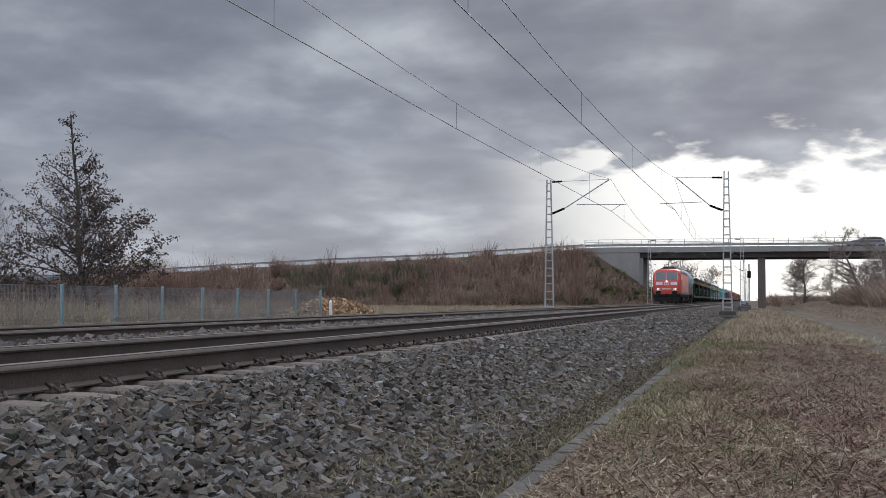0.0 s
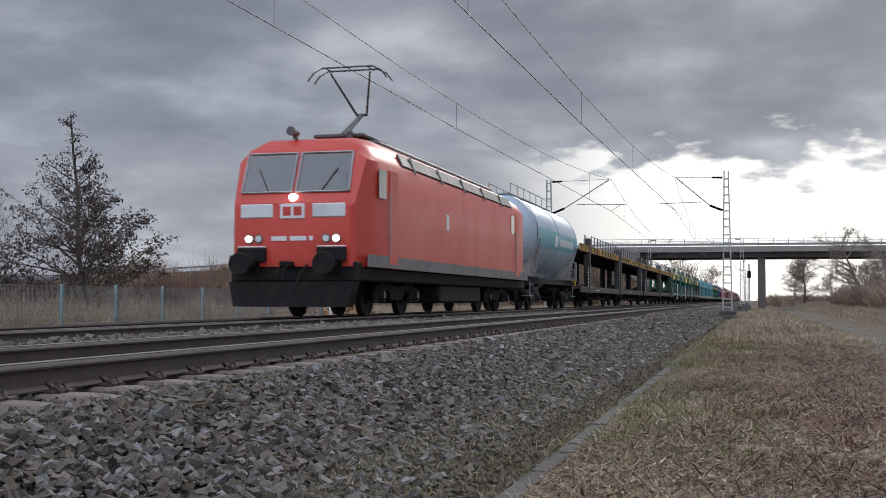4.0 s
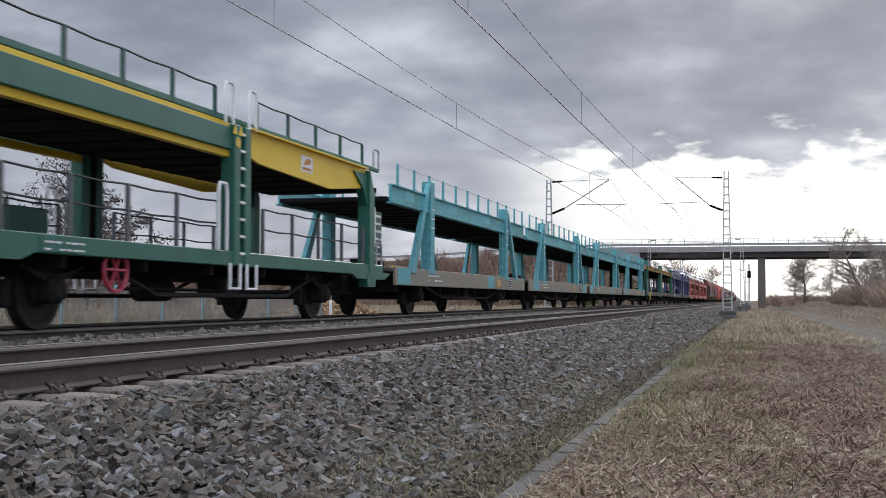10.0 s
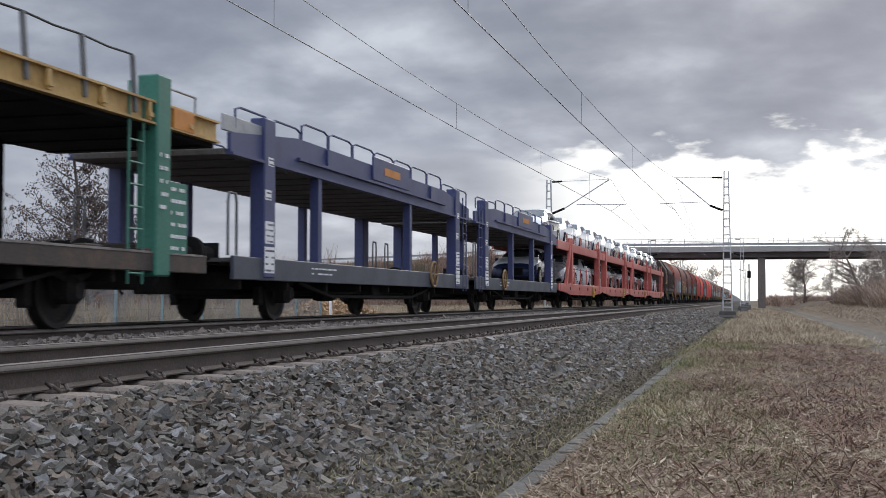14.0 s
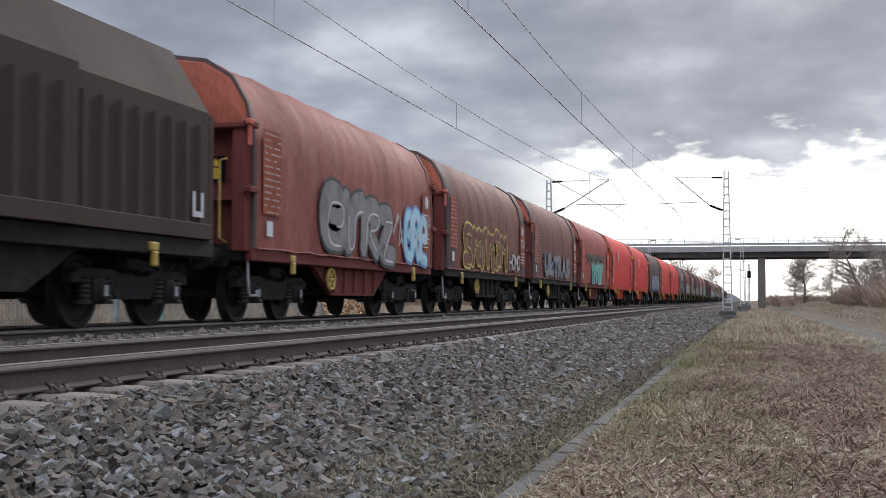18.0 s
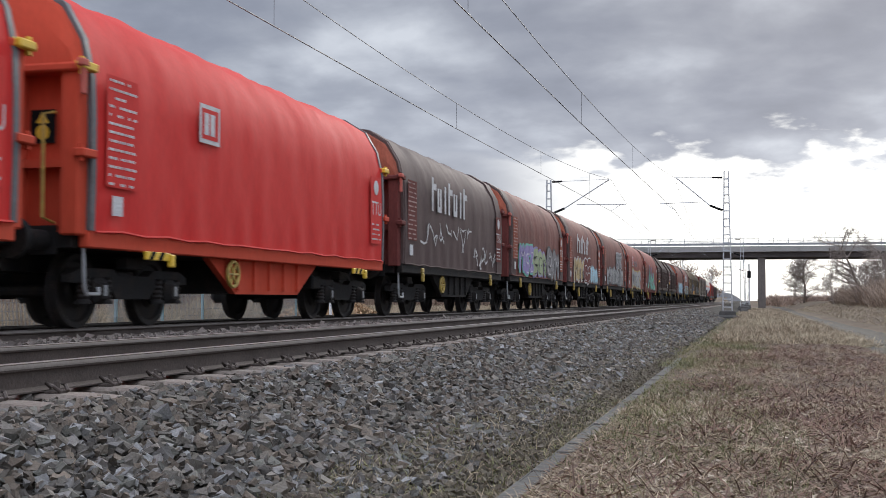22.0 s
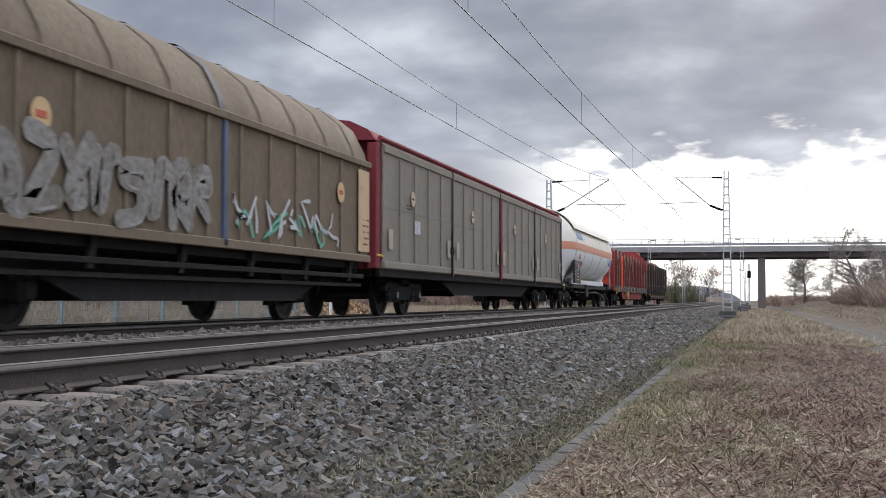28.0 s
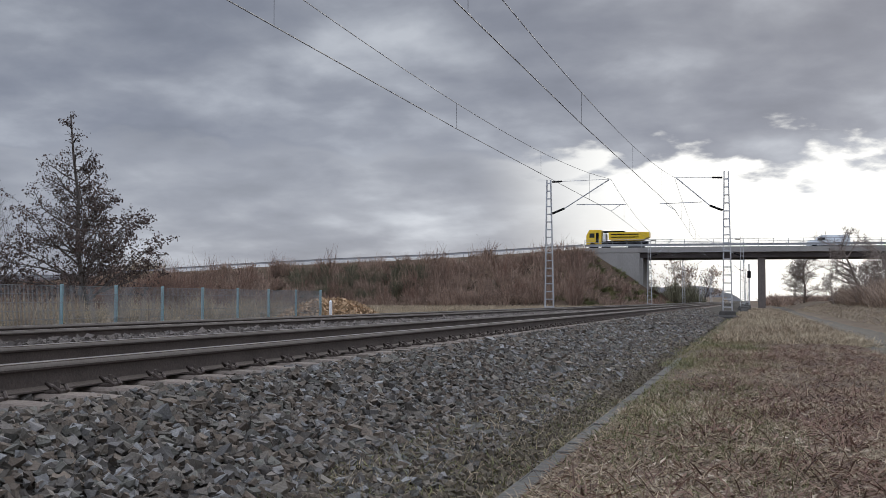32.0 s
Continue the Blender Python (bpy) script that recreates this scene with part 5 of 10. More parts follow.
def red_unit(q0, q1, a0, a1, outer, k, pa, pb):
    """outer: -1 or 1, the end at which the posts carry a raking strut."""
    L, y0, y1 = ends(q0, q1, a0, a1)
    ob = vehicle("car_transporter", "red double-deck car transporter loaded with new cars", "rail wagon", q0, "red car transporters")
    lower_floor(ob, L, M_RED, 0.72, 1.06)
    two_axle_gear(ob, (y0, y1))
    for s in (1, -1):
        part("belly", Geo().prism([(1.0, 0.74), (L - 1.0, 0.74), (L - 3.6, 0.58), (3.6, 0.58)], "x", s * 1.3, s * 1.375), M_RED, ob)
        part("upper_beam", Geo().box(s * 1.28, s * 1.35, 0.05, L - 0.05, 2.44, 2.80, 0.01), M_RED, ob)
        for ya_ in (0.1, L - 0.448):
            part("sill_end", Geo().box(s * 1.30, s * 1.37, ya_, ya_ + 0.348, 0.76, 1.05, 0.01), M_RED, ob)
        for yy in np.linspace(3.1, L - 3.1, 4):
            part("sill_slot", lambda: Geo().box(-0.003, 0.003, -0.13, 0.13, 0.8, 0.93), M_NEARBLACK, ob, "dark slot in the sill", at=(s * 1.3835, float(yy), 0), key="sillslot")
        ya, yb = pa - q0, pb - q0
        if outer < 0:
            a_frame(ob, ya, -1, M_RED, 0.98, 3.02, s, 1.45, 0.4)
            part("post", Geo().box(s * 1.12, s * 1.4, yb - 0.17, yb + 0.17, 0.66, 2.95, 0.02), M_RED, ob)
        else:
            a_frame(ob, yb, 1, M_RED, 0.98, 2.98, s, 1.5, 0.4)
            part("post", Geo().box(s * 1.12, s * 1.4, ya - 0.17, ya + 0.17, 0.72, 2.95, 0.02), M_RED, ob)
        for y in np.linspace(2.6, L - 2.2, 6):
            part("rail_post", lambda: Geo().box(-0.02, 0.02, -0.04, 0.04, 0, 0.42, 0.006), M_RED, ob, at=(s * 1.33, float(y), 2.78), key="redpost")
            part("low_rail_post", lambda: Geo().box(-0.02, 0.02, -0.04, 0.04, 0, 0.72, 0.006), M_RED, ob, at=(s * 1.34, float(y), 1.04), key="redpost2")
    g = Geo()
    for s in (1, -1):
        for z in (3.16, 1.72):
            g.tube([(s * 1.34, float(y), z - 0.02 * (i % 2)) for i, y in enumerate(np.linspace(1.6, L - 1.6, 13))], 0.01, 5)
    part("rail_wire", g, M_RUBBER, ob, "slack guard wire")
    deck(ob, 0.15, L - 0.15, 2.66, 1.26, M_REDDECK)
    part("ladder", lambda: ladder_geo(2.6), M_RED, ob, at=(1.38, pb - q0 - 0.45, 0.7), key="ladder26")
    placard(ob, 1.402, pb - q0 - 0.1, 1.6, 0.2, 0.75, None, M_NEARBLACK, 7, k)
    placard(ob, 1.352, 2.6, 2.5, 0.8, 0.2, None, M_OCHRE, 3, k + 2)
    placard(ob, 1.383, L - 1.9, 0.82, 0.7, 0.2, None, M_WHITE, 3, k + 8)
    part("hook", Geo().box(1.38, 1.46, L - 4.1, L - 4.0, 0.5, 0.78, 0.01).box(1.38, 1.48, L - 4.2, L - 3.95, 0.72, 0.78), M_YELLOW, ob, "yellow tie hook")
    wheel_hand(ob, 1.42, L * 0.72, 0.86, M_OCHRE, 0.2)
    draw_gear(ob, L)
    return ob


# ---- new cars on the decks ----
M_HEAD = mat("headlamp_glass", (0.5, 0.52, 0.54), 0.25, 0.3, 0.15, 6, 40)
M_TYRE = mat("tyre", (0.018, 0.018, 0.019), 0.8, 0, 0.2)
M_ALLOY = mat("alloy_rim", (0.55, 0.56, 0.57), 0.3, 0.8, 0.1)
M_CARGLASS = mat("car_glass", (0.016, 0.022, 0.02), 0.2, 0, 0.1, 1.5, 9, spec=0.25)
# paler base than the side glass, painted in for the sky it mirrors
M_CARSCREEN = mat("car_windscreen", (0.10, 0.12, 0.12), 0.12, 0, 0.1, 1.5, 9, spec=0.6)
CAR_PAINTS = {"white": mat("white_car_paint", (0.82, 0.83, 0.85), 0.25, 0, 0.03), "silver": mat("silver_car_paint", (0.56, 0.59, 0.62), 0.28, 0.35, 0.04),
              "black": mat("black_car_paint", (0.016, 0.016, 0.02), 0.2, 0, 0.05, spec=0.3), "grey": mat("dark_grey_car_paint", (0.085, 0.09, 0.1), 0.28, 0.3, 0.05),
              "blue": mat("dark_blue_car_paint", (0.02, 0.03, 0.075), 0.2, 0.2, 0.05)}


CAR_ST = [(0.0, .64, .32, .60, .66, .52), (0.10, .79, .24, .68, .78, .64), (0.45, .885, .20, .79, .91, .74), (1.0, .915, .19, .89, 1.025, .78), (1.35, .92, .18, .93, 1.075, .77), (1.8, .925, .18, .955, 1.28, .69), (2.25, .925, .18, .975, 1.43, .62),
          (2.9, .925, .18, .985, 1.485, .61), (3.6, .92, .18, 1.005, 1.47, .60), (4.15, .905, .20, 1.025, 1.40, .59), (4.5, .87, .24, 1.03, 1.23, .64), (4.66, .825, .30, 1.0, 1.07, .67), (4.74, .745, .36, .88, .91, .62)]


def car_at(y, estate):
    """Half width, underside, belt line, roof height and roof half width at a distance from the front."""
    ys = [st[0] for st in CAR_ST]
    w, zb, belt, roof, wr = (float(np.interp(y, ys, [st[k] for st in CAR_ST])) for k in range(1, 6))
    if not estate and y > 3.2:
        roof = max(belt + 0.03, roof - 0.10 * min(1.0, (y - 3.2) / 0.9))
    return w, zb, belt, roof, wr


def car_body_geo(estate):
    rings = []
    for y in sorted([st[0] for st in CAR_ST] + [0.25, 0.7, 1.55, 2.02, 3.2, 3.9, 4.34]):
        w, zb, belt, roof, wr = car_at(y, estate)
        crease = zb + (belt - zb) * 0.68
        half = [(w * 0.90, zb), (w * 0.985, zb + 0.14), (w, (zb + crease) / 2 + 0.08), (w * 0.992, crease), (w * 0.965, belt), (wr + 0.02, roof - 0.06), (wr - 0.06, roof - 0.01), (wr * 0.5, roof + 0.015)]
        rings.append([(-x, y, z) for x, z in half] + [(x, y, z) for x, z in half[::-1]])
    return Geo().loft(rings)


def car_side(y, t, estate, s, out=0.012):
    w, zb, belt, roof, wr = car_at(y, estate)
    return (s * (w * 0.965 + (wr + 0.02 - w * 0.965) * t + out), y, belt + (roof - 0.06 - belt) * t + 0.004)


def car_pane_geo(k, estate, s):
    lo, hi = ((1.60, 2.74), (2.22, 2.74)) if k == 0 else ((2.82, 3.62), (2.82, 3.62)) if k == 1 else ((3.70, 4.32), (3.70, 4.08))
    n, v, f = 7, [], []
    for i in range(n + 1):
        for j in range(4):
            t = j / 3
            y = (lo[0] + (hi[0] - lo[0]) * t) * (1 - i / n) + (lo[1] + (hi[1] - lo[1]) * t) * i / n
            v.append(car_side(y, 0.06 + 0.80 * t, estate, s))
    for i in range(n):
        for j in range(3):
            f.append((4 * i + j, 4 * i + 4 + j, 4 * i + 5 + j, 4 * i + 1 + j))
    return Geo().add(v, f)


def car_screen_geo(y0, y1, estate):
    n, v, f = 7, [], []
    for i in range(n + 1):
        y = y0 + (y1 - y0) * i / n
        w, zb, belt, roof, wr = car_at(y, estate)
        v += [(k * (wr - 0.07), y, roof + (0.005 if abs(k) == 1 else 0.03)) for k in (-1, -0.5, 0.5, 1)]
    for i in range(n):
        for j in range(3):
            f.append((4 * i + j, 4 * i + 1 + j, 4 * i + 5 + j, 4 * i + 4 + j))
    return Geo().add(v, f)


def car_film_geo(y0, y1, estate):
    """White film over the bonnet down to the wings, or over the roof down to the top of the windows."""
    n, v, f = 16, [], []
    for i in range(n + 1):
        y = y0 + (y1 - y0) * i / n
        w, zb, belt, roof, wr = car_at(y, estate)
        t = 0.0 if y1 < 1.5 else 0.84
        low = (w * 0.965 + (wr + 0.02 - w * 0.965) * t + 0.016, belt + (roof - 0.06 - belt) * t)
        half = (low, (wr + 0.035, roof - 0.05), (wr - 0.05, roof + 0.008), (wr * 0.5, roof + 0.034))
        v += [(-a, y, z) for a, z in half] + [(0, y, roof + 0.036)] + [(a, y, z) for a, z in half[::-1]]
    for i in range(n):
        for j in range(8):
            f.append((9 * i + j, 9 * i + 1 + j, 9 * i + 10 + j, 9 * i + 9 + j))
    return Geo().add(v, f)


def car_belt_geo(estate, s):
    n, v, f = 10, [], []
    for i in range(n + 1):
        y = 1.5 + 2.95 * i / n
        v += [car_side(y, -0.10, estate, s, 0.01), car_side(y, 0.05, estate, s, 0.013)]
    for i in range(n):
        f.append((2 * i, 2 * i + 1, 2 * i + 3, 2 * i + 2))
    return Geo().add(v, f)


M_FILM = mat("white_film", (0.74, 0.76, 0.79), 0.35, 0, 0.04)


def car_wheel_geo():
    g = Geo()
    n = 24
    ring = [(math.cos(2 * math.pi * i / n), math.sin(2 * math.pi * i / n)) for i in range(n)]
    return g.loft([[(x, a * r, b * r) for a, b in ring] for x, r in ((-0.1, 0.2), (-0.1, 0.31), (-0.06, 0.33), (0.06, 0.33), (0.1, 0.31), (0.095, 0.235), (0.06, 0.225))])


def car_rim_geo():
    g = Geo()
    for i in range(10):
        a = 2 * math.pi * i / 10
        c, s = math.cos(a), math.sin(a)
        g.add([(0.085, -0.03 * s + 0.03 * c, 0.03 * c + 0.03 * s), (0.085, 0.03 * s + 0.03 * c, -0.03 * c + 0.03 * s), (0.09, 0.23 * c + 0.022 * s, 0.23 * s - 0.022 * c), (0.09, 0.23 * c - 0.022 * s, 0.23 * s + 0.022 * c)], [(0, 1, 2, 3)])
    g.cyl((0.06, 0, 0), (0.095, 0, 0), 0.05, 10)
    n = 24
    ring = [(math.cos(2 * math.pi * i / n), math.sin(2 * math.pi * i / n)) for i in range(n)]
    g.loft([[(x, a * r, b * r) for a, b in ring] for x, r in ((0.07, 0.225), (0.095, 0.235), (0.095, 0.215))], cap=False)
    return g


def make_car(q, z, paint, estate=True, x=0.0):
    words = {"white": "white", "silver": "silver", "black": "black", "grey": "dark grey", "blue": "dark blue"}[paint]
    ob = thing("car", f"new {words} {'estate' if estate else 'saloon'} car strapped on a rail transporter", "car", group="new cars on transporters")
    load(ob, q, x, z)
    P = CAR_PAINTS[paint]
    body = part("body", lambda: car_body_geo(estate), P, ob, key=("carbody", estate))
    part("windscreen", lambda: car_screen_geo(1.42, 2.2, estate), M_CARSCREEN, body, "windscreen with a sky reflection in its colour", key=("screen", estate))
    part("rear_window", lambda: car_screen_geo(4.2, 4.6, estate), M_CARSCREEN, body, key=("rscreen", estate))
    for s in (1, -1):
        for k in range(3):
            part("side_window", lambda: car_pane_geo(k, estate, s), M_CARGLASS, body, "dark side window", key=("pane", k, s, estate))
    if paint in ("black", "grey", "blue"):
        part("bonnet_film", lambda: car_film_geo(0.12, 1.38, estate), M_FILM, body, "white protective film on the bonnet", key=("bfilm", estate))
        part("roof_film", lambda: car_film_geo(2.2, 4.16, estate), M_FILM, body, "white protective film on the roof", key=("rfilm", estate))
        for s in (1, -1):
            part("sill_film", lambda: car_belt_geo(estate, s), M_FILM, body, "white film along the window line", key=("sfilm", estate, s))
    part("grille", lambda: Geo().box(-0.42, 0.42, -0.02, 0.1, 0.36, 0.66, 0.03).box(-0.8, 0.8, 0.02, 0.3, 0.24, 0.36, 0.02), M_NEARBLACK, ob, key="grille")
    for s in (1, -1):
        part("headlight", lambda: Geo().loft([[(0.45, 0.03, 0.6), (0.66, 0.1, 0.62), (0.66, 0.14, 0.72), (0.45, 0.06, 0.68)], [(0.5, 0.2, 0.6), (0.79, 0.42, 0.64), (0.77, 0.42, 0.73), (0.5, 0.2, 0.7)]]), M_HEAD, body, "clear headlamp", key="chead").scale = (s, 1, 1)
        part("mirror", lambda: Geo().box(0.9, 1.06, 1.66, 1.8, 0.95, 1.09, 0.04), P, body, key="cmirror").scale = (s, 1, 1)
        part("arch", lambda: Geo().cyl((0.80, 0.86, 0.33), (0.925, 0.86, 0.33), 0.37, 20).cyl((0.80, 3.72, 0.33), (0.925, 3.72, 0.33), 0.37, 20), M_NEARBLACK, body, key="carch").scale = (s, 1, 1)
        for y in (0.86, 3.72):
            w = part("wheel", car_wheel_geo, M_TYRE, ob, at=(s * 0.84, y, 0.33), key="cwheel")
            part("rim", car_rim_geo, M_ALLOY, w, "silver multi-spoke rim", key="crim")
            w.scale = (s, 1, 1)
    return ob


def transporters():
    brown_unit(31.15, 47.75, 35.8, 44.6, "first", 0, 3.4)
    brown_unit(47.75, 63.0, 50.6, 60.2, "", 1, 0.45, 2.0)
    brown_unit(63.0, 78.5, 66.0, 75.4, "", 2, 2.0, 0.45)
    brown_unit(78.5, 94.1, 81.1, 89.8, "", 3, 0.45, 2.8)
    green_unit(94.1, 108.7, 96.6, 105.3, False, 0)
    green_unit(108.7, 124.0, 111.6, 120.4, True, 1)
    green_unit(124.0, 139.2, 127.0, 136.2, False, 2)
    green_unit(139.2, 154.1, 142.2, 151.0, True, 3)
    teal_unit(154.1, 169.9, 157.5, 166.5, 0)
    teal_unit(169.9, 185.6, 172.8, 182.1, 1)
    teal_unit(185.6, 200.7, 188.4, 197.1, 2)
    teal_unit(200.7, 216.0, 203.7, 212.8, 3)
    brown_unit(216.0, 231.3, 219.2, 228.1, "hand", 4, 1.9, 0.45)
    brown_unit(231.3, 246.4, 234.0, 243.1, "", 5, 0.45, 1.8)
    blue_unit(246.4, 262.3, 249.7, 258.6, 0)
    blue_unit(262.3, 277.2, 265.1, 274.4, 1)
    red_unit(277.2, 291.6, 281.0, 288.9, -1, 0, 280.9, 290.2)
    red_unit(291.6, 305.2, 294.4, 302.6, 1, 1, 293.0, 302.9)
    red_unit(305.2, 319.9, 308.3, 317.2, -1, 2, 307.8, 318.4)
    red_unit(319.9, 334.9, 322.1, 330.9, 1, 3, 321.3, 332.2)
    up = ["black", "white", "white", "silver", "white", "grey", "silver", "white", "black", "black", "grey", "grey"]
    for k, q in enumerate((276.3, 281.1, 285.9, 290.7, 295.5, 300.2, 305.0, 309.5, 314.3, 319.3, 323.9, 328.9)):
        make_car(q, 2.66, up[k], k not in (1, 5))
    low = ["blue", "silver", "white", "black", "grey", "black", "black", "black", "grey", "white", "white"]
    for k, q in enumerate((274.7, 281.3, 286.2, 293.2, 298.2, 304.7, 309.5, 314.4, 319.2, 324.0, 328.6)):
        make_car(q, 0.95, low[k], k % 3 != 1)


transporters()

# ---- covered and other freight wagons ----
def paint(name, c, dirt=None, v=0.16, rough=0.8, spec=0.18):
    return mat(name, c, rough, 0, v, 0.7, 18, 0.12, dirt or tuple(k * 0.45 for k in c), 0.5, 3.0, spec=spec)


def vinyl(name, c, dirt, v):
    return paint(name, c, dirt, v, 0.72, 0.2)


M_TARP = {"bright": vinyl("bright_red_tarpaulin", (0.60, 0.033, 0.028), (0.48, 0.034, 0.03), 0.08), "redbrown": vinyl("faded_red_tarpaulin", (0.27, 0.085, 0.067), (0.14, 0.058, 0.048), 0.26),
          "brown": vinyl("sooty_red_tarpaulin", (0.185, 0.07, 0.055), (0.085, 0.05, 0.043), 0.28), "dark": vinyl("blackened_tarpaulin", (0.095, 0.062, 0.057), (0.06, 0.047, 0.046), 0.16),
          "red": vinyl("worn_red_tarpaulin", (0.31, 0.068, 0.058), (0.18, 0.056, 0.047), 0.24)}
# stained end red, its base lowered for the shadow between wagons
M_ENDRED = paint("dark_red_end", (0.15, 0.042, 0.036))
M_STRAP = paint("faded_red_strap", (0.5, 0.13, 0.1), (0.3, 0.08, 0.06), 0.2)
M_HOOD = paint("rusty_red_hood", (0.30, 0.085, 0.05), (0.14, 0.045, 0.035), 0.24)
M_INKP = mat("worn_lettering", (0.42, 0.28, 0.25), 0.7, 0, 0.2)
M_LASH = mat("dull_yellow_bracket", (0.42, 0.29, 0.06), 0.6, 0, 0.25, 5, 40, 0, (0.14, 0.09, 0.04), 0.55)
M_ENDBRIGHT = paint("bright_red_end", (0.52, 0.07, 0.035), (0.4, 0.06, 0.04), 0.08)
M_SILVER = mat("silver_spray", (0.33, 0.335, 0.335), 0.55, 0.1, 0.3, 2.2, 25, 0, (0.2, 0.19, 0.185), 0.5)
M_SPRAYW = mat("white_spray", (0.55, 0.55, 0.55), 0.6, 0, 0.25)
M_SPRAYB = mat("pale_blue_spray", (0.36, 0.62, 0.72), 0.6, 0, 0.2)
M_SPRAYBLUE = mat("blue_spray", (0.12, 0.3, 0.6), 0.6, 0, 0.2)
M_SPRAYY = mat("yellow_spray", (0.55, 0.45, 0.1), 0.6, 0, 0.25)
M_SPRAYG = mat("green_spray", (0.12, 0.46, 0.33), 0.6, 0, 0.2)
M_SPRAYP = mat("violet_spray", (0.25, 0.2, 0.42), 0.6, 0, 0.25)
M_SPRAYK = mat("black_spray", (0.03, 0.03, 0.032), 0.6, 0, 0.2)
M_SPRAYO = mat("flame_spray", (0.7, 0.32, 0.03), 0.6, 0, 0.3)
M_BUBBLE = mat("dull_violet_spray", (0.17, 0.09, 0.13), 0.6, 0, 0.25)
M_DULL = mat("dull_grey_spray", (0.2, 0.19, 0.19), 0.7, 0, 0.3)

SECTION = [(-1.42, 1.16), (-1.435, 1.8), (-1.43, 2.5), (-1.41, 2.95), (-1.30, 3.42), (-1.05, 3.85), (-0.6, 4.13), (0, 4.22), (0.6, 4.13), (1.05, 3.85), (1.30, 3.42), (1.41, 2.95), (1.43, 2.5), (1.435, 1.8), (1.42, 1.16)]


def cover_geo(y0, y1, seed, wrinkle=0.012):
    """The sheet over its bows: it sags between them, folds at the hem and crumples along the shoulders."""
    rr = random.Random(seed)
    p = [rr.uniform(0, 6.3) for _ in range(6)]
    sec = []
    for (x0, z0), (x1, z1) in zip(SECTION, SECTION[1:]):
        sec += [(x0, z0), ((x0 + x1) / 2, (z0 + z1) / 2)]
    sec.append(SECTION[-1])
    rings, n = [], 73
    for i in range(n):
        y = y0 + (y1 - y0) * i / (n - 1)
        inner = min(1.0, i / 3, (n - 1 - i) / 3)
        sag = 0.010 * math.cos(i * math.pi / 6)
        ring = []
        for x, z in sec:
            hem = max(0.0, min(1.0, (2.0 - z) / 0.7))
            crown = max(0.0, 1 - abs(z - 3.75) / 0.5)
            d = 0.0045 * math.sin(5.1 * y + 1.6 * z + p[0]) + 0.005 * math.sin(11.3 * y - 2.3 * z + p[1]) + 0.013 * hem * math.sin(8.2 * y + 4.0 * z + p[2]) + 0.016 * crown * math.sin(6.7 * y + 9.0 * z + p[3]) * math.sin(2.1 * y + p[4])
            d = (d + rr.uniform(-wrinkle, wrinkle) * 0.35) * inner
            k = 1 + (sag * (z > 2.9) * inner) / 2.2
            nx, nz = x / 1.43, max(0.0, (z - 3.2) / 1.0)
            ring.append((x + d * nx, y, 1.16 + (z - 1.16) * k + d * nz))
        rings.append(ring)
    return Geo().loft(rings)


def hoop_section(y0, y1, grow):
    outer = [(x * (1 + grow), 1.14 + (z - 1.14) * (1 + grow * 0.55)) for x, z in SECTION]
    inner = [(x * 0.97, 1.14 + (z - 1.14) * 0.98) for x, z in SECTION]
    g = Geo()
    rings = [[(x, y0, z) for x, z in outer], [(x, y1, z) for x, z in outer], [(x, y1, z) for x, z in inner], [(x, y0, z) for x, z in inner]]
    return g.loft(rings + rings[:1], cap=False, close=False)


def end_geo(d):
    """The recessed lower end wall, seen from the coupling side; d: into the wagon."""
    return Geo().box(-1.2, 1.2, 0.22, 0.28, 1.12, 3.05)


def end_frame(e, material):
    for x in (-1.26, 1.26):
        part("corner_post", lambda: Geo().box(-0.12, 0.12, 0.0, 0.3, 1.1, 3.1, 0.02), material, e, at=(x, 0, 0), key="epost")
    for x in (-0.51, 0.51):
        part("stiffener", lambda: Geo().box(-0.06, 0.06, 0.1, 0.222, 1.12, 3.0), material, e, at=(x, 0, 0), key="estiff")
    part("top_beam", lambda: Geo().box(-1.42, 1.42, -0.06, 0.3, 3.0, 3.1, 0.02), material, e, key="ebeam")
    part("cross_rail", lambda: Geo().box(-1.14, 1.14, 0.08, 0.222, 1.9, 2.0), material, e, key="erail")


def end_cap_geo():
    """The curved hood end above the end wall."""
    top = [(x * 0.985, z) for x, z in SECTION if z > 2.9]
    back = [[(x, 0.3, z) for x, z in top], [(x * 0.99, 0.1, 3.08 + (z - 3.08) * 0.93) for x, z in top], [(x * 0.97, -0.02, 3.08 + (z - 3.08) * 0.55) for x, z in top]]
    return Geo().loft(back, close=False)


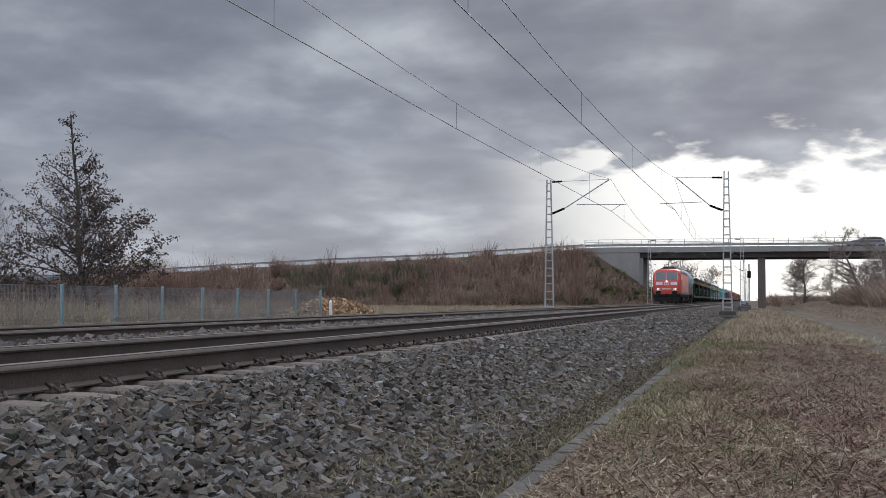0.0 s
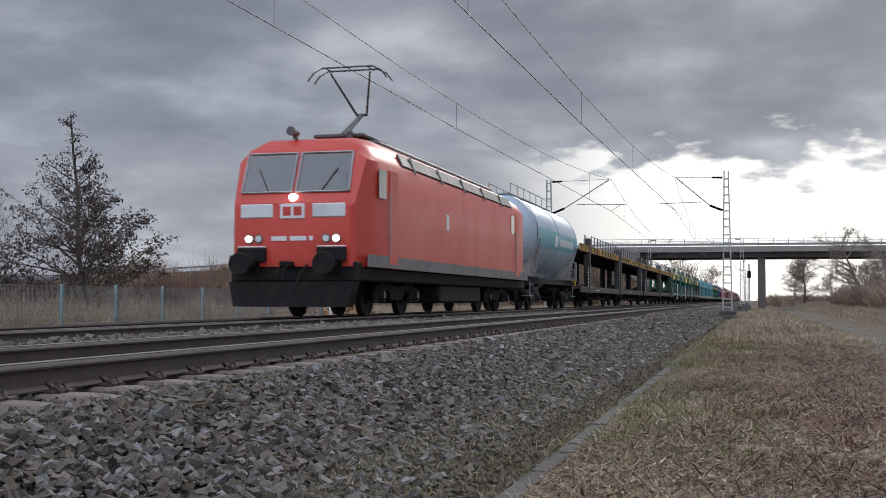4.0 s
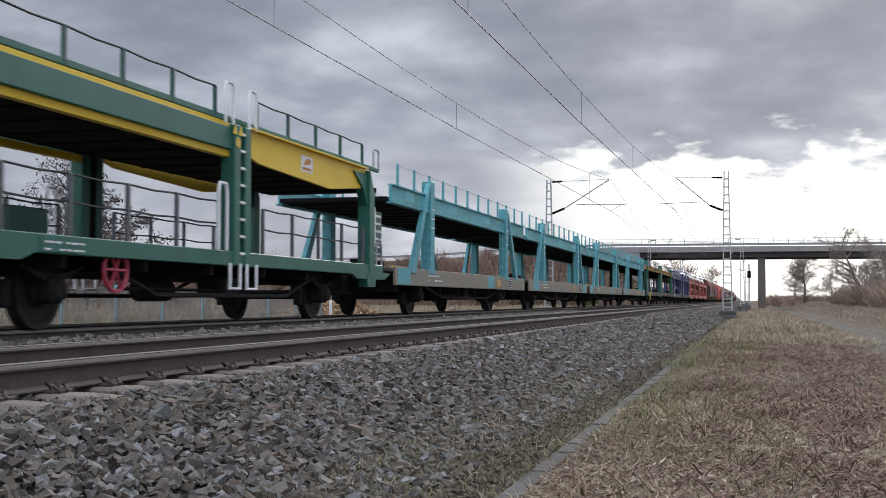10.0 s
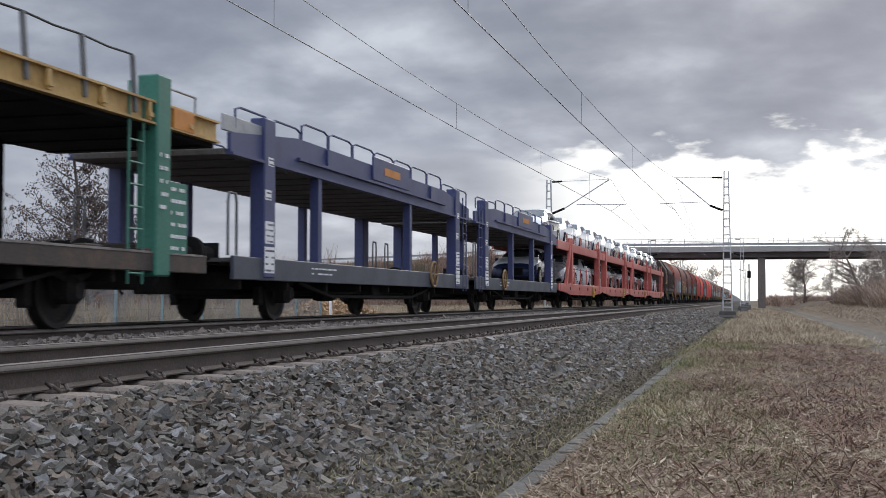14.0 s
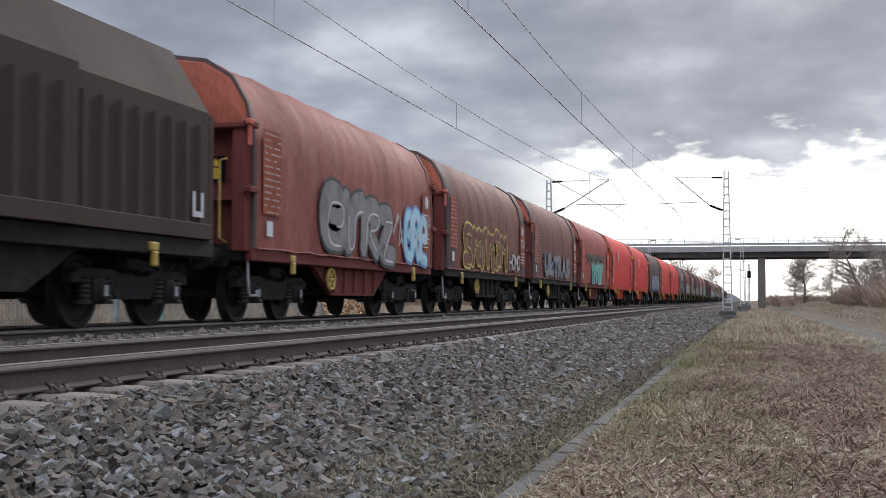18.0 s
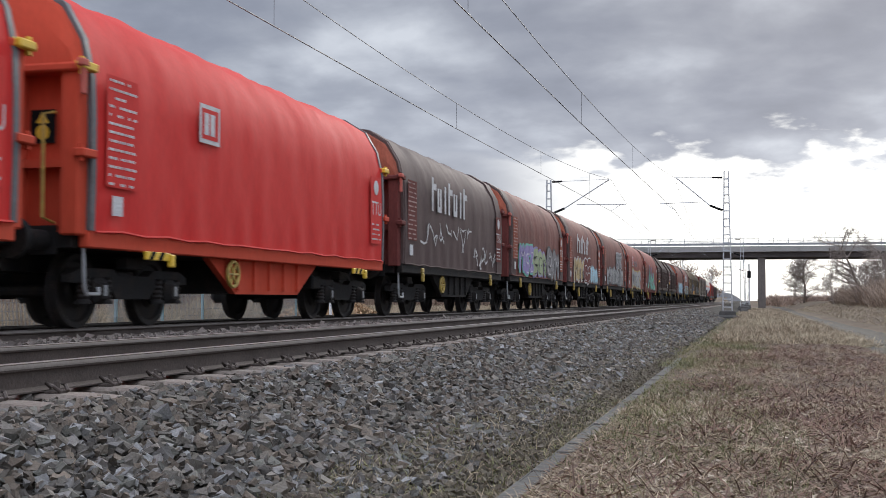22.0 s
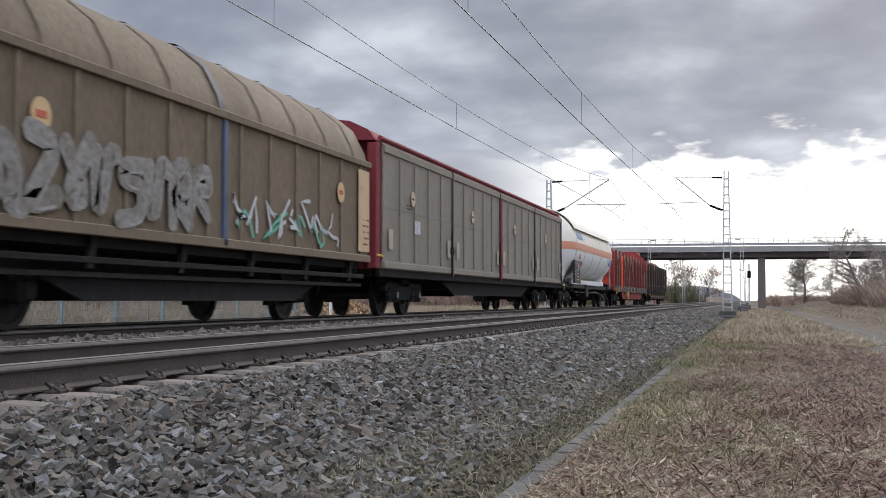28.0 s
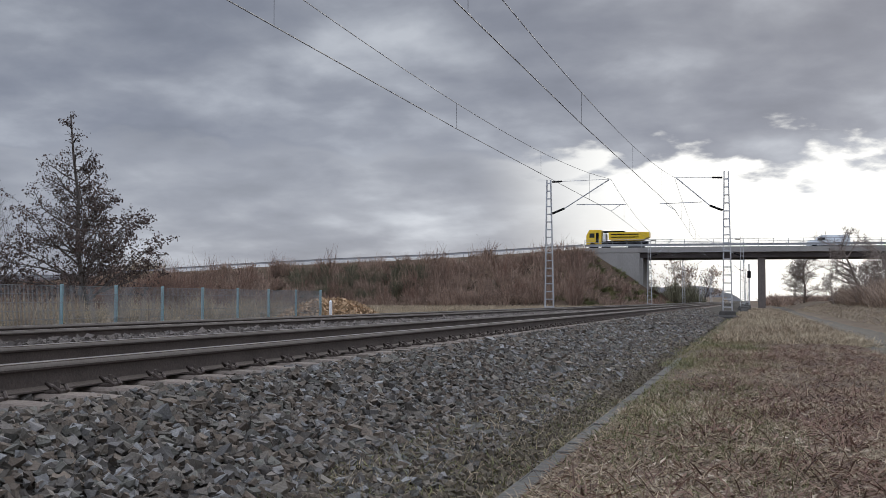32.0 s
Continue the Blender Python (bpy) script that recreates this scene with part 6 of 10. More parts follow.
def tarp_wagon(k, q0, q1, tone, seed, extra):
    L = q1 - q0
    words = {"bright": "bright red", "redbrown": "faded red", "brown": "sooty red-brown", "dark": "blackened brown", "red": "worn red"}[tone]
    has = "clean sides" if tone == "bright" else "graffiti along its side"
    ob = vehicle("tarpaulin_wagon", f"{words} tarpaulin-covered coil wagon with {has}", "rail wagon", q0, "tarpaulin wagons")
    T = M_TARP[tone]
    sill = M_ENDBRIGHT if tone == "bright" else (M_ENDRED if k in (0, 3, 14) else M_BLACK)
    endm = M_ENDBRIGHT if tone == "bright" else M_ENDRED
    b0, b1 = 0.70, L - 0.70
    part("tarpaulin", cover_geo(b0 + 0.1, b1 - 0.1, seed), T, ob)
    for y in (b0, b1 - 0.1):
        part("end_hoop", lambda: hoop_section(0, 0.1, 0.012), M_TARP["dark"] if tone != "bright" else M_POSTGREY, ob, "dark end bow", at=(0, y, 0), key="hoopsec")
    if tone in ("brown", "dark"):
        for y in (b0 + 0.1, b1 - 0.75):
            part("end_strip", lambda: hoop_section(0, 0.65, 0.02), M_TARP["dark"], ob, "sooty stiffened end of the cover", at=(0, y, 0), key="endstrip")
    for y, r in ((b0 - 0.18, 0), (b1 + 0.18, math.pi)):
        e = part("end_wall", lambda: end_geo(1), endm, ob, at=(0, y, 0), key="endwall")
        e.rotation_euler = (0, 0, r)
        end_frame(e, endm)
        c = part("end_hood", end_cap_geo, M_ENDBRIGHT if tone == "bright" else M_HOOD, ob, at=(0, y, 0), key="endcap")
        c.rotation_euler = (0, 0, r)
        part("warning_plate", lambda: Geo().box(0.62, 0.95, -0.01, 0.0, 2.2, 2.6), M_NEARBLACK, e, key="wplate", at=(0, 0.2, 0))
        part("warning_disc", lambda: Geo().cyl((0.785, -0.02, 2.33), (0.785, -0.01, 2.33), 0.09, 14).prism([(0.7, 2.44), (0.87, 2.44), (0.785, 2.57)], "y", -0.02, -0.012), M_YELLOW, e, key="wdisc", at=(0, 0.2, 0))
        part("grab_rail", lambda: Geo().tube([(1.0, 0.12, 2.55), (1.0, -0.12, 2.5), (1.0, -0.12, 1.3), (1.0, 0.12, 1.25)], 0.02, 6), M_LASH, e, "yellow grab rail", key="grab")
        for s in (1, -1):
            for z in (3.06, 2.05):
                part("latch", lambda: Geo().box(-0.07, 0.07, -0.16, 0.14, -0.05, 0.05, 0.015).cyl((0, -0.1, -0.1), (0, -0.1, 0.1), 0.035, 8), M_YELLOW if tone == "bright" and z > 3 else endm, e, at=(s * 1.42, 0.1, z), key="latch")
                if s > 0 and z > 3:
                    part("strap_end", lambda: Geo().box(-0.02, 0.03, -0.04, 0.04, -0.34, 0.02, 0.01).box(-0.03, 0.05, -0.1, 0.06, -0.02, 0.07, 0.015), M_STRAP, e, "faded red tie strap", at=(s * 1.45, -0.02, z), key="strapend")
    for s in (1, -1):
        part("side_sill", Geo().box(s * 1.28, s * 1.42, b0, b1, 0.96, 1.17, 0.015), sill, ob)
        m = L / 2
        part("belly_plate", Geo().prism([(m - 2.2, 0.98), (m + 2.2, 0.98), (m + 1.25, 0.44), (m - 1.25, 0.44)], "x", s * 1.16, s * 1.26), sill, ob, "deep middle sill")
        for i in range(5):
            part("gusset", lambda: Geo().prism([(-0.04, 0.96), (0.04, 0.96), (0.04, 0.5), (-0.04, 0.5)], "x", -0.05, 0.07), sill, ob, at=(s * 1.24, m - 1.2 + i * 0.6, 0), key="gusset")
        if tone == "bright":
            for y in (2.0, L - 2.6):
                hz = part("hazard_bracket", lambda: Geo().box(-0.02, 0.03, 0, 0.62, 0.86, 0.97, 0.01).box(-0.01, 0.06, 0.6, 0.72, 0.78, 0.95, 0.015), M_YELLOW, ob, "yellow and black lifting bracket", at=(s * 1.42, y, 0), key="hazbr")
                part("black_stripe", lambda: Geo().prism([(0.06, 0.862), (0.16, 0.862), (0.24, 0.968), (0.14, 0.968)], "x", 0.031, 0.034).prism([(0.3, 0.862), (0.4, 0.862), (0.48, 0.968), (0.38, 0.968)], "x", 0.031, 0.034), M_NEARBLACK, hz, key="hazst")
        if s > 0:
            part("step_iron", lambda: Geo().tube([(0, 0, 0.98), (0.02, 0, 0.5), (0.02, 0.05, 0.42), (0.02, 0.32, 0.42), (0, 0.34, 0.5)], 0.022, 6), M_GREY, ob, "bent grey step iron", at=(s * 1.3, 0.78, 0), key="stepiron")
        part("hem", Geo().tube([(s * 1.45, y, 1.16 + 0.015 * math.sin(y * 5 + seed)) for y in np.linspace(b0 + 0.1, b1 - 0.1, 20)], 0.018, 5), T, ob)
        for y in (2.3, L - 2.3) if tone != "bright" else ():
            part("lashing_ring", lambda: Geo().box(-0.05, 0.06, -0.1, 0.1, 0, 0.12, 0.02).box(0.0, 0.08, -0.05, 0.05, -0.2, 0.0, 0.02), M_LASH, ob, "dull yellow lashing bracket", at=(s * 1.4, y, 0.98), key="lash")
    part("underframe", Geo().box(-1.25, 1.25, 0.62, L - 0.62, 0.96, 1.14).box(-0.3, 0.3, 0.62, L - 0.62, 0.7, 0.96), M_BLACK, ob)
    part("cradle", Geo().box(-1.1, 1.1, L / 2 - 1.2, L / 2 + 1.2, 0.46, 0.96), M_BLACK, ob)
    part("brake_cylinder", Geo().cyl((0.5, L / 2 - 2.9, 0.66), (0.5, L / 2 - 2.3, 0.66), 0.16, 10), M_BLACK, ob)
    part("brake_box", Geo().box(0.8, 1.15, L / 2 + 2.3, L / 2 + 2.7, 0.55, 0.8, 0.03), M_BLACK, ob)
    wheel_hand(ob, 1.34, L / 2 - 1.5, 0.74, M_LASH, 0.19)
    draw_gear(ob, L)
    for y in (2.3, L - 2.3):
        bogie(ob, y)
    xs = 1.468
    red_plate = (M_HOOD if tone != "red" else M_ENDBRIGHT) if tone != "bright" else M_TARP["bright"]
    placard(ob, xs, b0 + 0.28, 1.7, 0.72, 1.35, red_plate if tone != "dark" else M_ENDRED, M_INKP if tone != "bright" else M_SPRAYW, 13, seed)
    plate = part("type_plate", Geo().box(xs, xs + 0.004, b1 - 0.95, b1 - 0.29, 1.5, 2.85), red_plate if tone != "dark" else M_ENDRED, ob, "red plate with white lettering")
    part("type_letters", lambda: letters("TTU", 0.3), M_SPRAYW, plate, "white letters TTU", at=(xs + 0.0065, b1 - 0.90, 2.08), key="ttu")
    placard(ob, xs + 0.003, b1 - 0.92, 1.55, 0.6, 0.4, None, M_SPRAYW, 4, seed + 1)
    part("wheel_symbol", Geo().cyl((xs + 0.006, b1 - 0.62, 2.64), (xs + 0.01, b1 - 0.62, 2.64), 0.15, 18), M_SPRAYW, ob, "white round symbol")
    part("tag_plate", Geo().box(xs + 0.005, xs + 0.01, b0 + 0.42, b0 + 0.66, 1.36, 1.6), M_SPRAYW, ob, "small white plate")
    extra(ob, xs, L)
    return ob


def letters(text, h):
    """Lettering as a flat mesh that faces +x and reads along +y."""
    cu = bpy.data.curves.new("lettering", "FONT")
    cu.body, cu.size, cu.resolution_u = text, h * 1.35, 3
    ob = bpy.data.objects.new("lettering", cu)
    me = bpy.data.meshes.new_from_object(ob)
    g = Geo().add([(0.0, v.co.x * 0.82, v.co.y) for v in me.vertices], [tuple(p.vertices) for p in me.polygons])
    bpy.data.objects.remove(ob)
    bpy.data.curves.remove(cu)
    bpy.data.meshes.remove(me)
    return g


def x_none(ob, x, L):
    pass


def emblem(ob, x, y, z, s=0.5):
    p = part("emblem", Geo().box(x, x + 0.004, y, y + s * 1.15, z, z + s), M_SPRAYW, ob, "white square emblem outline")
    part("emblem_field", Geo().box(x + 0.004, x + 0.007, y + 0.06, y + s * 1.15 - 0.06, z + 0.06, z + s - 0.06), M_TARP["bright"], p)
    part("emblem_mark", Geo().box(x + 0.007, x + 0.01, y + 0.13, y + 0.27, z + 0.12, z + s - 0.12).box(x + 0.007, x + 0.01, y + 0.32, y + 0.46, z + 0.12, z + s - 0.12), M_SPRAYW, p)


def big_mark(ob, x, y, z, h, n, ink=None, w=0.62):
    """A company name as plain strokes of its size."""
    for i in range(n):
        a = y + i * h * w
        g = Geo()
        t = h * 0.17
        if i % 3 == 0:
            g.box(x, x + 0.004, a, a + t, z, z + h * 0.95).box(x, x + 0.004, a + t, a + h * w * 0.78, z + h * 0.6, z + h * 0.78)
        elif i % 3 == 1:
            g.box(x, x + 0.004, a, a + h * w * 0.72, z, z + t).box(x, x + 0.004, a, a + t, z + t, z + h * 0.68).box(x, x + 0.004, a + h * w * 0.72 - t, a + h * w * 0.72, z + t, z + h * 0.68)
        else:
            g.box(x, x + 0.004, a + t, a + 2 * t, z, z + h * 0.8)
        part("company_mark", g, ink or M_SPRAYW, ob, "white company mark as plain strokes")


def g0(ob, x, L):
    graffiti(ob, x, 3.6, 7.9, 1.28, 2.35, M_DULL, M_SPRAYW, 4, 11, "dark and white graffiti lettering", M_SPRAYK)
    graffiti(ob, x, 8.7, 10.5, 1.22, 2.4, M_SPRAYB, M_SPRAYW, 3, 12, "pale blue graffiti lettering", M_SPRAYBLUE, 0.15)
    tag_strokes(ob, x, 7.9, 8.7, 1.3, 2.3, M_SPRAYW, 2, 5, "white sprayed tag")


def g1(ob, x, L):
    graffiti(ob, x, 2.4, 8.0, 1.35, 2.35, M_TARP["brown"], M_SPRAYY, 6, 21, "brown graffiti letters with yellow edge", M_SPRAYY, 0.2)
    word_graffiti(ob, x + 0.02, 8.3, 10.0, 1.3, 1.85, "HOMO", M_SPRAYW, M_TARP["brown"], "thin white sprayed letters", 0.0, 0.1)


def g2(ob, x, L):
    tag_strokes(ob, x, 2.2, 9.0, 1.3, 2.1, M_SPRAYBLUE, 7, 33, "blue sprayed strokes", 0.09)
    word_graffiti(ob, x + 0.006, 3.0, 9.0, 1.32, 2.1, "ULTRAS", M_DULL, M_SLATE, "dull grey graffiti letters with dark edge")


def g3(ob, x, L):
    graffiti(ob, x, 4.1, 8.4, 1.25, 2.1, M_SPRAYG, M_SPRAYK, 4, 41, "green graffiti lettering", M_SPRAYB, 0.14)
    graffiti(ob, x, 2.4, 9.4, 2.15, 2.6, M_SPRAYK, M_DULL, 6, 42, "black graffiti smear")


def g6(ob, x, L):
    graffiti(ob, x, 2.8, 9.3, 1.28, 2.15, M_DULL, M_SPRAYB, 7, 61, "grey-blue graffiti lettering", M_SPRAYBLUE)


def g9(ob, x, L):
    big_mark(ob, x, 3.0, 2.5, 0.85, 7)
    tag_strokes(ob, x, 2.0, 7.2, 1.6, 2.3, M_SPRAYW, 7, 91, "white sprayed arcs", 0.05)
    tag_strokes(ob, x, 7.2, 10.2, 1.2, 1.8, M_SPRAYW, 8, 92, "white sprayed tag", 0.06)


def g10(ob, x, L):
    graffiti(ob, x, 2.0, 4.6, 1.35, 2.2, M_SPRAYP, M_SPRAYW, 3, 101, "violet graffiti lettering", M_SPRAYG)
    graffiti(ob, x, 4.4, 7.2, 1.3, 2.1, mat("olive_spray", (0.3, 0.36, 0.2), 0.6, 0, 0.2), M_SPRAYK, 3, 102, "olive graffiti lettering", M_SPRAYP)
    graffiti(ob, x, 7.3, 10.0, 1.25, 2.2, M_DULL, M_SPRAYW, 3, 103, "grey graffiti lettering", M_SPRAYK)


def g11(ob, x, L):
    big_mark(ob, x, 3.2, 2.45, 0.85, 7)
    graffiti(ob, x, 2.3, 5.0, 1.25, 2.15, mat("ochre_spray", (0.5, 0.36, 0.16), 0.6, 0, 0.25), M_SPRAYK, 3, 111, "ochre graffiti lettering", M_SPRAYW)
    graffiti(ob, x, 5.2, 7.4, 1.25, 2.2, M_ENDRED, M_SPRAYW, 2, 112, "red and white graffiti lettering", M_SPRAYW)
    graffiti(ob, x, 7.5, 10.0, 1.25, 1.9, M_SPRAYB, M_SPRAYW, 4, 113, "pale blue graffiti lettering", M_DULL)


def g12(ob, x, L):
    graffiti(ob, x, 2.1, 9.6, 1.3, 2.1, M_SILVER, M_SPRAYK, 9, 121, "silver graffiti lettering with black strokes", M_SPRAYK, 0.12)
    graffiti(ob, x, 6.3, 9.0, 2.2, 3.0, M_DULL, M_SPRAYW, 5, 122, "black and white graffiti lettering", M_SPRAYW, 0.1)


def g13(ob, x, L):
    emblem(ob, x, 3.1, 2.55, 0.6)
    big_mark(ob, x, 4.3, 2.55, 0.42, 8, M_DULL)
    graffiti(ob, x, 3.0, 8.6, 1.25, 2.25, M_SILVER, M_SPRAYK, 5, 131, "silver graffiti lettering with ochre edge", M_SPRAYY, 0.3)


def g14(ob, x, L):
    for k, (y, z, r) in enumerate(((2.9, 1.75, 0.42), (4.1, 2.35, 0.6), (5.6, 2.35, 0.5), (6.6, 2.05, 0.4), (8.5, 1.6, 0.32))):
        bub = part("graffiti_bubble", Geo().add([(x - 0.008 + 0.001 * k, y + r * math.cos(i * math.pi / 12), z + r * math.sin(i * math.pi / 12)) for i in range(24)], [tuple(range(24))]), M_BUBBLE, ob, "dull violet sprayed bubble")
        part("bubble_edge", ribbon([(y + r * math.cos(i * math.pi / 12), z + r * math.sin(i * math.pi / 12)) for i in range(25)], 0.05, x - 0.005 + 0.001 * k), M_SPRAYP, bub)
    for k, pts in enumerate((((2.5, 1.35), (3.4, 1.5), (4.2, 2.55)), ((4.15, 2.5), (4.5, 1.9), (4.9, 1.3)), ((5.1, 2.2), (5.15, 1.3)), ((5.1, 2.15), (5.7, 2.0), (5.2, 1.75), (5.9, 1.45), (5.1, 1.3)), ((7.0, 1.95), (6.2, 1.85), (6.2, 1.35), (7.1, 1.3)), ((7.5, 2.35), (7.1, 1.7), (7.4, 1.5), (8.9, 1.3)), ((7.5, 1.3), (8.8, 1.32)))):
        q = rounded(list(pts), 2)
        st = part("graffiti_letter", capped(q, 0.30, x + 0.01 + 0.001 * k), M_SPRAYG, ob, "turquoise green graffiti letters with dark edge")
        part("letter_outline", capped(q, 0.42, x + 0.002), M_SPRAYK, st)
        part("letter_stroke", ribbon([(a + 0.06, b - 0.11) for a, b in q], 0.035, x + 0.022 + 0.001 * k), M_SPRAYW, st)


def g15(ob, x, L):
    graffiti(ob, x, 2.6, 9.4, 1.22, 2.1, M_SPRAYB, M_SPRAYBLUE, 6, 151, "blue and white graffiti lettering", M_SPRAYW, 0.25)


def g16(ob, x, L):
    big_mark(ob, x, 3.0, 2.5, 0.8, 7)
    graffiti(ob, x, 2.2, 9.6, 1.22, 1.9, M_DULL, M_SPRAYY, 6, 161, "grey and yellow graffiti lettering", M_SPRAYB)


def gd(ob, x, L):
    emblem(ob, x, 3.4, 2.55, 0.55)


def telescopic(q0, q1, seed):
    """Dark hood wagon with three ribbed telescopic hoods."""
    L = q1 - q0
    ob = vehicle("hood_wagon", "dark brown telescopic hood wagon with ribbed sides", "rail wagon", q0, "telescopic hood wagons")
    P = paint("sooty_brown_steel", (0.058, 0.039, 0.033), (0.036, 0.028, 0.026))
    w = (L - 1.5) / 3
    for i in range(3):
        g_ = (0.0, 0.06, 0.0)[i]
        y0, y1 = 0.75 + i * w - (0.12 if i == 1 else 0), 0.75 + (i + 1) * w + (0.12 if i == 1 else 0)
        prof = [(-1.38 - g_, 1.3), (-1.38 - g_, 3.02 + g_), (-0.78, 3.95 + g_), (0.78, 3.95 + g_), (1.38 + g_, 3.02 + g_), (1.38 + g_, 1.3)]
        h = part("hood", Geo().loft([[(x, y, z) for x, z in prof] for y in (y0, y1)]), P, ob)
        for s in (1, -1):
            n = 8
            for j in range(n):
                y = y0 + (y1 - y0) * (j + 0.7) / (n + 0.4)
                part("rib", lambda: Geo().prism([(-0.07, 0.0), (0.07, 0.0), (0.045, 0.05), (-0.045, 0.05)], "z", 1.45, 2.85) if False else Geo().loft([[(0, -0.08, z), (0, 0.08, z), (0.05, 0.045, z), (0.05, -0.045, z)] for z in (1.42, 2.8)]), P, h, at=(s * (1.38 + g_) if s > 0 else -(1.38 + g_) - 0.05, y, 0), key="hoodrib")
            part("rim", Geo().loft([[(s * (x + 0.03), yy, z + 0.02) for x, z in ((1.38 + g_, 1.3), (1.38 + g_, 3.02 + g_), (0.78, 3.97 + g_), (0.7, 3.9 + g_), (1.33 + g_, 3.0 + g_), (1.33 + g_, 1.3))] for yy in (y0 - 0.02, y0 + 0.1)]), P, h)
        for s in (1, -1):
            part("bottom_rail", Geo().box(s * (1.36 + g_), s * (1.46 + g_), y0, y1, 1.2, 1.42, 0.01), P, h)
    for y, r in ((0.55, 0), (L - 0.55, math.pi)):
        e = part("end_wall", lambda: Geo().box(-1.3, 1.3, 0.1, 0.22, 1.1, 3.0).prism([(-1.3, 3.0), (1.3, 3.0), (0.76, 3.86), (-0.76, 3.86)], "y", 0.1, 0.22), P, ob, at=(0, y, 0), key="hoodend")
        e.rotation_euler = (0, 0, r)
        for xx in (-1.27, 1.27):
            part("corner_post", lambda: Geo().box(-0.07, 0.07, -0.04, 0.099, 1.1, 3.0), P, e, at=(xx, 0, 0), key="hoodcorner")
        for xx in (-0.54, 0.54):
            part("stiffener", lambda: Geo().box(-0.06, 0.06, 0.0, 0.099, 1.1, 3.4), P, e, at=(xx, 0, 0), key="hoodstiff")
    part("lever", Geo().tube([(1.48, 0.8, 1.85), (1.5, 1.3, 1.9), (1.5, 1.35, 2.0)], 0.03, 6), M_YELLOW, ob, "yellow locking lever")
    for s in (1, -1):
        part("side_sill", Geo().box(s * 1.24, s * 1.4, 0.62, L - 0.62, 0.95, 1.2, 0.015), M_BLACK, ob)
        m = L / 2
        part("belly_plate", Geo().prism([(m - 2.3, 0.98), (m + 2.3, 0.98), (m + 1.2, 0.44), (m - 1.2, 0.44)], "x", s * 1.16, s * 1.26), M_BLACK, ob)
        for y in (2.5, L - 2.4):
            part("lashing_ring", lambda: Geo().box(-0.05, 0.06, -0.1, 0.1, 0, 0.12, 0.02).box(0.0, 0.08, -0.05, 0.05, -0.2, 0.0, 0.02), M_LASH, ob, "dull yellow lashing bracket", at=(s * 1.4, y, 0.98), key="lash")
    part("underframe", Geo().box(-1.25, 1.25, 0.62, L - 0.62, 0.96, 1.2).box(-0.3, 0.3, 0.62, L - 0.62, 0.7, 0.96).box(-1.1, 1.1, L / 2 - 1.2, L / 2 + 1.2, 0.46, 0.96), M_BLACK, ob)
    placard(ob, 1.44, 1.15, 1.95, 0.75, 1.0, M_ENDRED, M_SPRAYW, 7, seed)
    placard(ob, 1.44, 2.35, 1.85, 0.6, 0.8, M_ENDRED, M_SPRAYW, 4, seed + 1)
    part("letter_mark", Geo().box(1.44, 1.446, L - 1.35, L - 1.28, 1.5, 1.85).box(1.44, 1.446, L - 1.1, L - 1.03, 1.5, 1.85).box(1.44, 1.446, L - 1.28, L - 1.1, 1.5, 1.58), M_SPRAYW, ob)
    draw_gear(ob, L)
    for y in (2.3, L - 2.3):
        bogie(ob, y)


M_GHOST = mat("ghost_spray", (0.26, 0.24, 0.215), 0.75, 0, 0.4, 2.5, 12, 0, (0.17, 0.145, 0.115), 0.6)
M_PALEGHOST = mat("pale_ghost_spray", (0.33, 0.31, 0.29), 0.75, 0, 0.3, 3, 15)


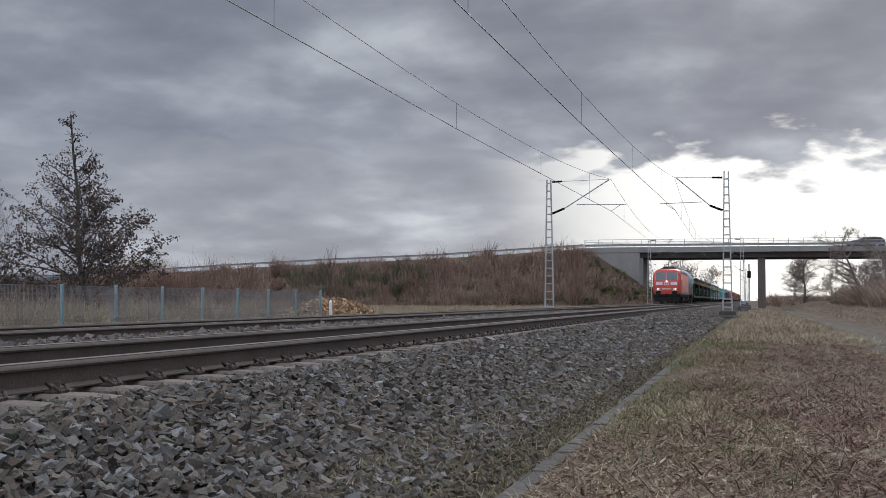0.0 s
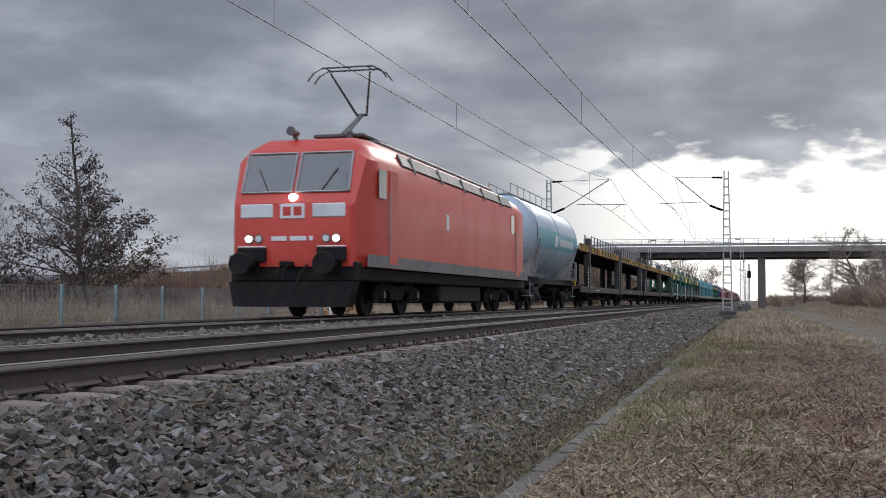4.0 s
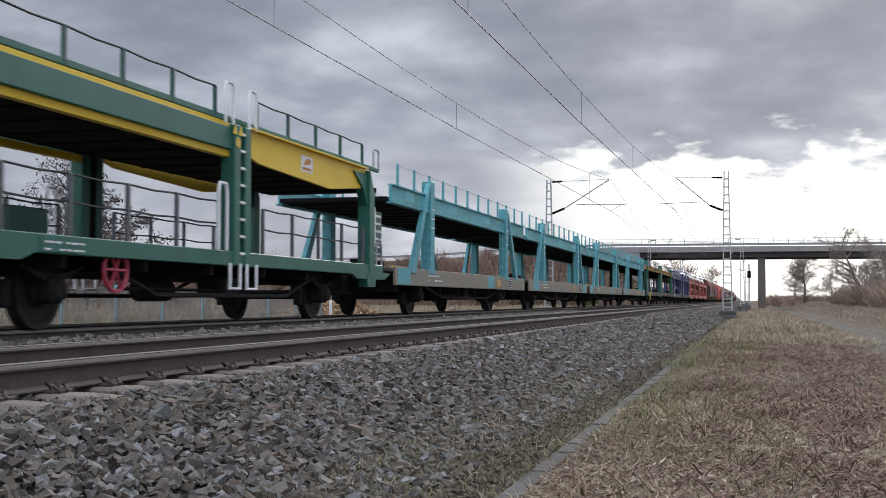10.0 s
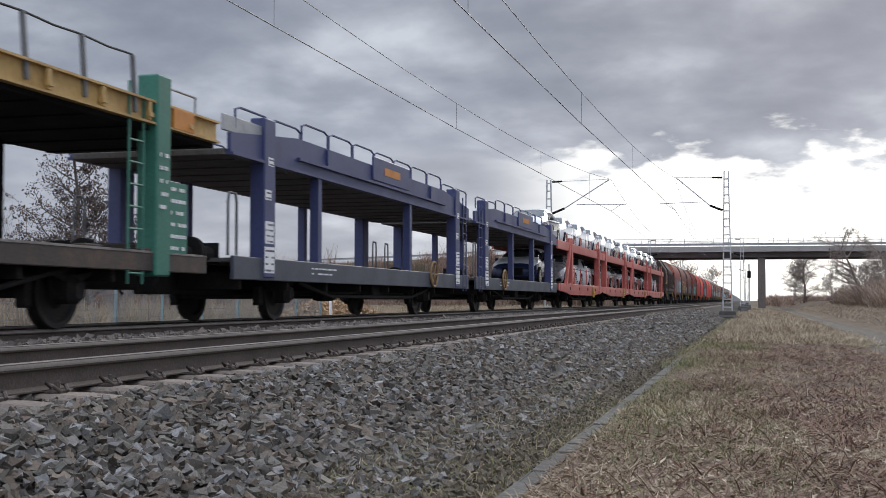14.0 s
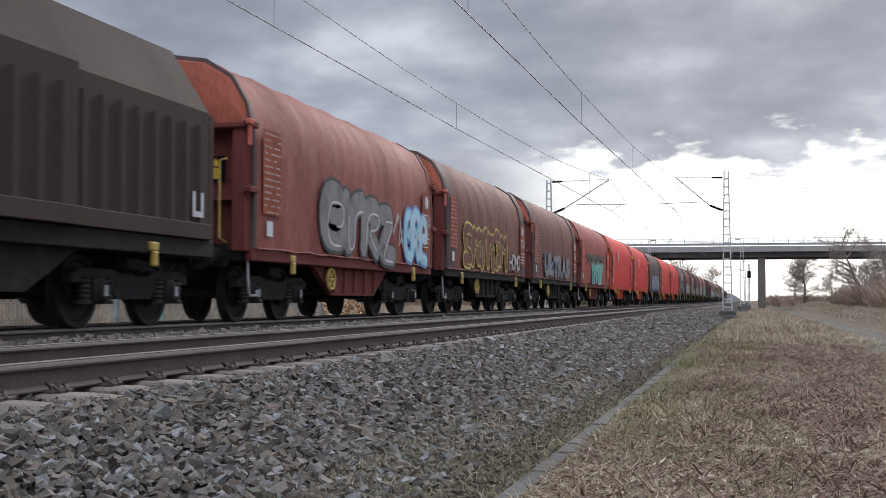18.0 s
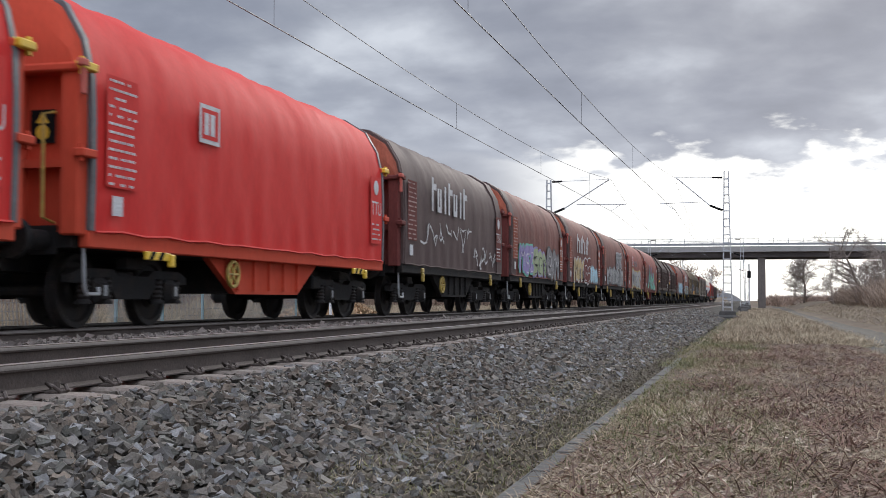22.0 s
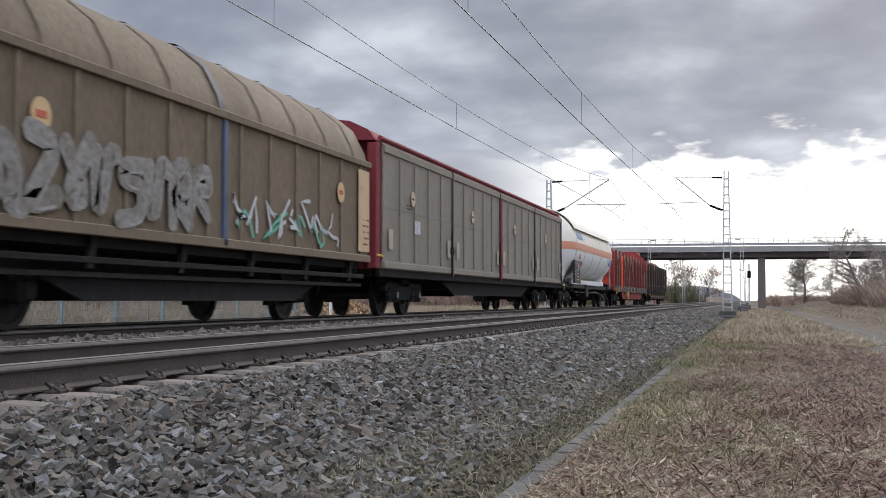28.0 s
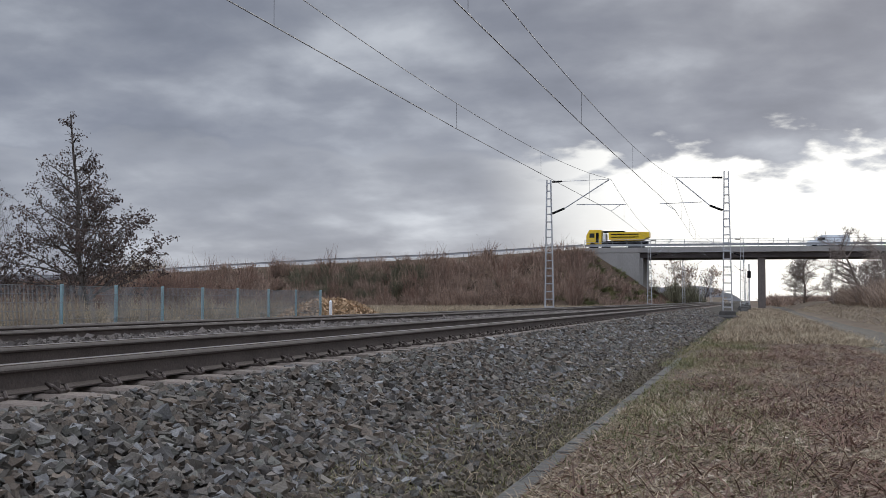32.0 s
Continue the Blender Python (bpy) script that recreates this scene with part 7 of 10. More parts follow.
def sliding_tan(q0, q1, a0, a1, k):
    L, y0, y1 = ends(q0, q1, a0, a1)
    ob = vehicle("sliding_wall_wagon", "tan sliding-wall wagon with rounded roof and graffiti", "rail wagon", q0, "tan sliding-wall wagons")
    P = paint("tan_panel", (0.205, 0.158, 0.105), (0.135, 0.108, 0.077), 0.22)
    b0, b1 = 0.25, L - 0.25
    arc = [(1.42, 1.16), (1.42, 3.02), (1.36, 3.3), (1.12, 3.75), (0.7, 4.08), (0, 4.2)]
    prof = [(-x, z) for x, z in arc] + [(x, z) for x, z in arc[::-1][1:]]
    part("shell", Geo().loft([[(x, y, z) for x, z in prof] for y in (b0, b1)]), P, ob)
    seam = [b0, (b0 + b1) / 2, b1]
    for s in (1, -1):
        for i in range(2):
            w = (seam[i + 1] - seam[i])
            d = part("sliding_wall", Geo().box(s * 1.42, s * 1.455, seam[i] + 0.08, seam[i + 1] - 0.08, 1.18, 3.0, 0.012), P, ob)
            for j in range(6):
                part("panel_rib", lambda: Geo().box(0, 0.035, -0.05, 0.05, 1.22, 2.98, 0.01), P, d, at=(s * 1.455 if s > 0 else -1.49, seam[i] + w * (j + 0.5) / 6, 0), key="tanrib")
            part("eave_rail", Geo().box(s * 1.44, s * 1.52, seam[i], seam[i + 1], 2.98, 3.1, 0.012), P, d)
            part("sill_rail", Geo().box(s * 1.43, s * 1.5, seam[i], seam[i + 1], 1.1, 1.24, 0.012), P, d)
        for y in (seam[1],):
            part("door_post", Geo().box(s * 1.42, s * 1.5, y - 0.07, y + 0.07, 1.14, 3.05, 0.01), mat("blue_grey_post", (0.07, 0.1, 0.16), 0.6, 0, 0.2), ob, "blue-grey door post")
        part("lower_rail", Geo().box(s * 1.3, s * 1.4, 0.4, L - 0.4, 0.78, 0.86, 0.01).box(s * 1.26, s * 1.34, 0.4, L - 0.4, 0.62, 0.68), M_BLACK, ob)
        for y in np.linspace(1.2, L - 1.2, 6):
            part("stanchion", lambda: Geo().prism([(-0.06, 0.72), (0.06, 0.72), (0.2, 1.16), (0.06, 1.16)], "x", -0.03, 0.03), M_BLACK, ob, at=(s * 1.36, float(y), 0), key="tanst")
        part("truss", Geo().prism([(2.6, 0.64), (L - 2.6, 0.64), (L - 3.6, 0.34), (3.6, 0.34)], "x", s * 1.18, s * 1.24), M_BLACK, ob)
    for j in range(9):
        y = b0 + (b1 - b0) * (j + 0.5) / 9
        rib = [(x * 1.012, z * 1.004 + 0.012) for x, z in prof if z > 3.0]
        part("roof_rib", Geo().loft([[(x, yy, z) for x, z in rib] for yy in (y - 0.05, y + 0.05)], close=False, cap=False), P, ob)
    rib = [(x * 1.016, z * 1.005 + 0.016) for x, z in prof if z > 3.0]
    part("roof_band", Geo().loft([[(x, yy, z) for x, z in rib] for yy in (seam[1] - 0.09, seam[1] + 0.09)], close=False, cap=False), mat("grey_roof_band", (0.075, 0.08, 0.095), 0.7, 0, 0.25), ob, "blue-grey band where the roof halves meet")
    part("underframe", Geo().box(-1.3, 1.3, 0.5, L - 0.5, 0.98, 1.16).box(-0.3, 0.3, 0.5, L - 0.5, 0.72, 0.98), M_BLACK, ob)
    two_axle_gear(ob, (y0, y1))
    draw_gear(ob, L)
    x = 1.495
    part("corner_panel", Geo().box(x, x + 0.006, (b1 - 0.75) if k else b0 + 0.1, (b1 - 0.1) if k else b0 + 0.75, 1.3, 2.9), mat("cream_panel", (0.6, 0.42, 0.24), 0.6, 0, 0.15), ob, "cream-orange corner panel")
    for y in ((2.3, L - 2.0) if k else (2.4, L - 2.0)):
        part("round_mark", Geo().cyl((x, y, 2.35), (x + 0.006, y, 2.35), 0.19, 20), mat("cream_mark", (0.62, 0.42, 0.2), 0.6, 0, 0.1), ob, "orange and cream round mark")
        part("round_mark_bar", Geo().box(x + 0.006, x + 0.01, y - 0.1, y + 0.1, 2.31, 2.39), mat("red_mark", (0.5, 0.08, 0.03), 0.6, 0, 0.1), ob)
    if k == 0:
        tag_strokes(ob, x, 2.4, 5.2, 1.4, 1.95, M_SPRAYW, 9, 171, "white sprayed letters", 0.09)
        graffiti(ob, x, 7.9, 11.6, 1.25, 2.25, M_SPRAYK, M_ENDBRIGHT, 4, 172, "dark graffiti with flames and pale blue edge", M_SPRAYB, 0.2)
        graffiti(ob, x + 0.02, 7.8, 11.9, 1.15, 1.55, M_SPRAYO, M_YELLOW, 8, 173, "orange flames of a graffiti", None, 0.4)
    else:
        graffiti(ob, x, 1.4, 6.4, 1.35, 2.2, M_GHOST, M_PALEGHOST, 8, 181, "pale grey faded graffiti", None, 0.3)
        tag_strokes(ob, x, 7.0, 11.6, 1.3, 2.1, M_SPRAYW, 8, 182, "white and green sprayed tags", 0.07)
        tag_strokes(ob, x, 7.4, 11.0, 1.25, 1.8, M_SPRAYG, 4, 183, "green sprayed tags", 0.06)
        placard(ob, x, L - 0.75, 1.4, 0.4, 0.6, None, M_ENDRED, 5, 5)


def sliding_grey(q0, q1):
    L = q1 - q0
    ob = vehicle("sliding_wall_wagon", "grey four-door sliding-wall wagon with red ends and roof", "rail wagon", q0)
    P = paint("grey_door", (0.275, 0.24, 0.195), (0.17, 0.145, 0.115), 0.14)
    R = paint("maroon_frame", (0.22, 0.04, 0.045), (0.14, 0.035, 0.04))
    b0, b1 = 0.55, L - 0.4
    arc = [(1.40, 1.1), (1.40, 3.64), (1.24, 3.86), (0.85, 4.05), (0, 4.16)]
    prof = [(-x, z) for x, z in arc] + [(x, z) for x, z in arc[::-1][1:]]
    part("shell", Geo().loft([[(x, y, z) for x, z in prof] for y in (b0, b1)]), R, ob)
    part("roof_edge", Geo().tube([(1.43, b0, 3.72), (1.43, b1 - 0.6, 3.72)], 0.055, 8), R, ob)
    part("roof_edge", Geo().tube([(-1.43, b0, 3.72), (-1.43, b1 - 0.6, 3.72)], 0.055, 8), R, ob)
    w = (b1 - b0 - 0.2) / 4
    for s in (1, -1):
        for i in range(4):
            ya, yb = b0 + 0.1 + i * w + 0.03, b0 + 0.1 + (i + 1) * w - 0.03
            d = part("sliding_door", Geo().box(s * 1.41, s * 1.47, ya, yb, 1.0, 3.63, 0.015), P, ob)
            for j in range(4):
                y = ya + (yb - ya) * (j + 1) / 5
                part("door_rib", lambda: Geo().box(0, 0.035, -0.045, 0.045, 1.2, 3.42, 0.012), P, d, at=(s * 1.47 if s > 0 else -1.505, y, 0), key="greyrib")
            part("door_beam", Geo().box(s * 1.47, s * 1.5, ya, yb, 1.02, 1.16, 0.01).box(s * 1.47, s * 1.5, ya, yb, 3.44, 3.6, 0.01), P, d)
            part("door_crease", Geo().box(s * 1.468, s * 1.474, ya, yb, 2.28, 2.31), M_LOCOD, d, "dark joint across the door")
            if s > 0:
                for yy in (ya + 0.25, yb - 0.62):
                    part("plate", lambda: Geo().box(0, 0.006, 0, 0.3, 1.42, 1.85), M_PLATE, d, "beige square plate", at=(1.506, yy, 0), key="greyplate")
            part("door_gasket", Geo().box(s * 1.47, s * 1.515, yb - 0.1, yb, 0.95, 3.62), M_POSTBROWN, d, "dark brown door pillar")
            part("door_lock", Geo().tube([(s * 1.52, yb - 0.2, 1.0), (s * 1.52, yb - 0.2, 2.1)], 0.02, 6).box(s * 1.48, s * 1.54, yb - 0.35, yb - 0.05, 1.5, 1.7, 0.02), M_NEARBLACK, d)
            if s > 0:
                part("round_mark", Geo().cyl((1.503, (ya + yb) / 2 - 0.8, 2.62), (1.508, (ya + yb) / 2 - 0.8, 2.62), 0.17, 18), mat("pale_mark", (0.56, 0.42, 0.3), 0.6), d, "pale orange round mark")
                part("round_mark_bar", Geo().box(1.509, 1.512, (ya + yb) / 2 - 0.88, (ya + yb) / 2 - 0.72, 2.6, 2.64), M_NEARBLACK, d)
        part("centre_post", Geo().box(s * 1.41, s * 1.53, b0 + 0.1 + 2 * w - 0.09, b0 + 0.1 + 2 * w + 0.09, 0.95, 3.45, 0.01), R, ob)
        part("lower_sill", Geo().box(s * 1.3, s * 1.42, 0.6, L - 0.5, 0.84, 1.02, 0.01), M_BLACK, ob)
        part("truss", Geo().prism([(6.2, 0.86), (L - 6.2, 0.86), (L - 7.6, 0.48), (7.6, 0.48)], "x", s * 1.18, s * 1.24), M_BLACK, ob)
    for y, r in ((0.35, 0), (L - 0.25, math.pi)):
        e = part("end_wall", lambda: Geo().box(-1.3, 1.3, 0.15, 0.22, 1.0, 3.6).box(-1.45, -1.25, -0.1, 0.2, 1.0, 3.6, 0.02).box(1.25, 1.45, -0.1, 0.2, 1.0, 3.6, 0.02).box(-0.5, -0.36, 0.0, 0.16, 1.0, 3.6).box(0.36, 0.5, 0.0, 0.16, 1.0, 3.6).box(-1.3, 1.3, 0.04, 0.16, 1.85, 1.95).box(-1.3, 1.3, 0.04, 0.16, 2.45, 2.55).box(-1.3, 1.3, 0.04, 0.16, 3.05, 3.15).loft([[(x, 0.15, z) for x, z in prof if z > 3.3], [(x * 1.03, -0.12, z * 1.0) for x, z in prof if z > 3.3]], close=False), R, ob, "maroon ribbed end wall", at=(0, y, 0), key="greyend")
        e.rotation_euler = (0, 0, r)
    part("brake_rail", Geo().tube([(1.44, 0.3, 1.28), (1.44, 0.95, 1.26), (1.44, 0.95, 1.1)], 0.03, 6), M_YELLOW, ob, "yellow shunting handle")
    placard(ob, 1.503, 2.2, 2.35, 0.5, 0.14, None, M_NEARBLACK, 2, 3)
    part("paper_plate", Geo().box(1.503, 1.508, 2.9, 3.35, 1.85, 2.15), M_SPRAYW, ob, "white paper label")
    part("underframe", Geo().box(-1.25, 1.25, 0.55, L - 0.5, 0.86, 1.05).box(-0.3, 0.3, 0.55, L - 0.5, 0.66, 0.86), M_BLACK, ob)
    draw_gear(ob, L)
    for y in (3.4, L - 3.4):
        bogie(ob, y)


M_BOARD = mat("black_board", (0.03, 0.03, 0.033), 0.6, 0, 0.2)
M_MARKBLUE = mat("mark_blue", (0.05, 0.25, 0.55), 0.5, 0, 0.1)
M_PINK = mat("pink_label", (0.72, 0.42, 0.42), 0.6, 0, 0.1)
M_SEAM = mat("dirty_seam", (0.33, 0.29, 0.23), 0.8, 0, 0.3, 2, 20)
M_PLATE = mat("beige_plate", (0.42, 0.36, 0.27), 0.7, 0, 0.15)
M_POSTBROWN = mat("dark_brown_pillar", (0.07, 0.05, 0.043), 0.7, 0, 0.25)


def gas_tank(q0, q1):
    L = q1 - q0
    ob = vehicle("gas_tank_wagon", "white pressure gas tank wagon with an orange stripe", "tank wagon", q0)
    W = paint("dusty_white_tank", (0.84, 0.83, 0.80), (0.66, 0.61, 0.54), 0.05)
    CR = paint("cream_tank_top", (0.80, 0.74, 0.62), (0.62, 0.56, 0.45), 0.05)
    zc, r = 2.71, 1.55
    t = part("tank", tank_shell(1.85, L - 0.6, r, zc, 1.5, 44), W, ob)
    OS = mat("orange_stripe", (0.70, 0.30, 0.18), 0.5, 0, 0.08, 1.2, 20, 0, (0.6, 0.33, 0.22), 0.5)
    part("stripe", arc_band(r + 0.006, zc, 3.35, L - 2.1, -6, 6), OS, t, "pale orange stripe")
    for y0, d in ((3.35, -1), (L - 2.1, 1)):
        v, f, n = [], [], 8
        for i in range(n + 1):
            a = i / n * 1.25
            q, y = (r + 0.008) * math.cos(a), y0 + d * 1.505 * math.sin(a)
            for e in (-6, -2, 2, 6):
                h = r * math.sin(radians(e))
                v.append((math.sqrt(max(0.0, q * q - h * h)), y, zc + h))
        for i in range(n):
            for j in range(3):
                f.append((4 * i + j, 4 * i + 4 + j, 4 * i + 5 + j, 4 * i + 1 + j))
        part("stripe", Geo().add(v, f), OS, t, "orange stripe round the dome")
    part("sun_shield", Geo().loft([[((r + 0.12) * math.cos(radians(a)), y, zc + (r + 0.12) * math.sin(radians(a))) for a in range(27, 154, 7)] + [((r + 0.08) * math.cos(radians(a)), y, zc + (r + 0.08) * math.sin(radians(a))) for a in range(153, 26, -7)] for y in (3.35, L - 2.1)]), CR, ob, "cream sun shield on top")
    part("cream_upper_side", arc_band(r + 0.004, zc, 3.35, L - 2.1, 6, 30), CR, t, "cream upper side")
    for y0, d in ((3.35, -1), (L - 2.1, 1)):
        es = [6 + 6 * j for j in range(14)]
        v, f, n, m = [], [], 10, len(es)
        for i in range(n + 1):
            a = i / n * 1.45
            q, y = (r + 0.005) * math.cos(a), y0 + d * 1.504 * math.sin(a)
            for e in es:
                h = min(r * math.sin(radians(e)), q)
                v.append((math.sqrt(max(0.0, q * q - h * h)), y, zc + h))
        for i in range(n):
            for j in range(m - 1):
                f.append((m * i + j, m * i + m + j, m * i + m + 1 + j, m * i + 1 + j))
        part("cream_dome", Geo().add(v, f), CR, t, "cream upper part of the dome")
    mk = part("company_mark", arc_band(r + 0.012, zc, 3.75, 5.55, 12, 25, 6), M_SPRAYW, t, "white plate with a blue mark as plain shapes")
    g = Geo()
    for a, b, c, d in ((3.8, 5.5, 12.4, 14.2), (3.8, 3.95, 14.2, 22.5), (5.36, 5.5, 14.2, 20.5), (4.08, 4.16, 15.5, 21), (4.6, 4.68, 15.5, 19.5), (4.16, 4.6, 21, 23), (4.16, 4.6, 15.2, 16.6), (4.86, 4.94, 15.5, 21), (4.94, 5.25, 21, 23), (4.94, 5.25, 15.2, 16.6), (5.2, 5.27, 16.6, 18.5)):
        q = arc_band(r + 0.018, zc, a, b, c, d, 4)
        g.add(q.v, q.f)
    part("mark_shape", g, M_MARKBLUE, mk)
    e = part("company_plate", arc_band(r + 0.012, zc, L - 3.35, L - 2.4, -21, -5), M_PANEL, t, "pale square plate with blue mark")
    g = Geo()
    for a, b, c, d in ((L - 3.33, L - 2.42, -20.6, -18.6), (L - 3.33, L - 3.24, -18.6, -7), (L - 2.5, L - 2.42, -18.6, -9), (L - 3.18, L - 3.1, -16.5, -9), (L - 2.95, L - 2.88, -16.5, -9), (L - 3.16, L - 2.9, -9, -6.6),
                       (L - 2.82, L - 2.75, -16.5, -9), (L - 2.62, L - 2.55, -16.5, -9), (L - 2.8, L - 2.57, -9, -6.6), (L - 3.3, L - 2.45, -18.6, -16.5)):
        q = arc_band(r + 0.018, zc, a, b, c, d, 3)
        g.add(q.v, q.f)
    part("company_mark", g, M_SPRAYBLUE, t)
    for y in (3.36, 6.15, 8.95, 11.8, 14.8):
        n = 44
        ring = [(math.cos(2 * math.pi * i / n), math.sin(2 * math.pi * i / n)) for i in range(n)]
        part("weld_seam", Geo().loft([[(a * q, y + d, zc + b * q) for a, b in ring] for d, q in ((-0.02, r), (-0.01, r + 0.008), (0.01, r + 0.008), (0.02, r))], cap=False), M_SEAM, t, "dirt-edged weld seam")
    board = part("data_board", Geo().box(1.40, 1.5, 3.15, 4.95, 1.1, 2.1, 0.012), M_BOARD, ob, "dark data board with hazard labels")
    placard(ob, 1.502, 3.20, 1.84, 0.9, 0.22, None, M_SPRAYW, 3, 8)
    placard(ob, 1.502, 3.20, 1.42, 0.34, 0.36, None, M_SPRAYW, 3, 9)
    placard(ob, 1.502, 3.75, 1.2, 0.62, 0.55, None, M_SPRAYW, 4, 11)
    placard(ob, 1.502, 4.52, 1.5, 0.38, 0.3, M_LOCOD, M_SPRAYW, 4, 12)
    for yy, zz, c, w in ((4.52, 1.15, M_ORANGE, 0.36), (4.55, 2.18, M_ORANGE, 0.36), (5.02, 1.88, M_ENDBRIGHT, 0.26)):
        part("hazard_plate", Geo().box(1.504, 1.515, yy, yy + w, zz, zz + w * 0.78), c, ob, "orange hazard plate")
    part("hazard_diamond", Geo().prism([(4.08, 1.84), (4.26, 1.66), (4.44, 1.84), (4.26, 2.02)], "x", 1.502, 1.508), M_PINK, board, "pink hazard diamond")
    for y0, y1 in ((1.9, 3.6), (L - 3.6, L - 1.9)):
        ym = (y0 + y1) / 2
        part("saddle", Geo().loft([[(-0.9, ym - 0.5, 1.0), (0.9, ym - 0.5, 1.0), (1.12, ym - 0.35, 1.6), (-1.12, ym - 0.35, 1.6)], [(-0.9, ym + 0.5, 1.0), (0.9, ym + 0.5, 1.0), (1.12, ym + 0.35, 1.6), (-1.12, ym + 0.35, 1.6)]]), W, ob)
    part("underframe", Geo().box(-0.4, 0.4, 0.62, L - 0.62, 0.72, 1.05, 0.02).box(-1.3, 1.3, 0.62, 2.2, 0.95, 1.1).box(-1.3, 1.3, L - 2.2, L - 0.62, 0.95, 1.1).box(1.1, 1.25, 2.2, L - 2.2, 0.9, 1.06).box(-1.25, -1.1, 2.2, L - 2.2, 0.9, 1.06), M_BLACK, ob)
    for s in (1, -1):
        part("skirt", Geo().prism([(4.6, 1.1), (L - 2.3, 1.1), (L - 2.3, 1.34), (L - 4.4, 1.30), (4.6, 1.30)], "x", s * 1.02, s * 1.1), W, ob, "dusty pale skirt under the tank")
        part("pipe_run", Geo().tube([(s * 1.2, 5.0, 0.72), (s * 1.2, L - 5.0, 0.72)], 0.035, 6).tube([(s * 1.25, 6.2, 0.6), (s * 1.25, 6.2, 0.95)], 0.02, 6), M_BLACK, ob)
    part("valve_box", Geo().box(0.7, 1.3, L / 2 - 1.2, L / 2 - 0.3, 0.5, 1.1, 0.04), M_BLACK, ob)
    part("pipe", Geo().tube([(0.9, L / 2 - 2, 0.6), (1.0, L / 2 + 1, 0.6), (0.9, L / 2 + 1.4, 0.9)], 0.06, 8), M_BLACK, ob)
    part("end_rail", Geo().tube([(1.28, L - 0.75, 1.1), (1.28, L - 0.75, 2.05), (-1.28, L - 0.75, 2.05), (-1.28, L - 0.75, 1.1)], 0.022, 6), M_GREY, ob)
    part("ladder", lambda: ladder_geo(1.2), M_GREY, ob, at=(1.3, L - 1.1, 0.95), key="ladder12")
    part("brake_rail", Geo().tube([(1.33, 0.8, 0.98), (1.33, 1.25, 0.98), (1.33, 1.25, 0.8)], 0.03, 6), M_LASH, ob, "dull yellow lashing bracket")
    draw_gear(ob, L)
    for y in (2.6, L - 2.6):
        bogie(ob, y)


def bark(name, ridge, furrow, moss, moss_from):
    """Deeply furrowed bark that runs along the log, with moss in patches and torn places of bare wood."""
    m = bpy.data.materials.new(name)
    m.use_nodes = True
    nt = m.node_tree
    b = nt.nodes["Principled BSDF"]
    N, Lk = nt.nodes.new, nt.links.new
    tc, mp, info, off = N("ShaderNodeTexCoord"), N("ShaderNodeMapping"), N("ShaderNodeObjectInfo"), N("ShaderNodeVectorMath")
    off.operation = "ADD"
    sc = N("ShaderNodeMath")
    sc.operation = "MULTIPLY"
    sc.inputs[1].default_value = 37.0
    Lk(info.outputs["Random"], sc.inputs[0])
    Lk(tc.outputs["Object"], off.inputs[0]), Lk(sc.outputs[0], off.inputs[1])
    mp.inputs["Scale"].default_value = (1.0, 0.17, 1.0)
    Lk(off.outputs[0], mp.inputs[0])
    fine, big, spot = N("ShaderNodeTexNoise"), N("ShaderNodeTexNoise"), N("ShaderNodeTexNoise")
    for n, s_, d, src in ((fine, 32.0, 6.0, mp), (big, 1.6, 4.0, off), (spot, 2.3, 5.0, off)):
        n.inputs["Scale"].default_value, n.inputs["Detail"].default_value = s_, d
        Lk(src.outputs[0], n.inputs["Vector"])
    r = N("ShaderNodeValToRGB")
    r.color_ramp.elements[0].position, r.color_ramp.elements[0].color = 0.40, (*furrow, 1)
    r.color_ramp.elements[1].position, r.color_ramp.elements[1].color = 0.60, (*ridge, 1)
    Lk(fine.outputs[0], r.inputs[0])

    def over(base, src, lo, hi, col):
        k, mx = N("ShaderNodeMapRange"), N("ShaderNodeMixRGB")
        k.inputs[1].default_value, k.inputs[2].default_value = lo, hi
        Lk(src, k.inputs[0]), Lk(k.outputs[0], mx.inputs[0]), Lk(base, mx.inputs[1])
        mx.inputs[2].default_value = (*col, 1)
        return mx.outputs[0]
    g = N("ShaderNodeMath")
    g.operation = "MULTIPLY"
    Lk(big.outputs[0], g.inputs[0]), Lk(fine.outputs[0], g.inputs[1])
    c = over(r.outputs[0], g.outputs[0], moss_from, moss_from + 0.09, moss)
    c = over(c, spot.outputs[0], 0.62, 0.66, (0.23, 0.105, 0.05))
    Lk(c, b.inputs["Base Color"])
    b.inputs["Roughness"].default_value = 0.95
    b.inputs["Specular IOR Level"].default_value = 0.15
    bp = N("ShaderNodeBump")
    bp.inputs["Strength"].default_value, bp.inputs["Distance"].default_value = 1.0, 0.05
    Lk(fine.outputs[0], bp.inputs["Height"]), Lk(bp.outputs[0], b.inputs["Normal"])
    return m


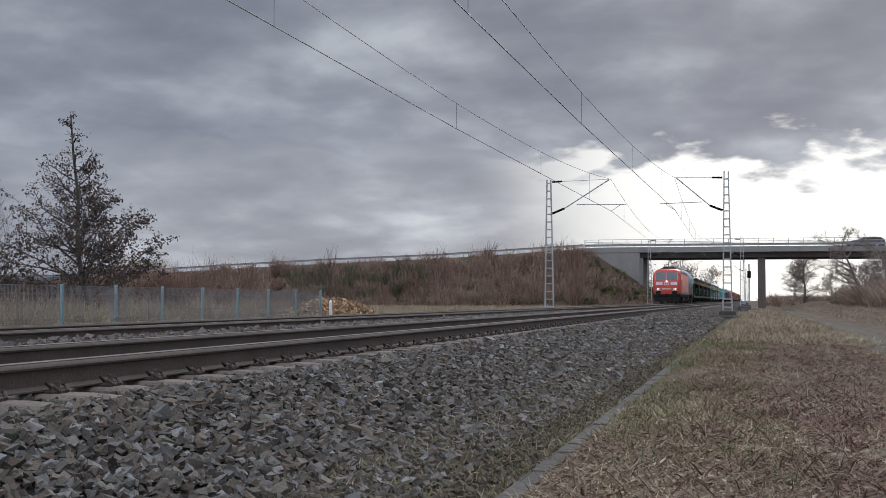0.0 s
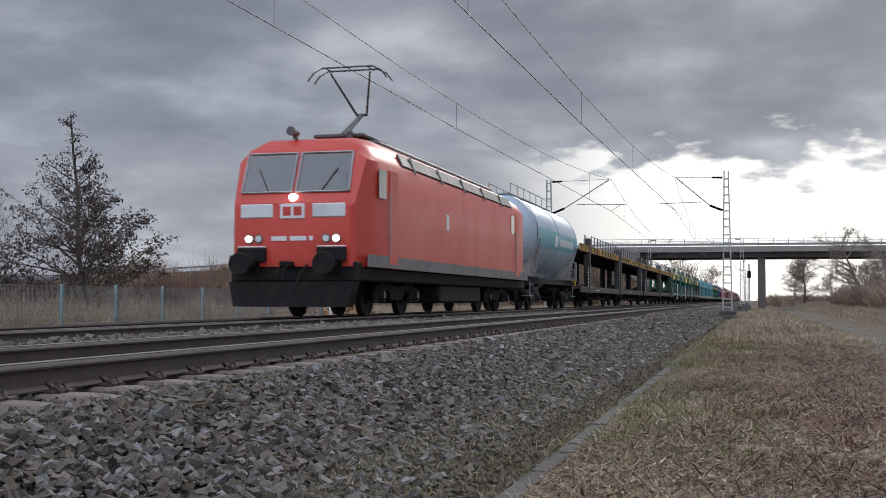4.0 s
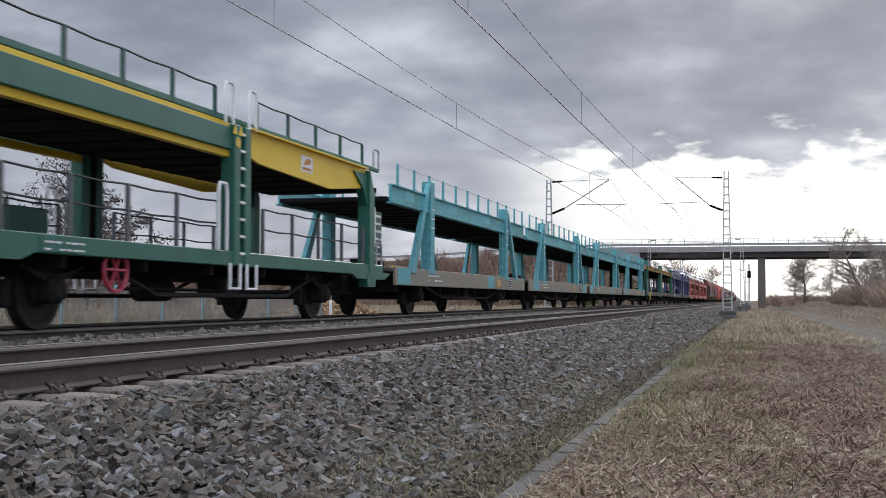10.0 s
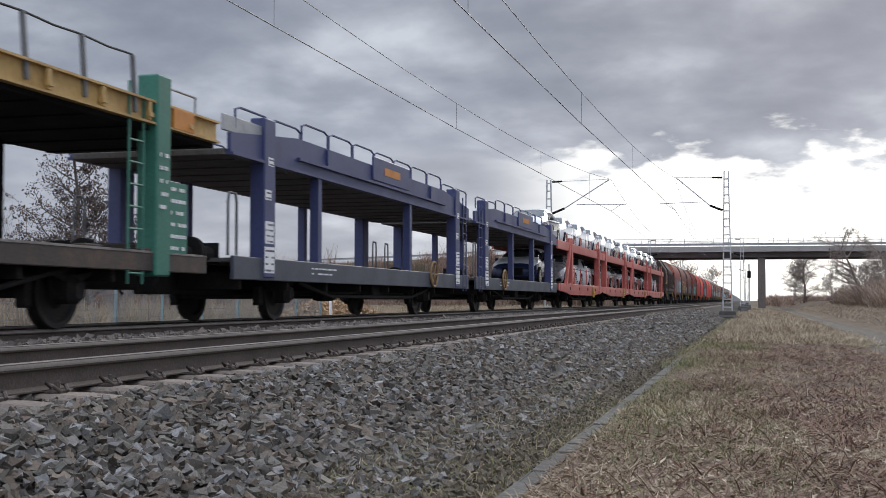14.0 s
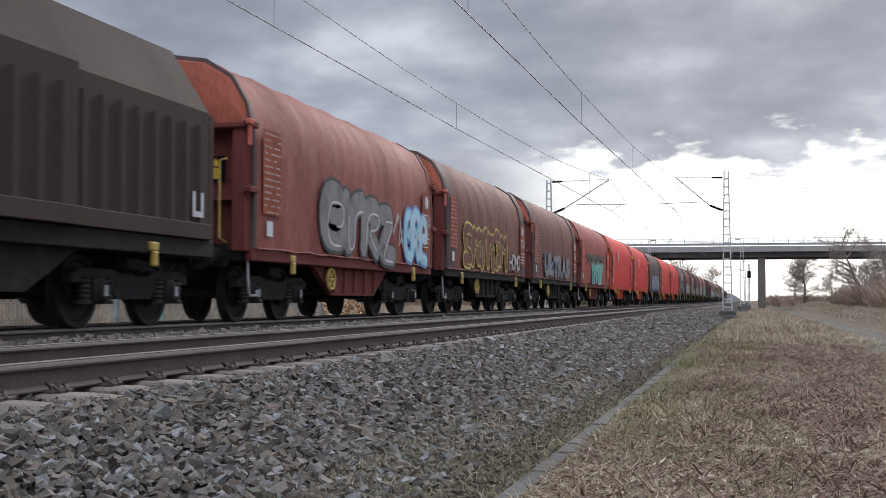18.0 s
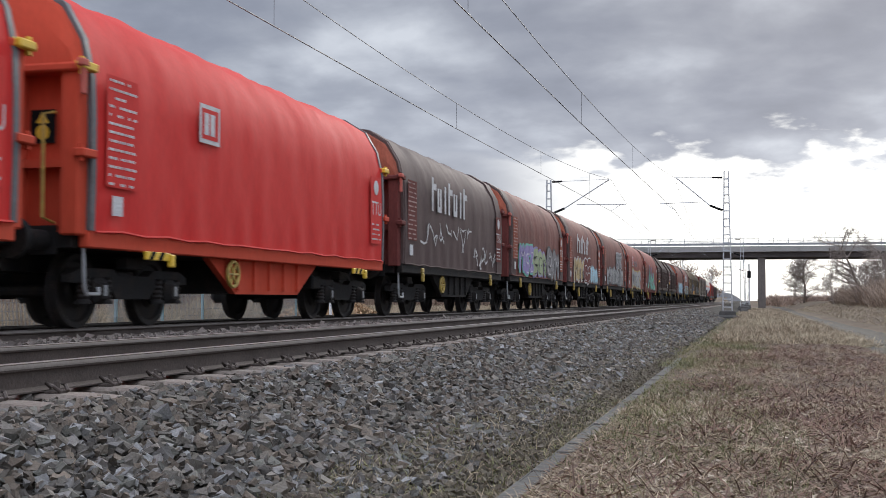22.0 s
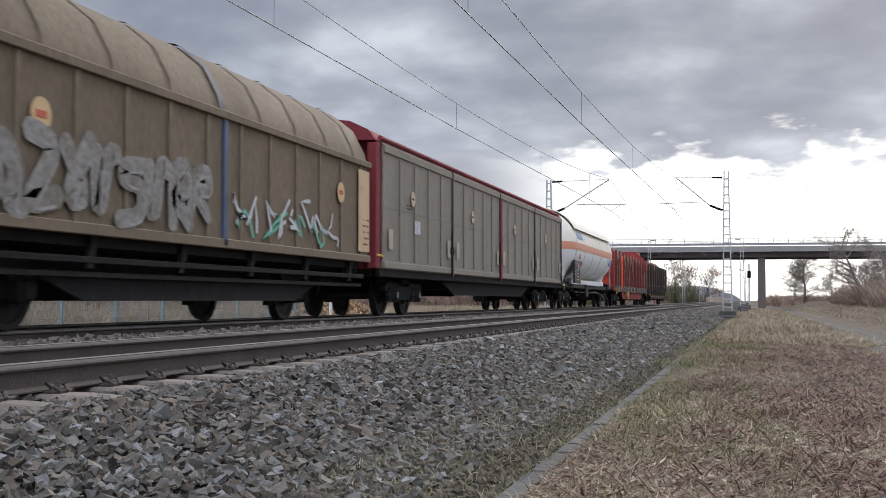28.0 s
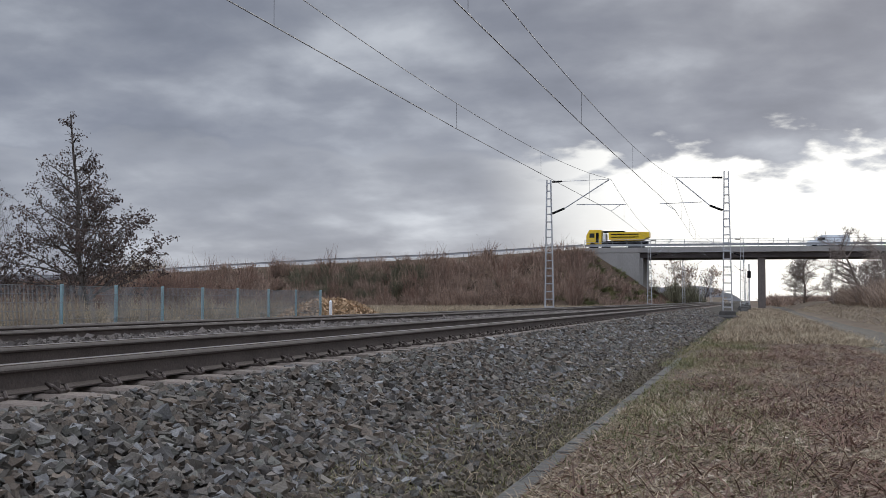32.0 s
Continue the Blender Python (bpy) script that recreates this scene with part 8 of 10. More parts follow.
M_LOGBARK = bark("oak_bark", (0.15, 0.098, 0.066), (0.03, 0.02, 0.015), (0.085, 0.08, 0.045), 0.33)
M_LOGMOSS = bark("mossy_oak_bark", (0.125, 0.105, 0.065), (0.03, 0.025, 0.016), (0.115, 0.13, 0.045), 0.22)
M_LOGEND = mat("cut_wood", (0.36, 0.24, 0.15), 0.85, 0, 0.3, 3, 60, 0.2, (0.14, 0.09, 0.06), 0.6, 1, 0, 0.4)
M_HEART = (mat("blue_grey_heartwood", (0.085, 0.085, 0.10), 0.85, 0, 0.35, 4, 50, 0.2, (0.045, 0.042, 0.05), 0.5),
           mat("brown_heartwood", (0.17, 0.105, 0.075), 0.85, 0, 0.35, 4, 50, 0.2, (0.08, 0.065, 0.06), 0.5),
           mat("red_marked_heartwood", (0.30, 0.05, 0.045), 0.8, 0, 0.5, 3, 25, 0.2, (0.035, 0.02, 0.024), 0.55))


def log_geo(L, r, seed):
    rr = random.Random(seed)
    n, m = 20, 24
    ph = [rr.uniform(0, 6.3) for _ in range(4)]
    rings = []
    for i in range(m + 1):
        y = L * i / m
        k = 1 - 0.12 * i / m + 0.025 * math.sin(i * 0.9 + ph[0]) + rr.uniform(-0.02, 0.02)
        cx, cz = 0.03 * math.sin(i * 0.35 + ph[1]), 0.03 * math.sin(i * 0.3 + ph[2])
        rings.append([(cx + r * k * math.cos(2 * math.pi * j / n) * (1 + 0.03 * math.sin(3 * j + ph[3]) + rr.uniform(-0.055, 0.055)), y, cz + r * k * math.sin(2 * math.pi * j / n) * (1 + rr.uniform(-0.055, 0.055))) for j in range(n)])
    return rings


def make_logs(q0, spans, base, seed, rows=3):
    rr = random.Random(seed)
    k = 0
    for (a, b) in spans:
        for c in (-0.92, 0.0, 0.92):
            z = base
            for row in range(rows + (c == 0.0 and a == 12.8)):
                r = rr.uniform(0.30, 0.36) if row < 2 else rr.uniform(0.37, 0.45) if row == 2 else 0.30
                sh = rr.uniform(-0.15, 0.25)
                Lg = (b - a) + rr.uniform(-0.3, 0.05)
                mossy = rr.random() < (0.75 if row == (0 if seed == 2 else 1) else 0.2)
                ob = thing("log", ("moss-green oak log" if mossy else "rough-barked brown oak log") + " with sawn ends, stacked on a wagon", "log", group="stacked logs")
                rings = log_geo(Lg, r, seed * 100 + k)
                part("bark", Geo().loft(rings, cap=False), M_LOGMOSS if mossy else M_LOGBARK, ob)
                for ring, d in ((rings[0], -0.002), (rings[-1], 0.002)):
                    e = part("sawn_end", Geo().add([(x, y + d, z_) for x, y, z_ in ring], [tuple(range(len(ring)))]), M_LOGEND, ob, "weathered sawn end")
                    if d < 0 and seed == 2:
                        mx, mz = sum(p[0] for p in ring) / len(ring), sum(p[2] for p in ring) / len(ring)
                        tone = 2 if (row == 0 and a < 1 and c > 0) else 1 if rr.random() < 0.3 else 0
                        part("heartwood", Geo().add([(mx + 0.03 + 0.8 * (x - mx), y - 0.006, mz + 0.8 * (z_ - mz)) for x, y, z_ in ring], [tuple(range(len(ring)))]), M_HEART[tone], e, ("blue-grey heartwood", "brown heartwood", "heartwood marked with red paint")[tone])
                load(ob, q0 + a + sh, c * (1.0 if row < 2 else 0.97), z + r)
                z += r * (1.93 if row < 2 else 1.6)
                k += 1


M_SCUFFED = mat("scuffed_red_board", (0.34, 0.042, 0.04), 0.75, 0, 0.25, 1.6, 14, 0.15, (0.42, 0.24, 0.21), 0.34, 2.5, spec=0.2)


def log_wagon(q0, q1, red):
    L = q1 - q0
    ob = vehicle("log_wagon", ("red" if red else "blackened brown") + " stake wagon loaded with oak logs" + (" under green straps" if red else ""), "rail wagon", q0, "log wagons")
    P = paint("worn_red_wagon", (0.24, 0.045, 0.042), (0.13, 0.04, 0.038)) if red else paint("blackened_wagon", (0.085, 0.045, 0.04), (0.05, 0.036, 0.034))
    stakep = paint("maroon_stake", (0.2, 0.05, 0.05)) if red else paint("rusty_stake", (0.06, 0.042, 0.038))
    part("floor", Geo().box(-1.3, 1.3, 0.65, L - 0.65, 1.02, 1.12), P, ob)
    for s in (1, -1):
        if red:
            part("side_sill", Geo().prism([(0.62, 1.14), (L - 0.62, 1.14), (L - 0.62, 0.92), (L - 4.4, 0.92), (L - 5.4, 0.42), (5.4, 0.42), (4.4, 0.92), (0.62, 0.92)], "x", s * 1.24, s * 1.34), P, ob, "fish-bellied side sill")
        else:
            part("side_sill", Geo().prism([(0.62, 1.14), (L - 0.62, 1.14), (L - 0.62, 0.92), (L - 1.8, 0.92), (L - 3.2, 0.46), (3.2, 0.46), (1.8, 0.92), (0.62, 0.92)], "x", s * 1.24, s * 1.34), M_BLACK, ob)
            part("top_edge", Geo().box(s * 1.24, s * 1.36, 0.62, L - 0.62, 1.1, 1.15, 0.008), M_LOCOD, ob, "worn grey top edge")
        n = 11 if red else 9
        for i in range(n):
            y = 1.6 + (L - 3.2) * i / (n - 1) if red else 0.77 + 2.24 * i
            if red:
                st = part("stake", lambda: Geo().loft([[(-w, -w, z), (w, -w, z), (w, w, z), (-w, w, z)] for w, z in ((0.085, 0.9), (0.08, 1.9), (0.055, 3.24))]), stakep, ob, at=(s * 1.36, y, 0), key="stakered")
            else:
                st = part("stake", lambda: Geo().box(-0.06, 0.07, -0.16, -0.03, 0.72, 3.1, 0.012).box(-0.06, 0.07, 0.04, 0.15, 0.72, 3.1, 0.012).box(-0.05, 0.03, -0.03, 0.04, 0.8, 3.0), stakep, ob, "double-bar steel stake", at=(s * 1.38, y, 0), key="stakeblack")
                part("reflector", lambda: Geo().cyl((0.071, -0.09, 1.5), (0.076, -0.09, 1.5), 0.06, 14), M_SPRAYW, st, "white round reflector", key="reflector") if s > 0 else None
                if 0 < i < n - 2 and s > 0:
                    pn = part("sill_panel", lambda: Geo().box(0, 0.006, 0.32, 1.2, 0.52, 1.06), M_ENDRED, ob, "faded red sill panel", at=(1.341, y, 0), key="sillpanel")
                    part("panel_lettering", lambda: Geo().box(0.007, 0.01, 1.0, 1.15, 0.6, 0.72).box(0.007, 0.01, 0.6, 0.9, 0.78, 0.84), M_SPRAYW, pn, key="pnletters")
                    part("lever", lambda: Geo().tube([(0.03, 0.28, 1.05), (0.06, 0.42, 0.9), (0.06, 0.62, 0.74)], 0.022, 6), M_ENDRED, ob, "red locking lever", at=(1.35, y, 0), key="lklever")
                    part("lever_tip", lambda: Geo().box(0.04, 0.09, 0.6, 0.72, 0.7, 0.76, 0.01), M_YELLOW, ob, "yellow lever tip", at=(1.35, y, 0), key="lktip")
            part("stake_pocket", lambda: Geo().box(-0.1, 0.11, -0.13, 0.13, 0.86, 1.12, 0.015).box(-0.1, 0.11, -0.11, 0.11, 1.12, 1.2, 0.015), M_LOCOD if red else M_BLACK, st, key="pocket")
            if red:
                part("winch", lambda: Geo().cyl((0, -0.14, 0.8), (0, 0.14, 0.8), 0.045, 10), M_BLACK, ob, at=(s * 1.39, y + 0.55, 0), key="winch")
    for y, r in (((0.75, 0), (L - 0.75, math.pi)) if red else ()):
        e = part("end_board", lambda: Geo().prism([(-1.35, 1.0), (1.35, 1.0), (1.35, 3.12), (0.62, 3.92), (-0.62, 3.92), (-1.35, 3.12)], "y", 0.0, 0.08), M_SCUFFED, ob, "tall scuffed red end board", at=(0, y, 0), key="endboard")
        e.rotation_euler = (0, 0, r)
        for s in (-1.3, 1.3):
            part("corner_post", lambda: Geo().box(-0.08, 0.08, -0.12, 0.1, 1.0, 3.15, 0.015), P, e, at=(s, 0, 0), key="lcorner")
        for z in (1.75, 2.45, 3.1):
            part("cross_rib", lambda: Geo().box(-1.22, 1.22, -0.06, 0.0, 0, 0.12), P, e, at=(0, 0, z), key="lrib")
        for s in (-0.45, 0.45):
            part("upright_rib", lambda: Geo().box(-0.05, 0.05, -0.075, 0.0, 1.0, 3.6), P, e, at=(s, 0, 0), key="lupright")
        for z in (1.25, 1.92, 2.62):
            part("red_panel", lambda: Geo().box(0.54, 1.16, -0.012, -0.003, 0, 0.42), M_ENDBRIGHT, e, "brighter red painted panel", at=(0 if r == 0 else -1.7, 0, z), key="redpanel")
    part("underframe", Geo().box(-0.4, 0.4, 0.62, L - 0.62, 0.6, 1.02).box(-1.25, 1.25, 0.62, L - 0.62, 0.94, 1.04), M_BLACK, ob)
    if red:
        for i, y in enumerate((3.1, 6.6, 8.6, 10.9, 13.2, 15.2, 17.4, 19.3)):
            w = 0.035
            pts = [(1.385, y, 0.85), (1.40, y + 0.05, 1.9), (1.34, y + 0.0, 3.0), (0.8, y - 0.1, 3.4), (-0.8, y, 3.4), (-1.34, y, 3.0), (-1.4, y, 1.9), (-1.385, y, 0.85)]
            v = []
            for (a, b, c) in pts:
                v += [(a, b - w, c), (a, b + w, c), (a * 1.004, b + w, c + 0.006), (a * 1.004, b - w, c + 0.006)]
            f = []
            for j in range(len(pts) - 1):
                for q in range(4):
                    f.append((4 * j + q, 4 * j + (q + 1) % 4, 4 * j + 4 + (q + 1) % 4, 4 * j + 4 + q))
            part("strap", Geo().add(v, f), mat("green_strap", (0.25, 0.5, 0.2), 0.7, 0, 0.15), ob, "light green lashing strap")
        part("stake_sleeve", Geo().box(1.29, 1.47, 4.1, 4.3, 1.0, 2.95, 0.02), mat("fluorescent_stake", (0.85, 0.09, 0.02), 0.5, 0, 0.05), ob, "bright orange-red stake")
        placard(ob, 1.345, 7.2, 0.6, 0.3, 0.35, None, M_SPRAYW, 4, 77)
        placard(ob, 1.345, L - 6.2, 0.62, 0.35, 0.35, None, M_SPRAYW, 4, 78)
        wheel_hand(ob, 1.42, 7.6, 0.66, M_YELLOW, 0.22)
    for y in (1.5, L - 1.5):
        part("lashing_ring", lambda: Geo().box(-0.05, 0.06, -0.1, 0.1, 0, 0.12, 0.02).box(0.0, 0.08, -0.05, 0.05, -0.2, 0.0, 0.02), M_LASH, ob, "dull yellow lashing bracket", at=(1.36, y, 0.92), key="lash")
    draw_gear(ob, L)
    for y in ((2.9, L - 2.9) if red else (2.9, L - 2.2)):
        bogie(ob, y)
    if red:
        make_logs(q0, [(0.95, 5.2), (5.4, 11.0), (11.2, 16.0), (16.2, 20.7)], 1.12, 1)
    else:
        make_logs(q0, [(0.75, 6.9), (7.3, 12.6), (12.8, 19.75)], 1.14, 2)


def freight():
    telescopic(335.2, 347.4, 1)
    tones = ["redbrown", "brown", "brown", "red", "bright", "bright", "dark", "bright", "bright", "dark", "brown", "brown", "brown", "redbrown", "redbrown"]
    marks = [g0, g1, g2, g3, gd, gd, g6, x_none, gd, g9, g10, g11, g12, g13, g14]
    bounds = [347.4, 359.2, 371.1, 383.0, 395.0, 407.5, 419.4, 431.2, 443.3, 455.9, 467.8, 479.8, 491.8, 504.2, 516.2, 528.1]
    for k in range(15):
        tarp_wagon(k, bounds[k], bounds[k + 1], tones[k], 100 + k, marks[k])
    telescopic(528.1, 540.5, 3)
    telescopic(540.5, 552.8, 5)
    tarp_wagon(15, 552.8, 564.9, "brown", 115, g15)
    tarp_wagon(16, 564.9, 576.9, "brown", 116, g16)
    sliding_tan(576.9, 591.2, 580.2, 588.6, 0)
    sliding_tan(591.2, 605.0, 593.9, 601.9, 1)
    sliding_grey(605.0, 629.5)
    gas_tank(629.5, 648.0)
    log_wagon(648.0, 670.2, True)
    log_wagon(670.2, 690.2, False)


freight()

ROAD = []


# ===== overpass =====
def on_road(x, off=0.0, up=0.0):
    y, z = road_line(x)
    return (float(x), float(y) + off, float(z) + up)


def ramp_z(x, o):
    """Height of the earth ramp beside the road, which falls away round its end at the abutment."""
    d = max(0.0, abs(o) - 5.2)
    z = float(road_line(min(x, -21.6))[1]) - 0.05 - d * 0.50 - max(0.0, min(x, 0.0) + 21.8) * 0.66
    return max(-1.15, z)


def bridge():
    br = thing("road_bridge", "grey concrete road bridge with steel railings over the railway", "bridge", kind="structure")
    xs = np.linspace(-22.0, 60, 40)

    def slab(prof, a=None):
        rows = xs if a is None else np.linspace(a[0], a[1], 20)
        return Geo().loft([[on_road(x, o, u) for o, u in prof] for x in rows])
    part("deck_slab", slab([(-5.0, -0.14), (5.0, -0.14), (5.0, -0.62), (-5.0, -0.62)]), M_CONCRETE, br)
    part("edge_beam", slab([(-5.35, 0.05), (-5.0, 0.05), (-5.0, -0.66), (-5.35, -0.60)]), M_CONCRETE, br, "pale concrete edge beam")
    part("edge_beam", slab([(5.0, 0.05), (5.35, 0.05), (5.35, -0.60), (5.0, -0.66)]), M_CONCRETE, br)
    for o in (-4.3, -1.45, 1.45, 4.3):
        part("girder", slab([(o - 0.35, -0.62), (o + 0.35, -0.62), (o + 0.3, -1.32), (o - 0.3, -1.32)], (-15.0, 60)), M_GIRDER, br, "dark girder")
    for xp in (1.2, 17.8, 35.0):
        py, pz = (float(v) for v in road_line(xp))
        part("pier", Geo().box(xp - 0.48, xp + 0.48, py - 4.4, py + 4.4, -1.3, pz - 1.32, 0.06), M_PIER, br, "dark stained concrete wall pier")
    ya, za = (float(v) for v in road_line(-15.2))
    part("abutment", Geo().box(-17.2, -14.2, ya - 4.95, ya + 4.95, -1.3, za - 1.33, 0.05), M_CONCRETE, br, "tall concrete abutment")
    for s in (-1, 1):
        part("wing_wall", Geo().loft([[on_road(x, o, u) for o, u in ((s * 5.3, -0.61), (s * 4.97, -0.61), (s * 4.97, d), (s * 5.3, d))] for x, d in ((-22.3, -1.4), (-19.5, -4.0), (-14.6, -8.6))]), M_CONCRETE, br, "light concrete wing wall")
    # railing
    for o in (-5.15, 5.15):
        g = Geo()
        for u in (0.5, 0.82, 1.15):
            g.tube([on_road(x, o, u) for x in np.linspace(-22, 60, 30)], 0.03, 5)
        part("hand_rail", g, M_GREY, br)
        for x in np.arange(-22, 60, 1.9):
            part("rail_post", lambda: Geo().box(-0.035, 0.035, -0.035, 0.035, 0, 1.1), M_GREY, br, at=on_road(x, o, 0.05), key="brpost")
        part("crash_barrier", Geo().loft([[on_road(x, o * 0.93 + d, u) for d, u in ((0, 0.25), (0.05, 0.3), (0.05, 0.52), (0, 0.57))] for x in np.linspace(-22, 60, 30)], cap=False, close=False), M_GREY, br)


M_GIRDER = mat("dark_girder", (0.10, 0.085, 0.08), 0.8, 0, 0.2, 0.5, 10)
M_PIER = mat("stained_concrete", (0.15, 0.125, 0.11), 0.9, 0, 0.2, 0.6, 14, 0.3, (0.1, 0.085, 0.075), 0.5, 3.0)
bridge()


def embankment():
    """Earth ramp that carries the road down to the plain."""
    west = np.concatenate([np.linspace(-7.5, -14.7, 10), np.linspace(-15.2, -60, 30), np.linspace(-62, -480, 40)])
    east = np.linspace(400, 46, 50)
    offs = [-30, -24, -19, -15, -12, -9.5, -7.5, -6.2, -5.32, -4.9, 4.9, 5.32, 7.5, 12, 19, 30]
    v = []
    for x in np.concatenate([west, east]):
        for o in offs:
            px, py, pz = on_road(x, o)
            d = max(0.0, abs(o) - 5.2)
            if x > 0:
                z = max(-1.15, pz - (0.16 if d <= 0 else 0.05) - d * 0.5)
            elif abs(o) < 5.0:
                z = -1.15 if x > -15 else pz - 0.16 if x < -22 else pz - 0.7
            else:
                z = ramp_z(x, o)
            if d > 0.3 and z > -0.9:
                z += 0.2 * math.sin(x * 0.7 + o) * min(1, d / 3)
            v.append((px, py, z))
    n = len(offs)
    f = [(k * n + i, k * n + i + 1, (k + 1) * n + i + 1, (k + 1) * n + i) for k in range(len(west) + 49) if k != len(west) - 1 for i in range(n - 1)]
    tagged(new("embankment", np_mesh("embankment", v, f, M_SOIL)), "road embankment overgrown with brown scrub", "embankment", kind="structure")
    rd = Geo().loft([[on_road(x, -4.6, -0.10), on_road(x, 4.6, -0.10), on_road(x, 4.6, -0.13), on_road(x, -4.6, -0.13)] for x in np.linspace(400, -480, 180)])
    solid("road", rd, mat("asphalt", (0.055, 0.055, 0.057), 0.85, 0, 0.2, 0.5, 10), "grey asphalt road on the bridge", "road", kind="structure")
    gr = Geo()
    gr.loft([[on_road(x, -5.1 + d, u) for d, u in ((0, 0.3), (0.06, 0.36), (0.06, 0.54), (0, 0.6))] for x in np.linspace(-22.2, -260, 70)], cap=False, close=False)
    b = thing("guard_rail", "steel guard rail along the ramp", "guard rail")
    part("beam", gr, M_GREY, b)
    for x in np.arange(-23, -200, -4.0):
        part("post", lambda: Geo().box(-0.05, 0.05, -0.05, 0.05, -0.5, 0.55), M_GREY, b, at=on_road(x, -5.03), key="grpost")


embankment()


# ===== overhead line =====
def lattice_pole(x, y, top, arm, wire_x, tops=None):
    """arm: -1 or 1, the side on which the bracket reaches out to wire_x."""
    base = -0.35
    ob = thing("catenary_mast", "light grey steel lattice mast with overhead-line bracket", "mast", pose(x, y, 0), group="catenary masts")
    part("foundation", Geo().loft([[(-w, -w, z), (w, -w * 0.9, z), (w * 0.9, w, z), (-w, w * 0.95, z)] for w, z in ((0.85, -1.1), (0.72, -0.62), (0.5, -0.5), (0.46, -0.3), (0.3, -0.24))]), mat("dark_foundation", (0.06, 0.055, 0.05), 0.9, 0, 0.3, 3, 30, 0.4), ob, "dark weathered foundation block")
    H = top - base

    def hw(z):
        return 0.27 - 0.15 * (z - base) / H
    for s in (-1, 1):
        part("leg", Geo().loft([[(s * hw(z) + a, b, z) for a, b in ((-0.036, -0.08), (0.036, -0.08), (0.036, 0.08), (-0.036, 0.08))] for z in (base - 0.1, top)]), M_POLE, ob)
    z = base + 0.3
    while z < top:
        w = hw(z)
        part("batten", Geo().box(-w, w, -0.09, -0.075, z - 0.032, z + 0.032).box(-w, w, 0.075, 0.09, z - 0.032, z + 0.032), M_POLE, ob)
        z += 0.48
    wx = wire_x - x
    s = 1 if wx > 0 else -1
    x0 = s * 0.22
    part("bracket", Geo().tube([(x0 + s * 0.75, 0, 6.05), (wx - s * 0.1, 0, 7.78)], 0.035, 8), M_POLE, ob, "tubular bracket arm")
    part("insulator", Geo().cyl((x0, 0, 5.75), (x0 + s * 0.75, 0, 6.05), 0.07, 10), M_NEARBLACK, ob, "brown insulator")
    part("insulator", Geo().cyl((x0, 0, 7.72), (x0 + s * 0.6, 0, 7.74), 0.06, 10), M_NEARBLACK, ob, "brown insulator")
    part("top_tie", Geo().tube([(x0 + s * 0.6, 0, 7.74), (wx, 0, 7.8)], 0.016, 6), M_POLE, ob)
    part("registration_arm", Geo().tube([(x0 + (wx - x0) * 0.42, 0, 6.28), (wx + s * 0.9, 0, 6.22)], 0.026, 6), M_POLE, ob)
    part("steady_arm", Geo().tube([(wx + s * 0.55, 0, 6.2), (wx + s * 0.25, 0, 5.98), (wx, 0, 5.84)], 0.018, 6), M_POLE, ob)
    return ob


MAST_Y = [-75.0, -1.5, 72.0, 145.4, 218.5, 292.0, 366.0]
STAG = 0.42


def overhead_line():
    for side, xt, xm in ((0, X_NEAR, -1.45), (1, X_FAR, -12.2)):
        pts = []
        for k, y in enumerate(MAST_Y):
            wx = xt + (STAG if (k + side) % 2 == 0 else -STAG)
            if side == 0:
                wx = -4.5 if k % 2 == 0 else -5.42
            else:
                wx = -8.35 if k % 2 == 0 else -9.4
            xx = xm + (0.28 if side == 0 and k == 3 else 0)
            if k != 1:
                lattice_pole(xx, y, 8.1 if side == 0 else 7.85, 1, wx)
            pts.append((wx, y))
        dip = 6.66 if side == 0 else 6.5
        line = thing("overhead_line", "catenary of carrying wire, droppers and contact wire", "overhead line", group="overhead lines")
        for (xa, ya), (xb, yb) in zip(pts, pts[1:]):
            g = Geo().tube([(xa, ya, 5.84), ((xa + xb) / 2, (ya + yb) / 2, 5.70), (xb, yb, 5.84)], 0.013, 5)
            part("contact_wire", g, M_WIRE, line)
            m = []
            for i in range(25):
                t = i / 24
                m.append((xa + (xb - xa) * t, ya + (yb - ya) * t, dip + (7.8 - dip) * (2 * t - 1) ** 2))
            part("carrying_wire", Geo().tube(m, 0.0105, 5), M_WIRE, line)
            for i in range(5):
                t = 0.12 + i * 0.19
                c = (xa + (xb - xa) * t, ya + (yb - ya) * t)
                zc = 5.84 - 0.14 * (1 - (2 * t - 1) ** 2)
                part("dropper", Geo().tube([(c[0], c[1], zc), (c[0], c[1], dip + (7.8 - dip) * (2 * t - 1) ** 2)], 0.006, 4), M_WIRE, line)


M_WIRE = mat("wire", (0.11, 0.11, 0.115), 0.6, 0.4, 0.1)
overhead_line()


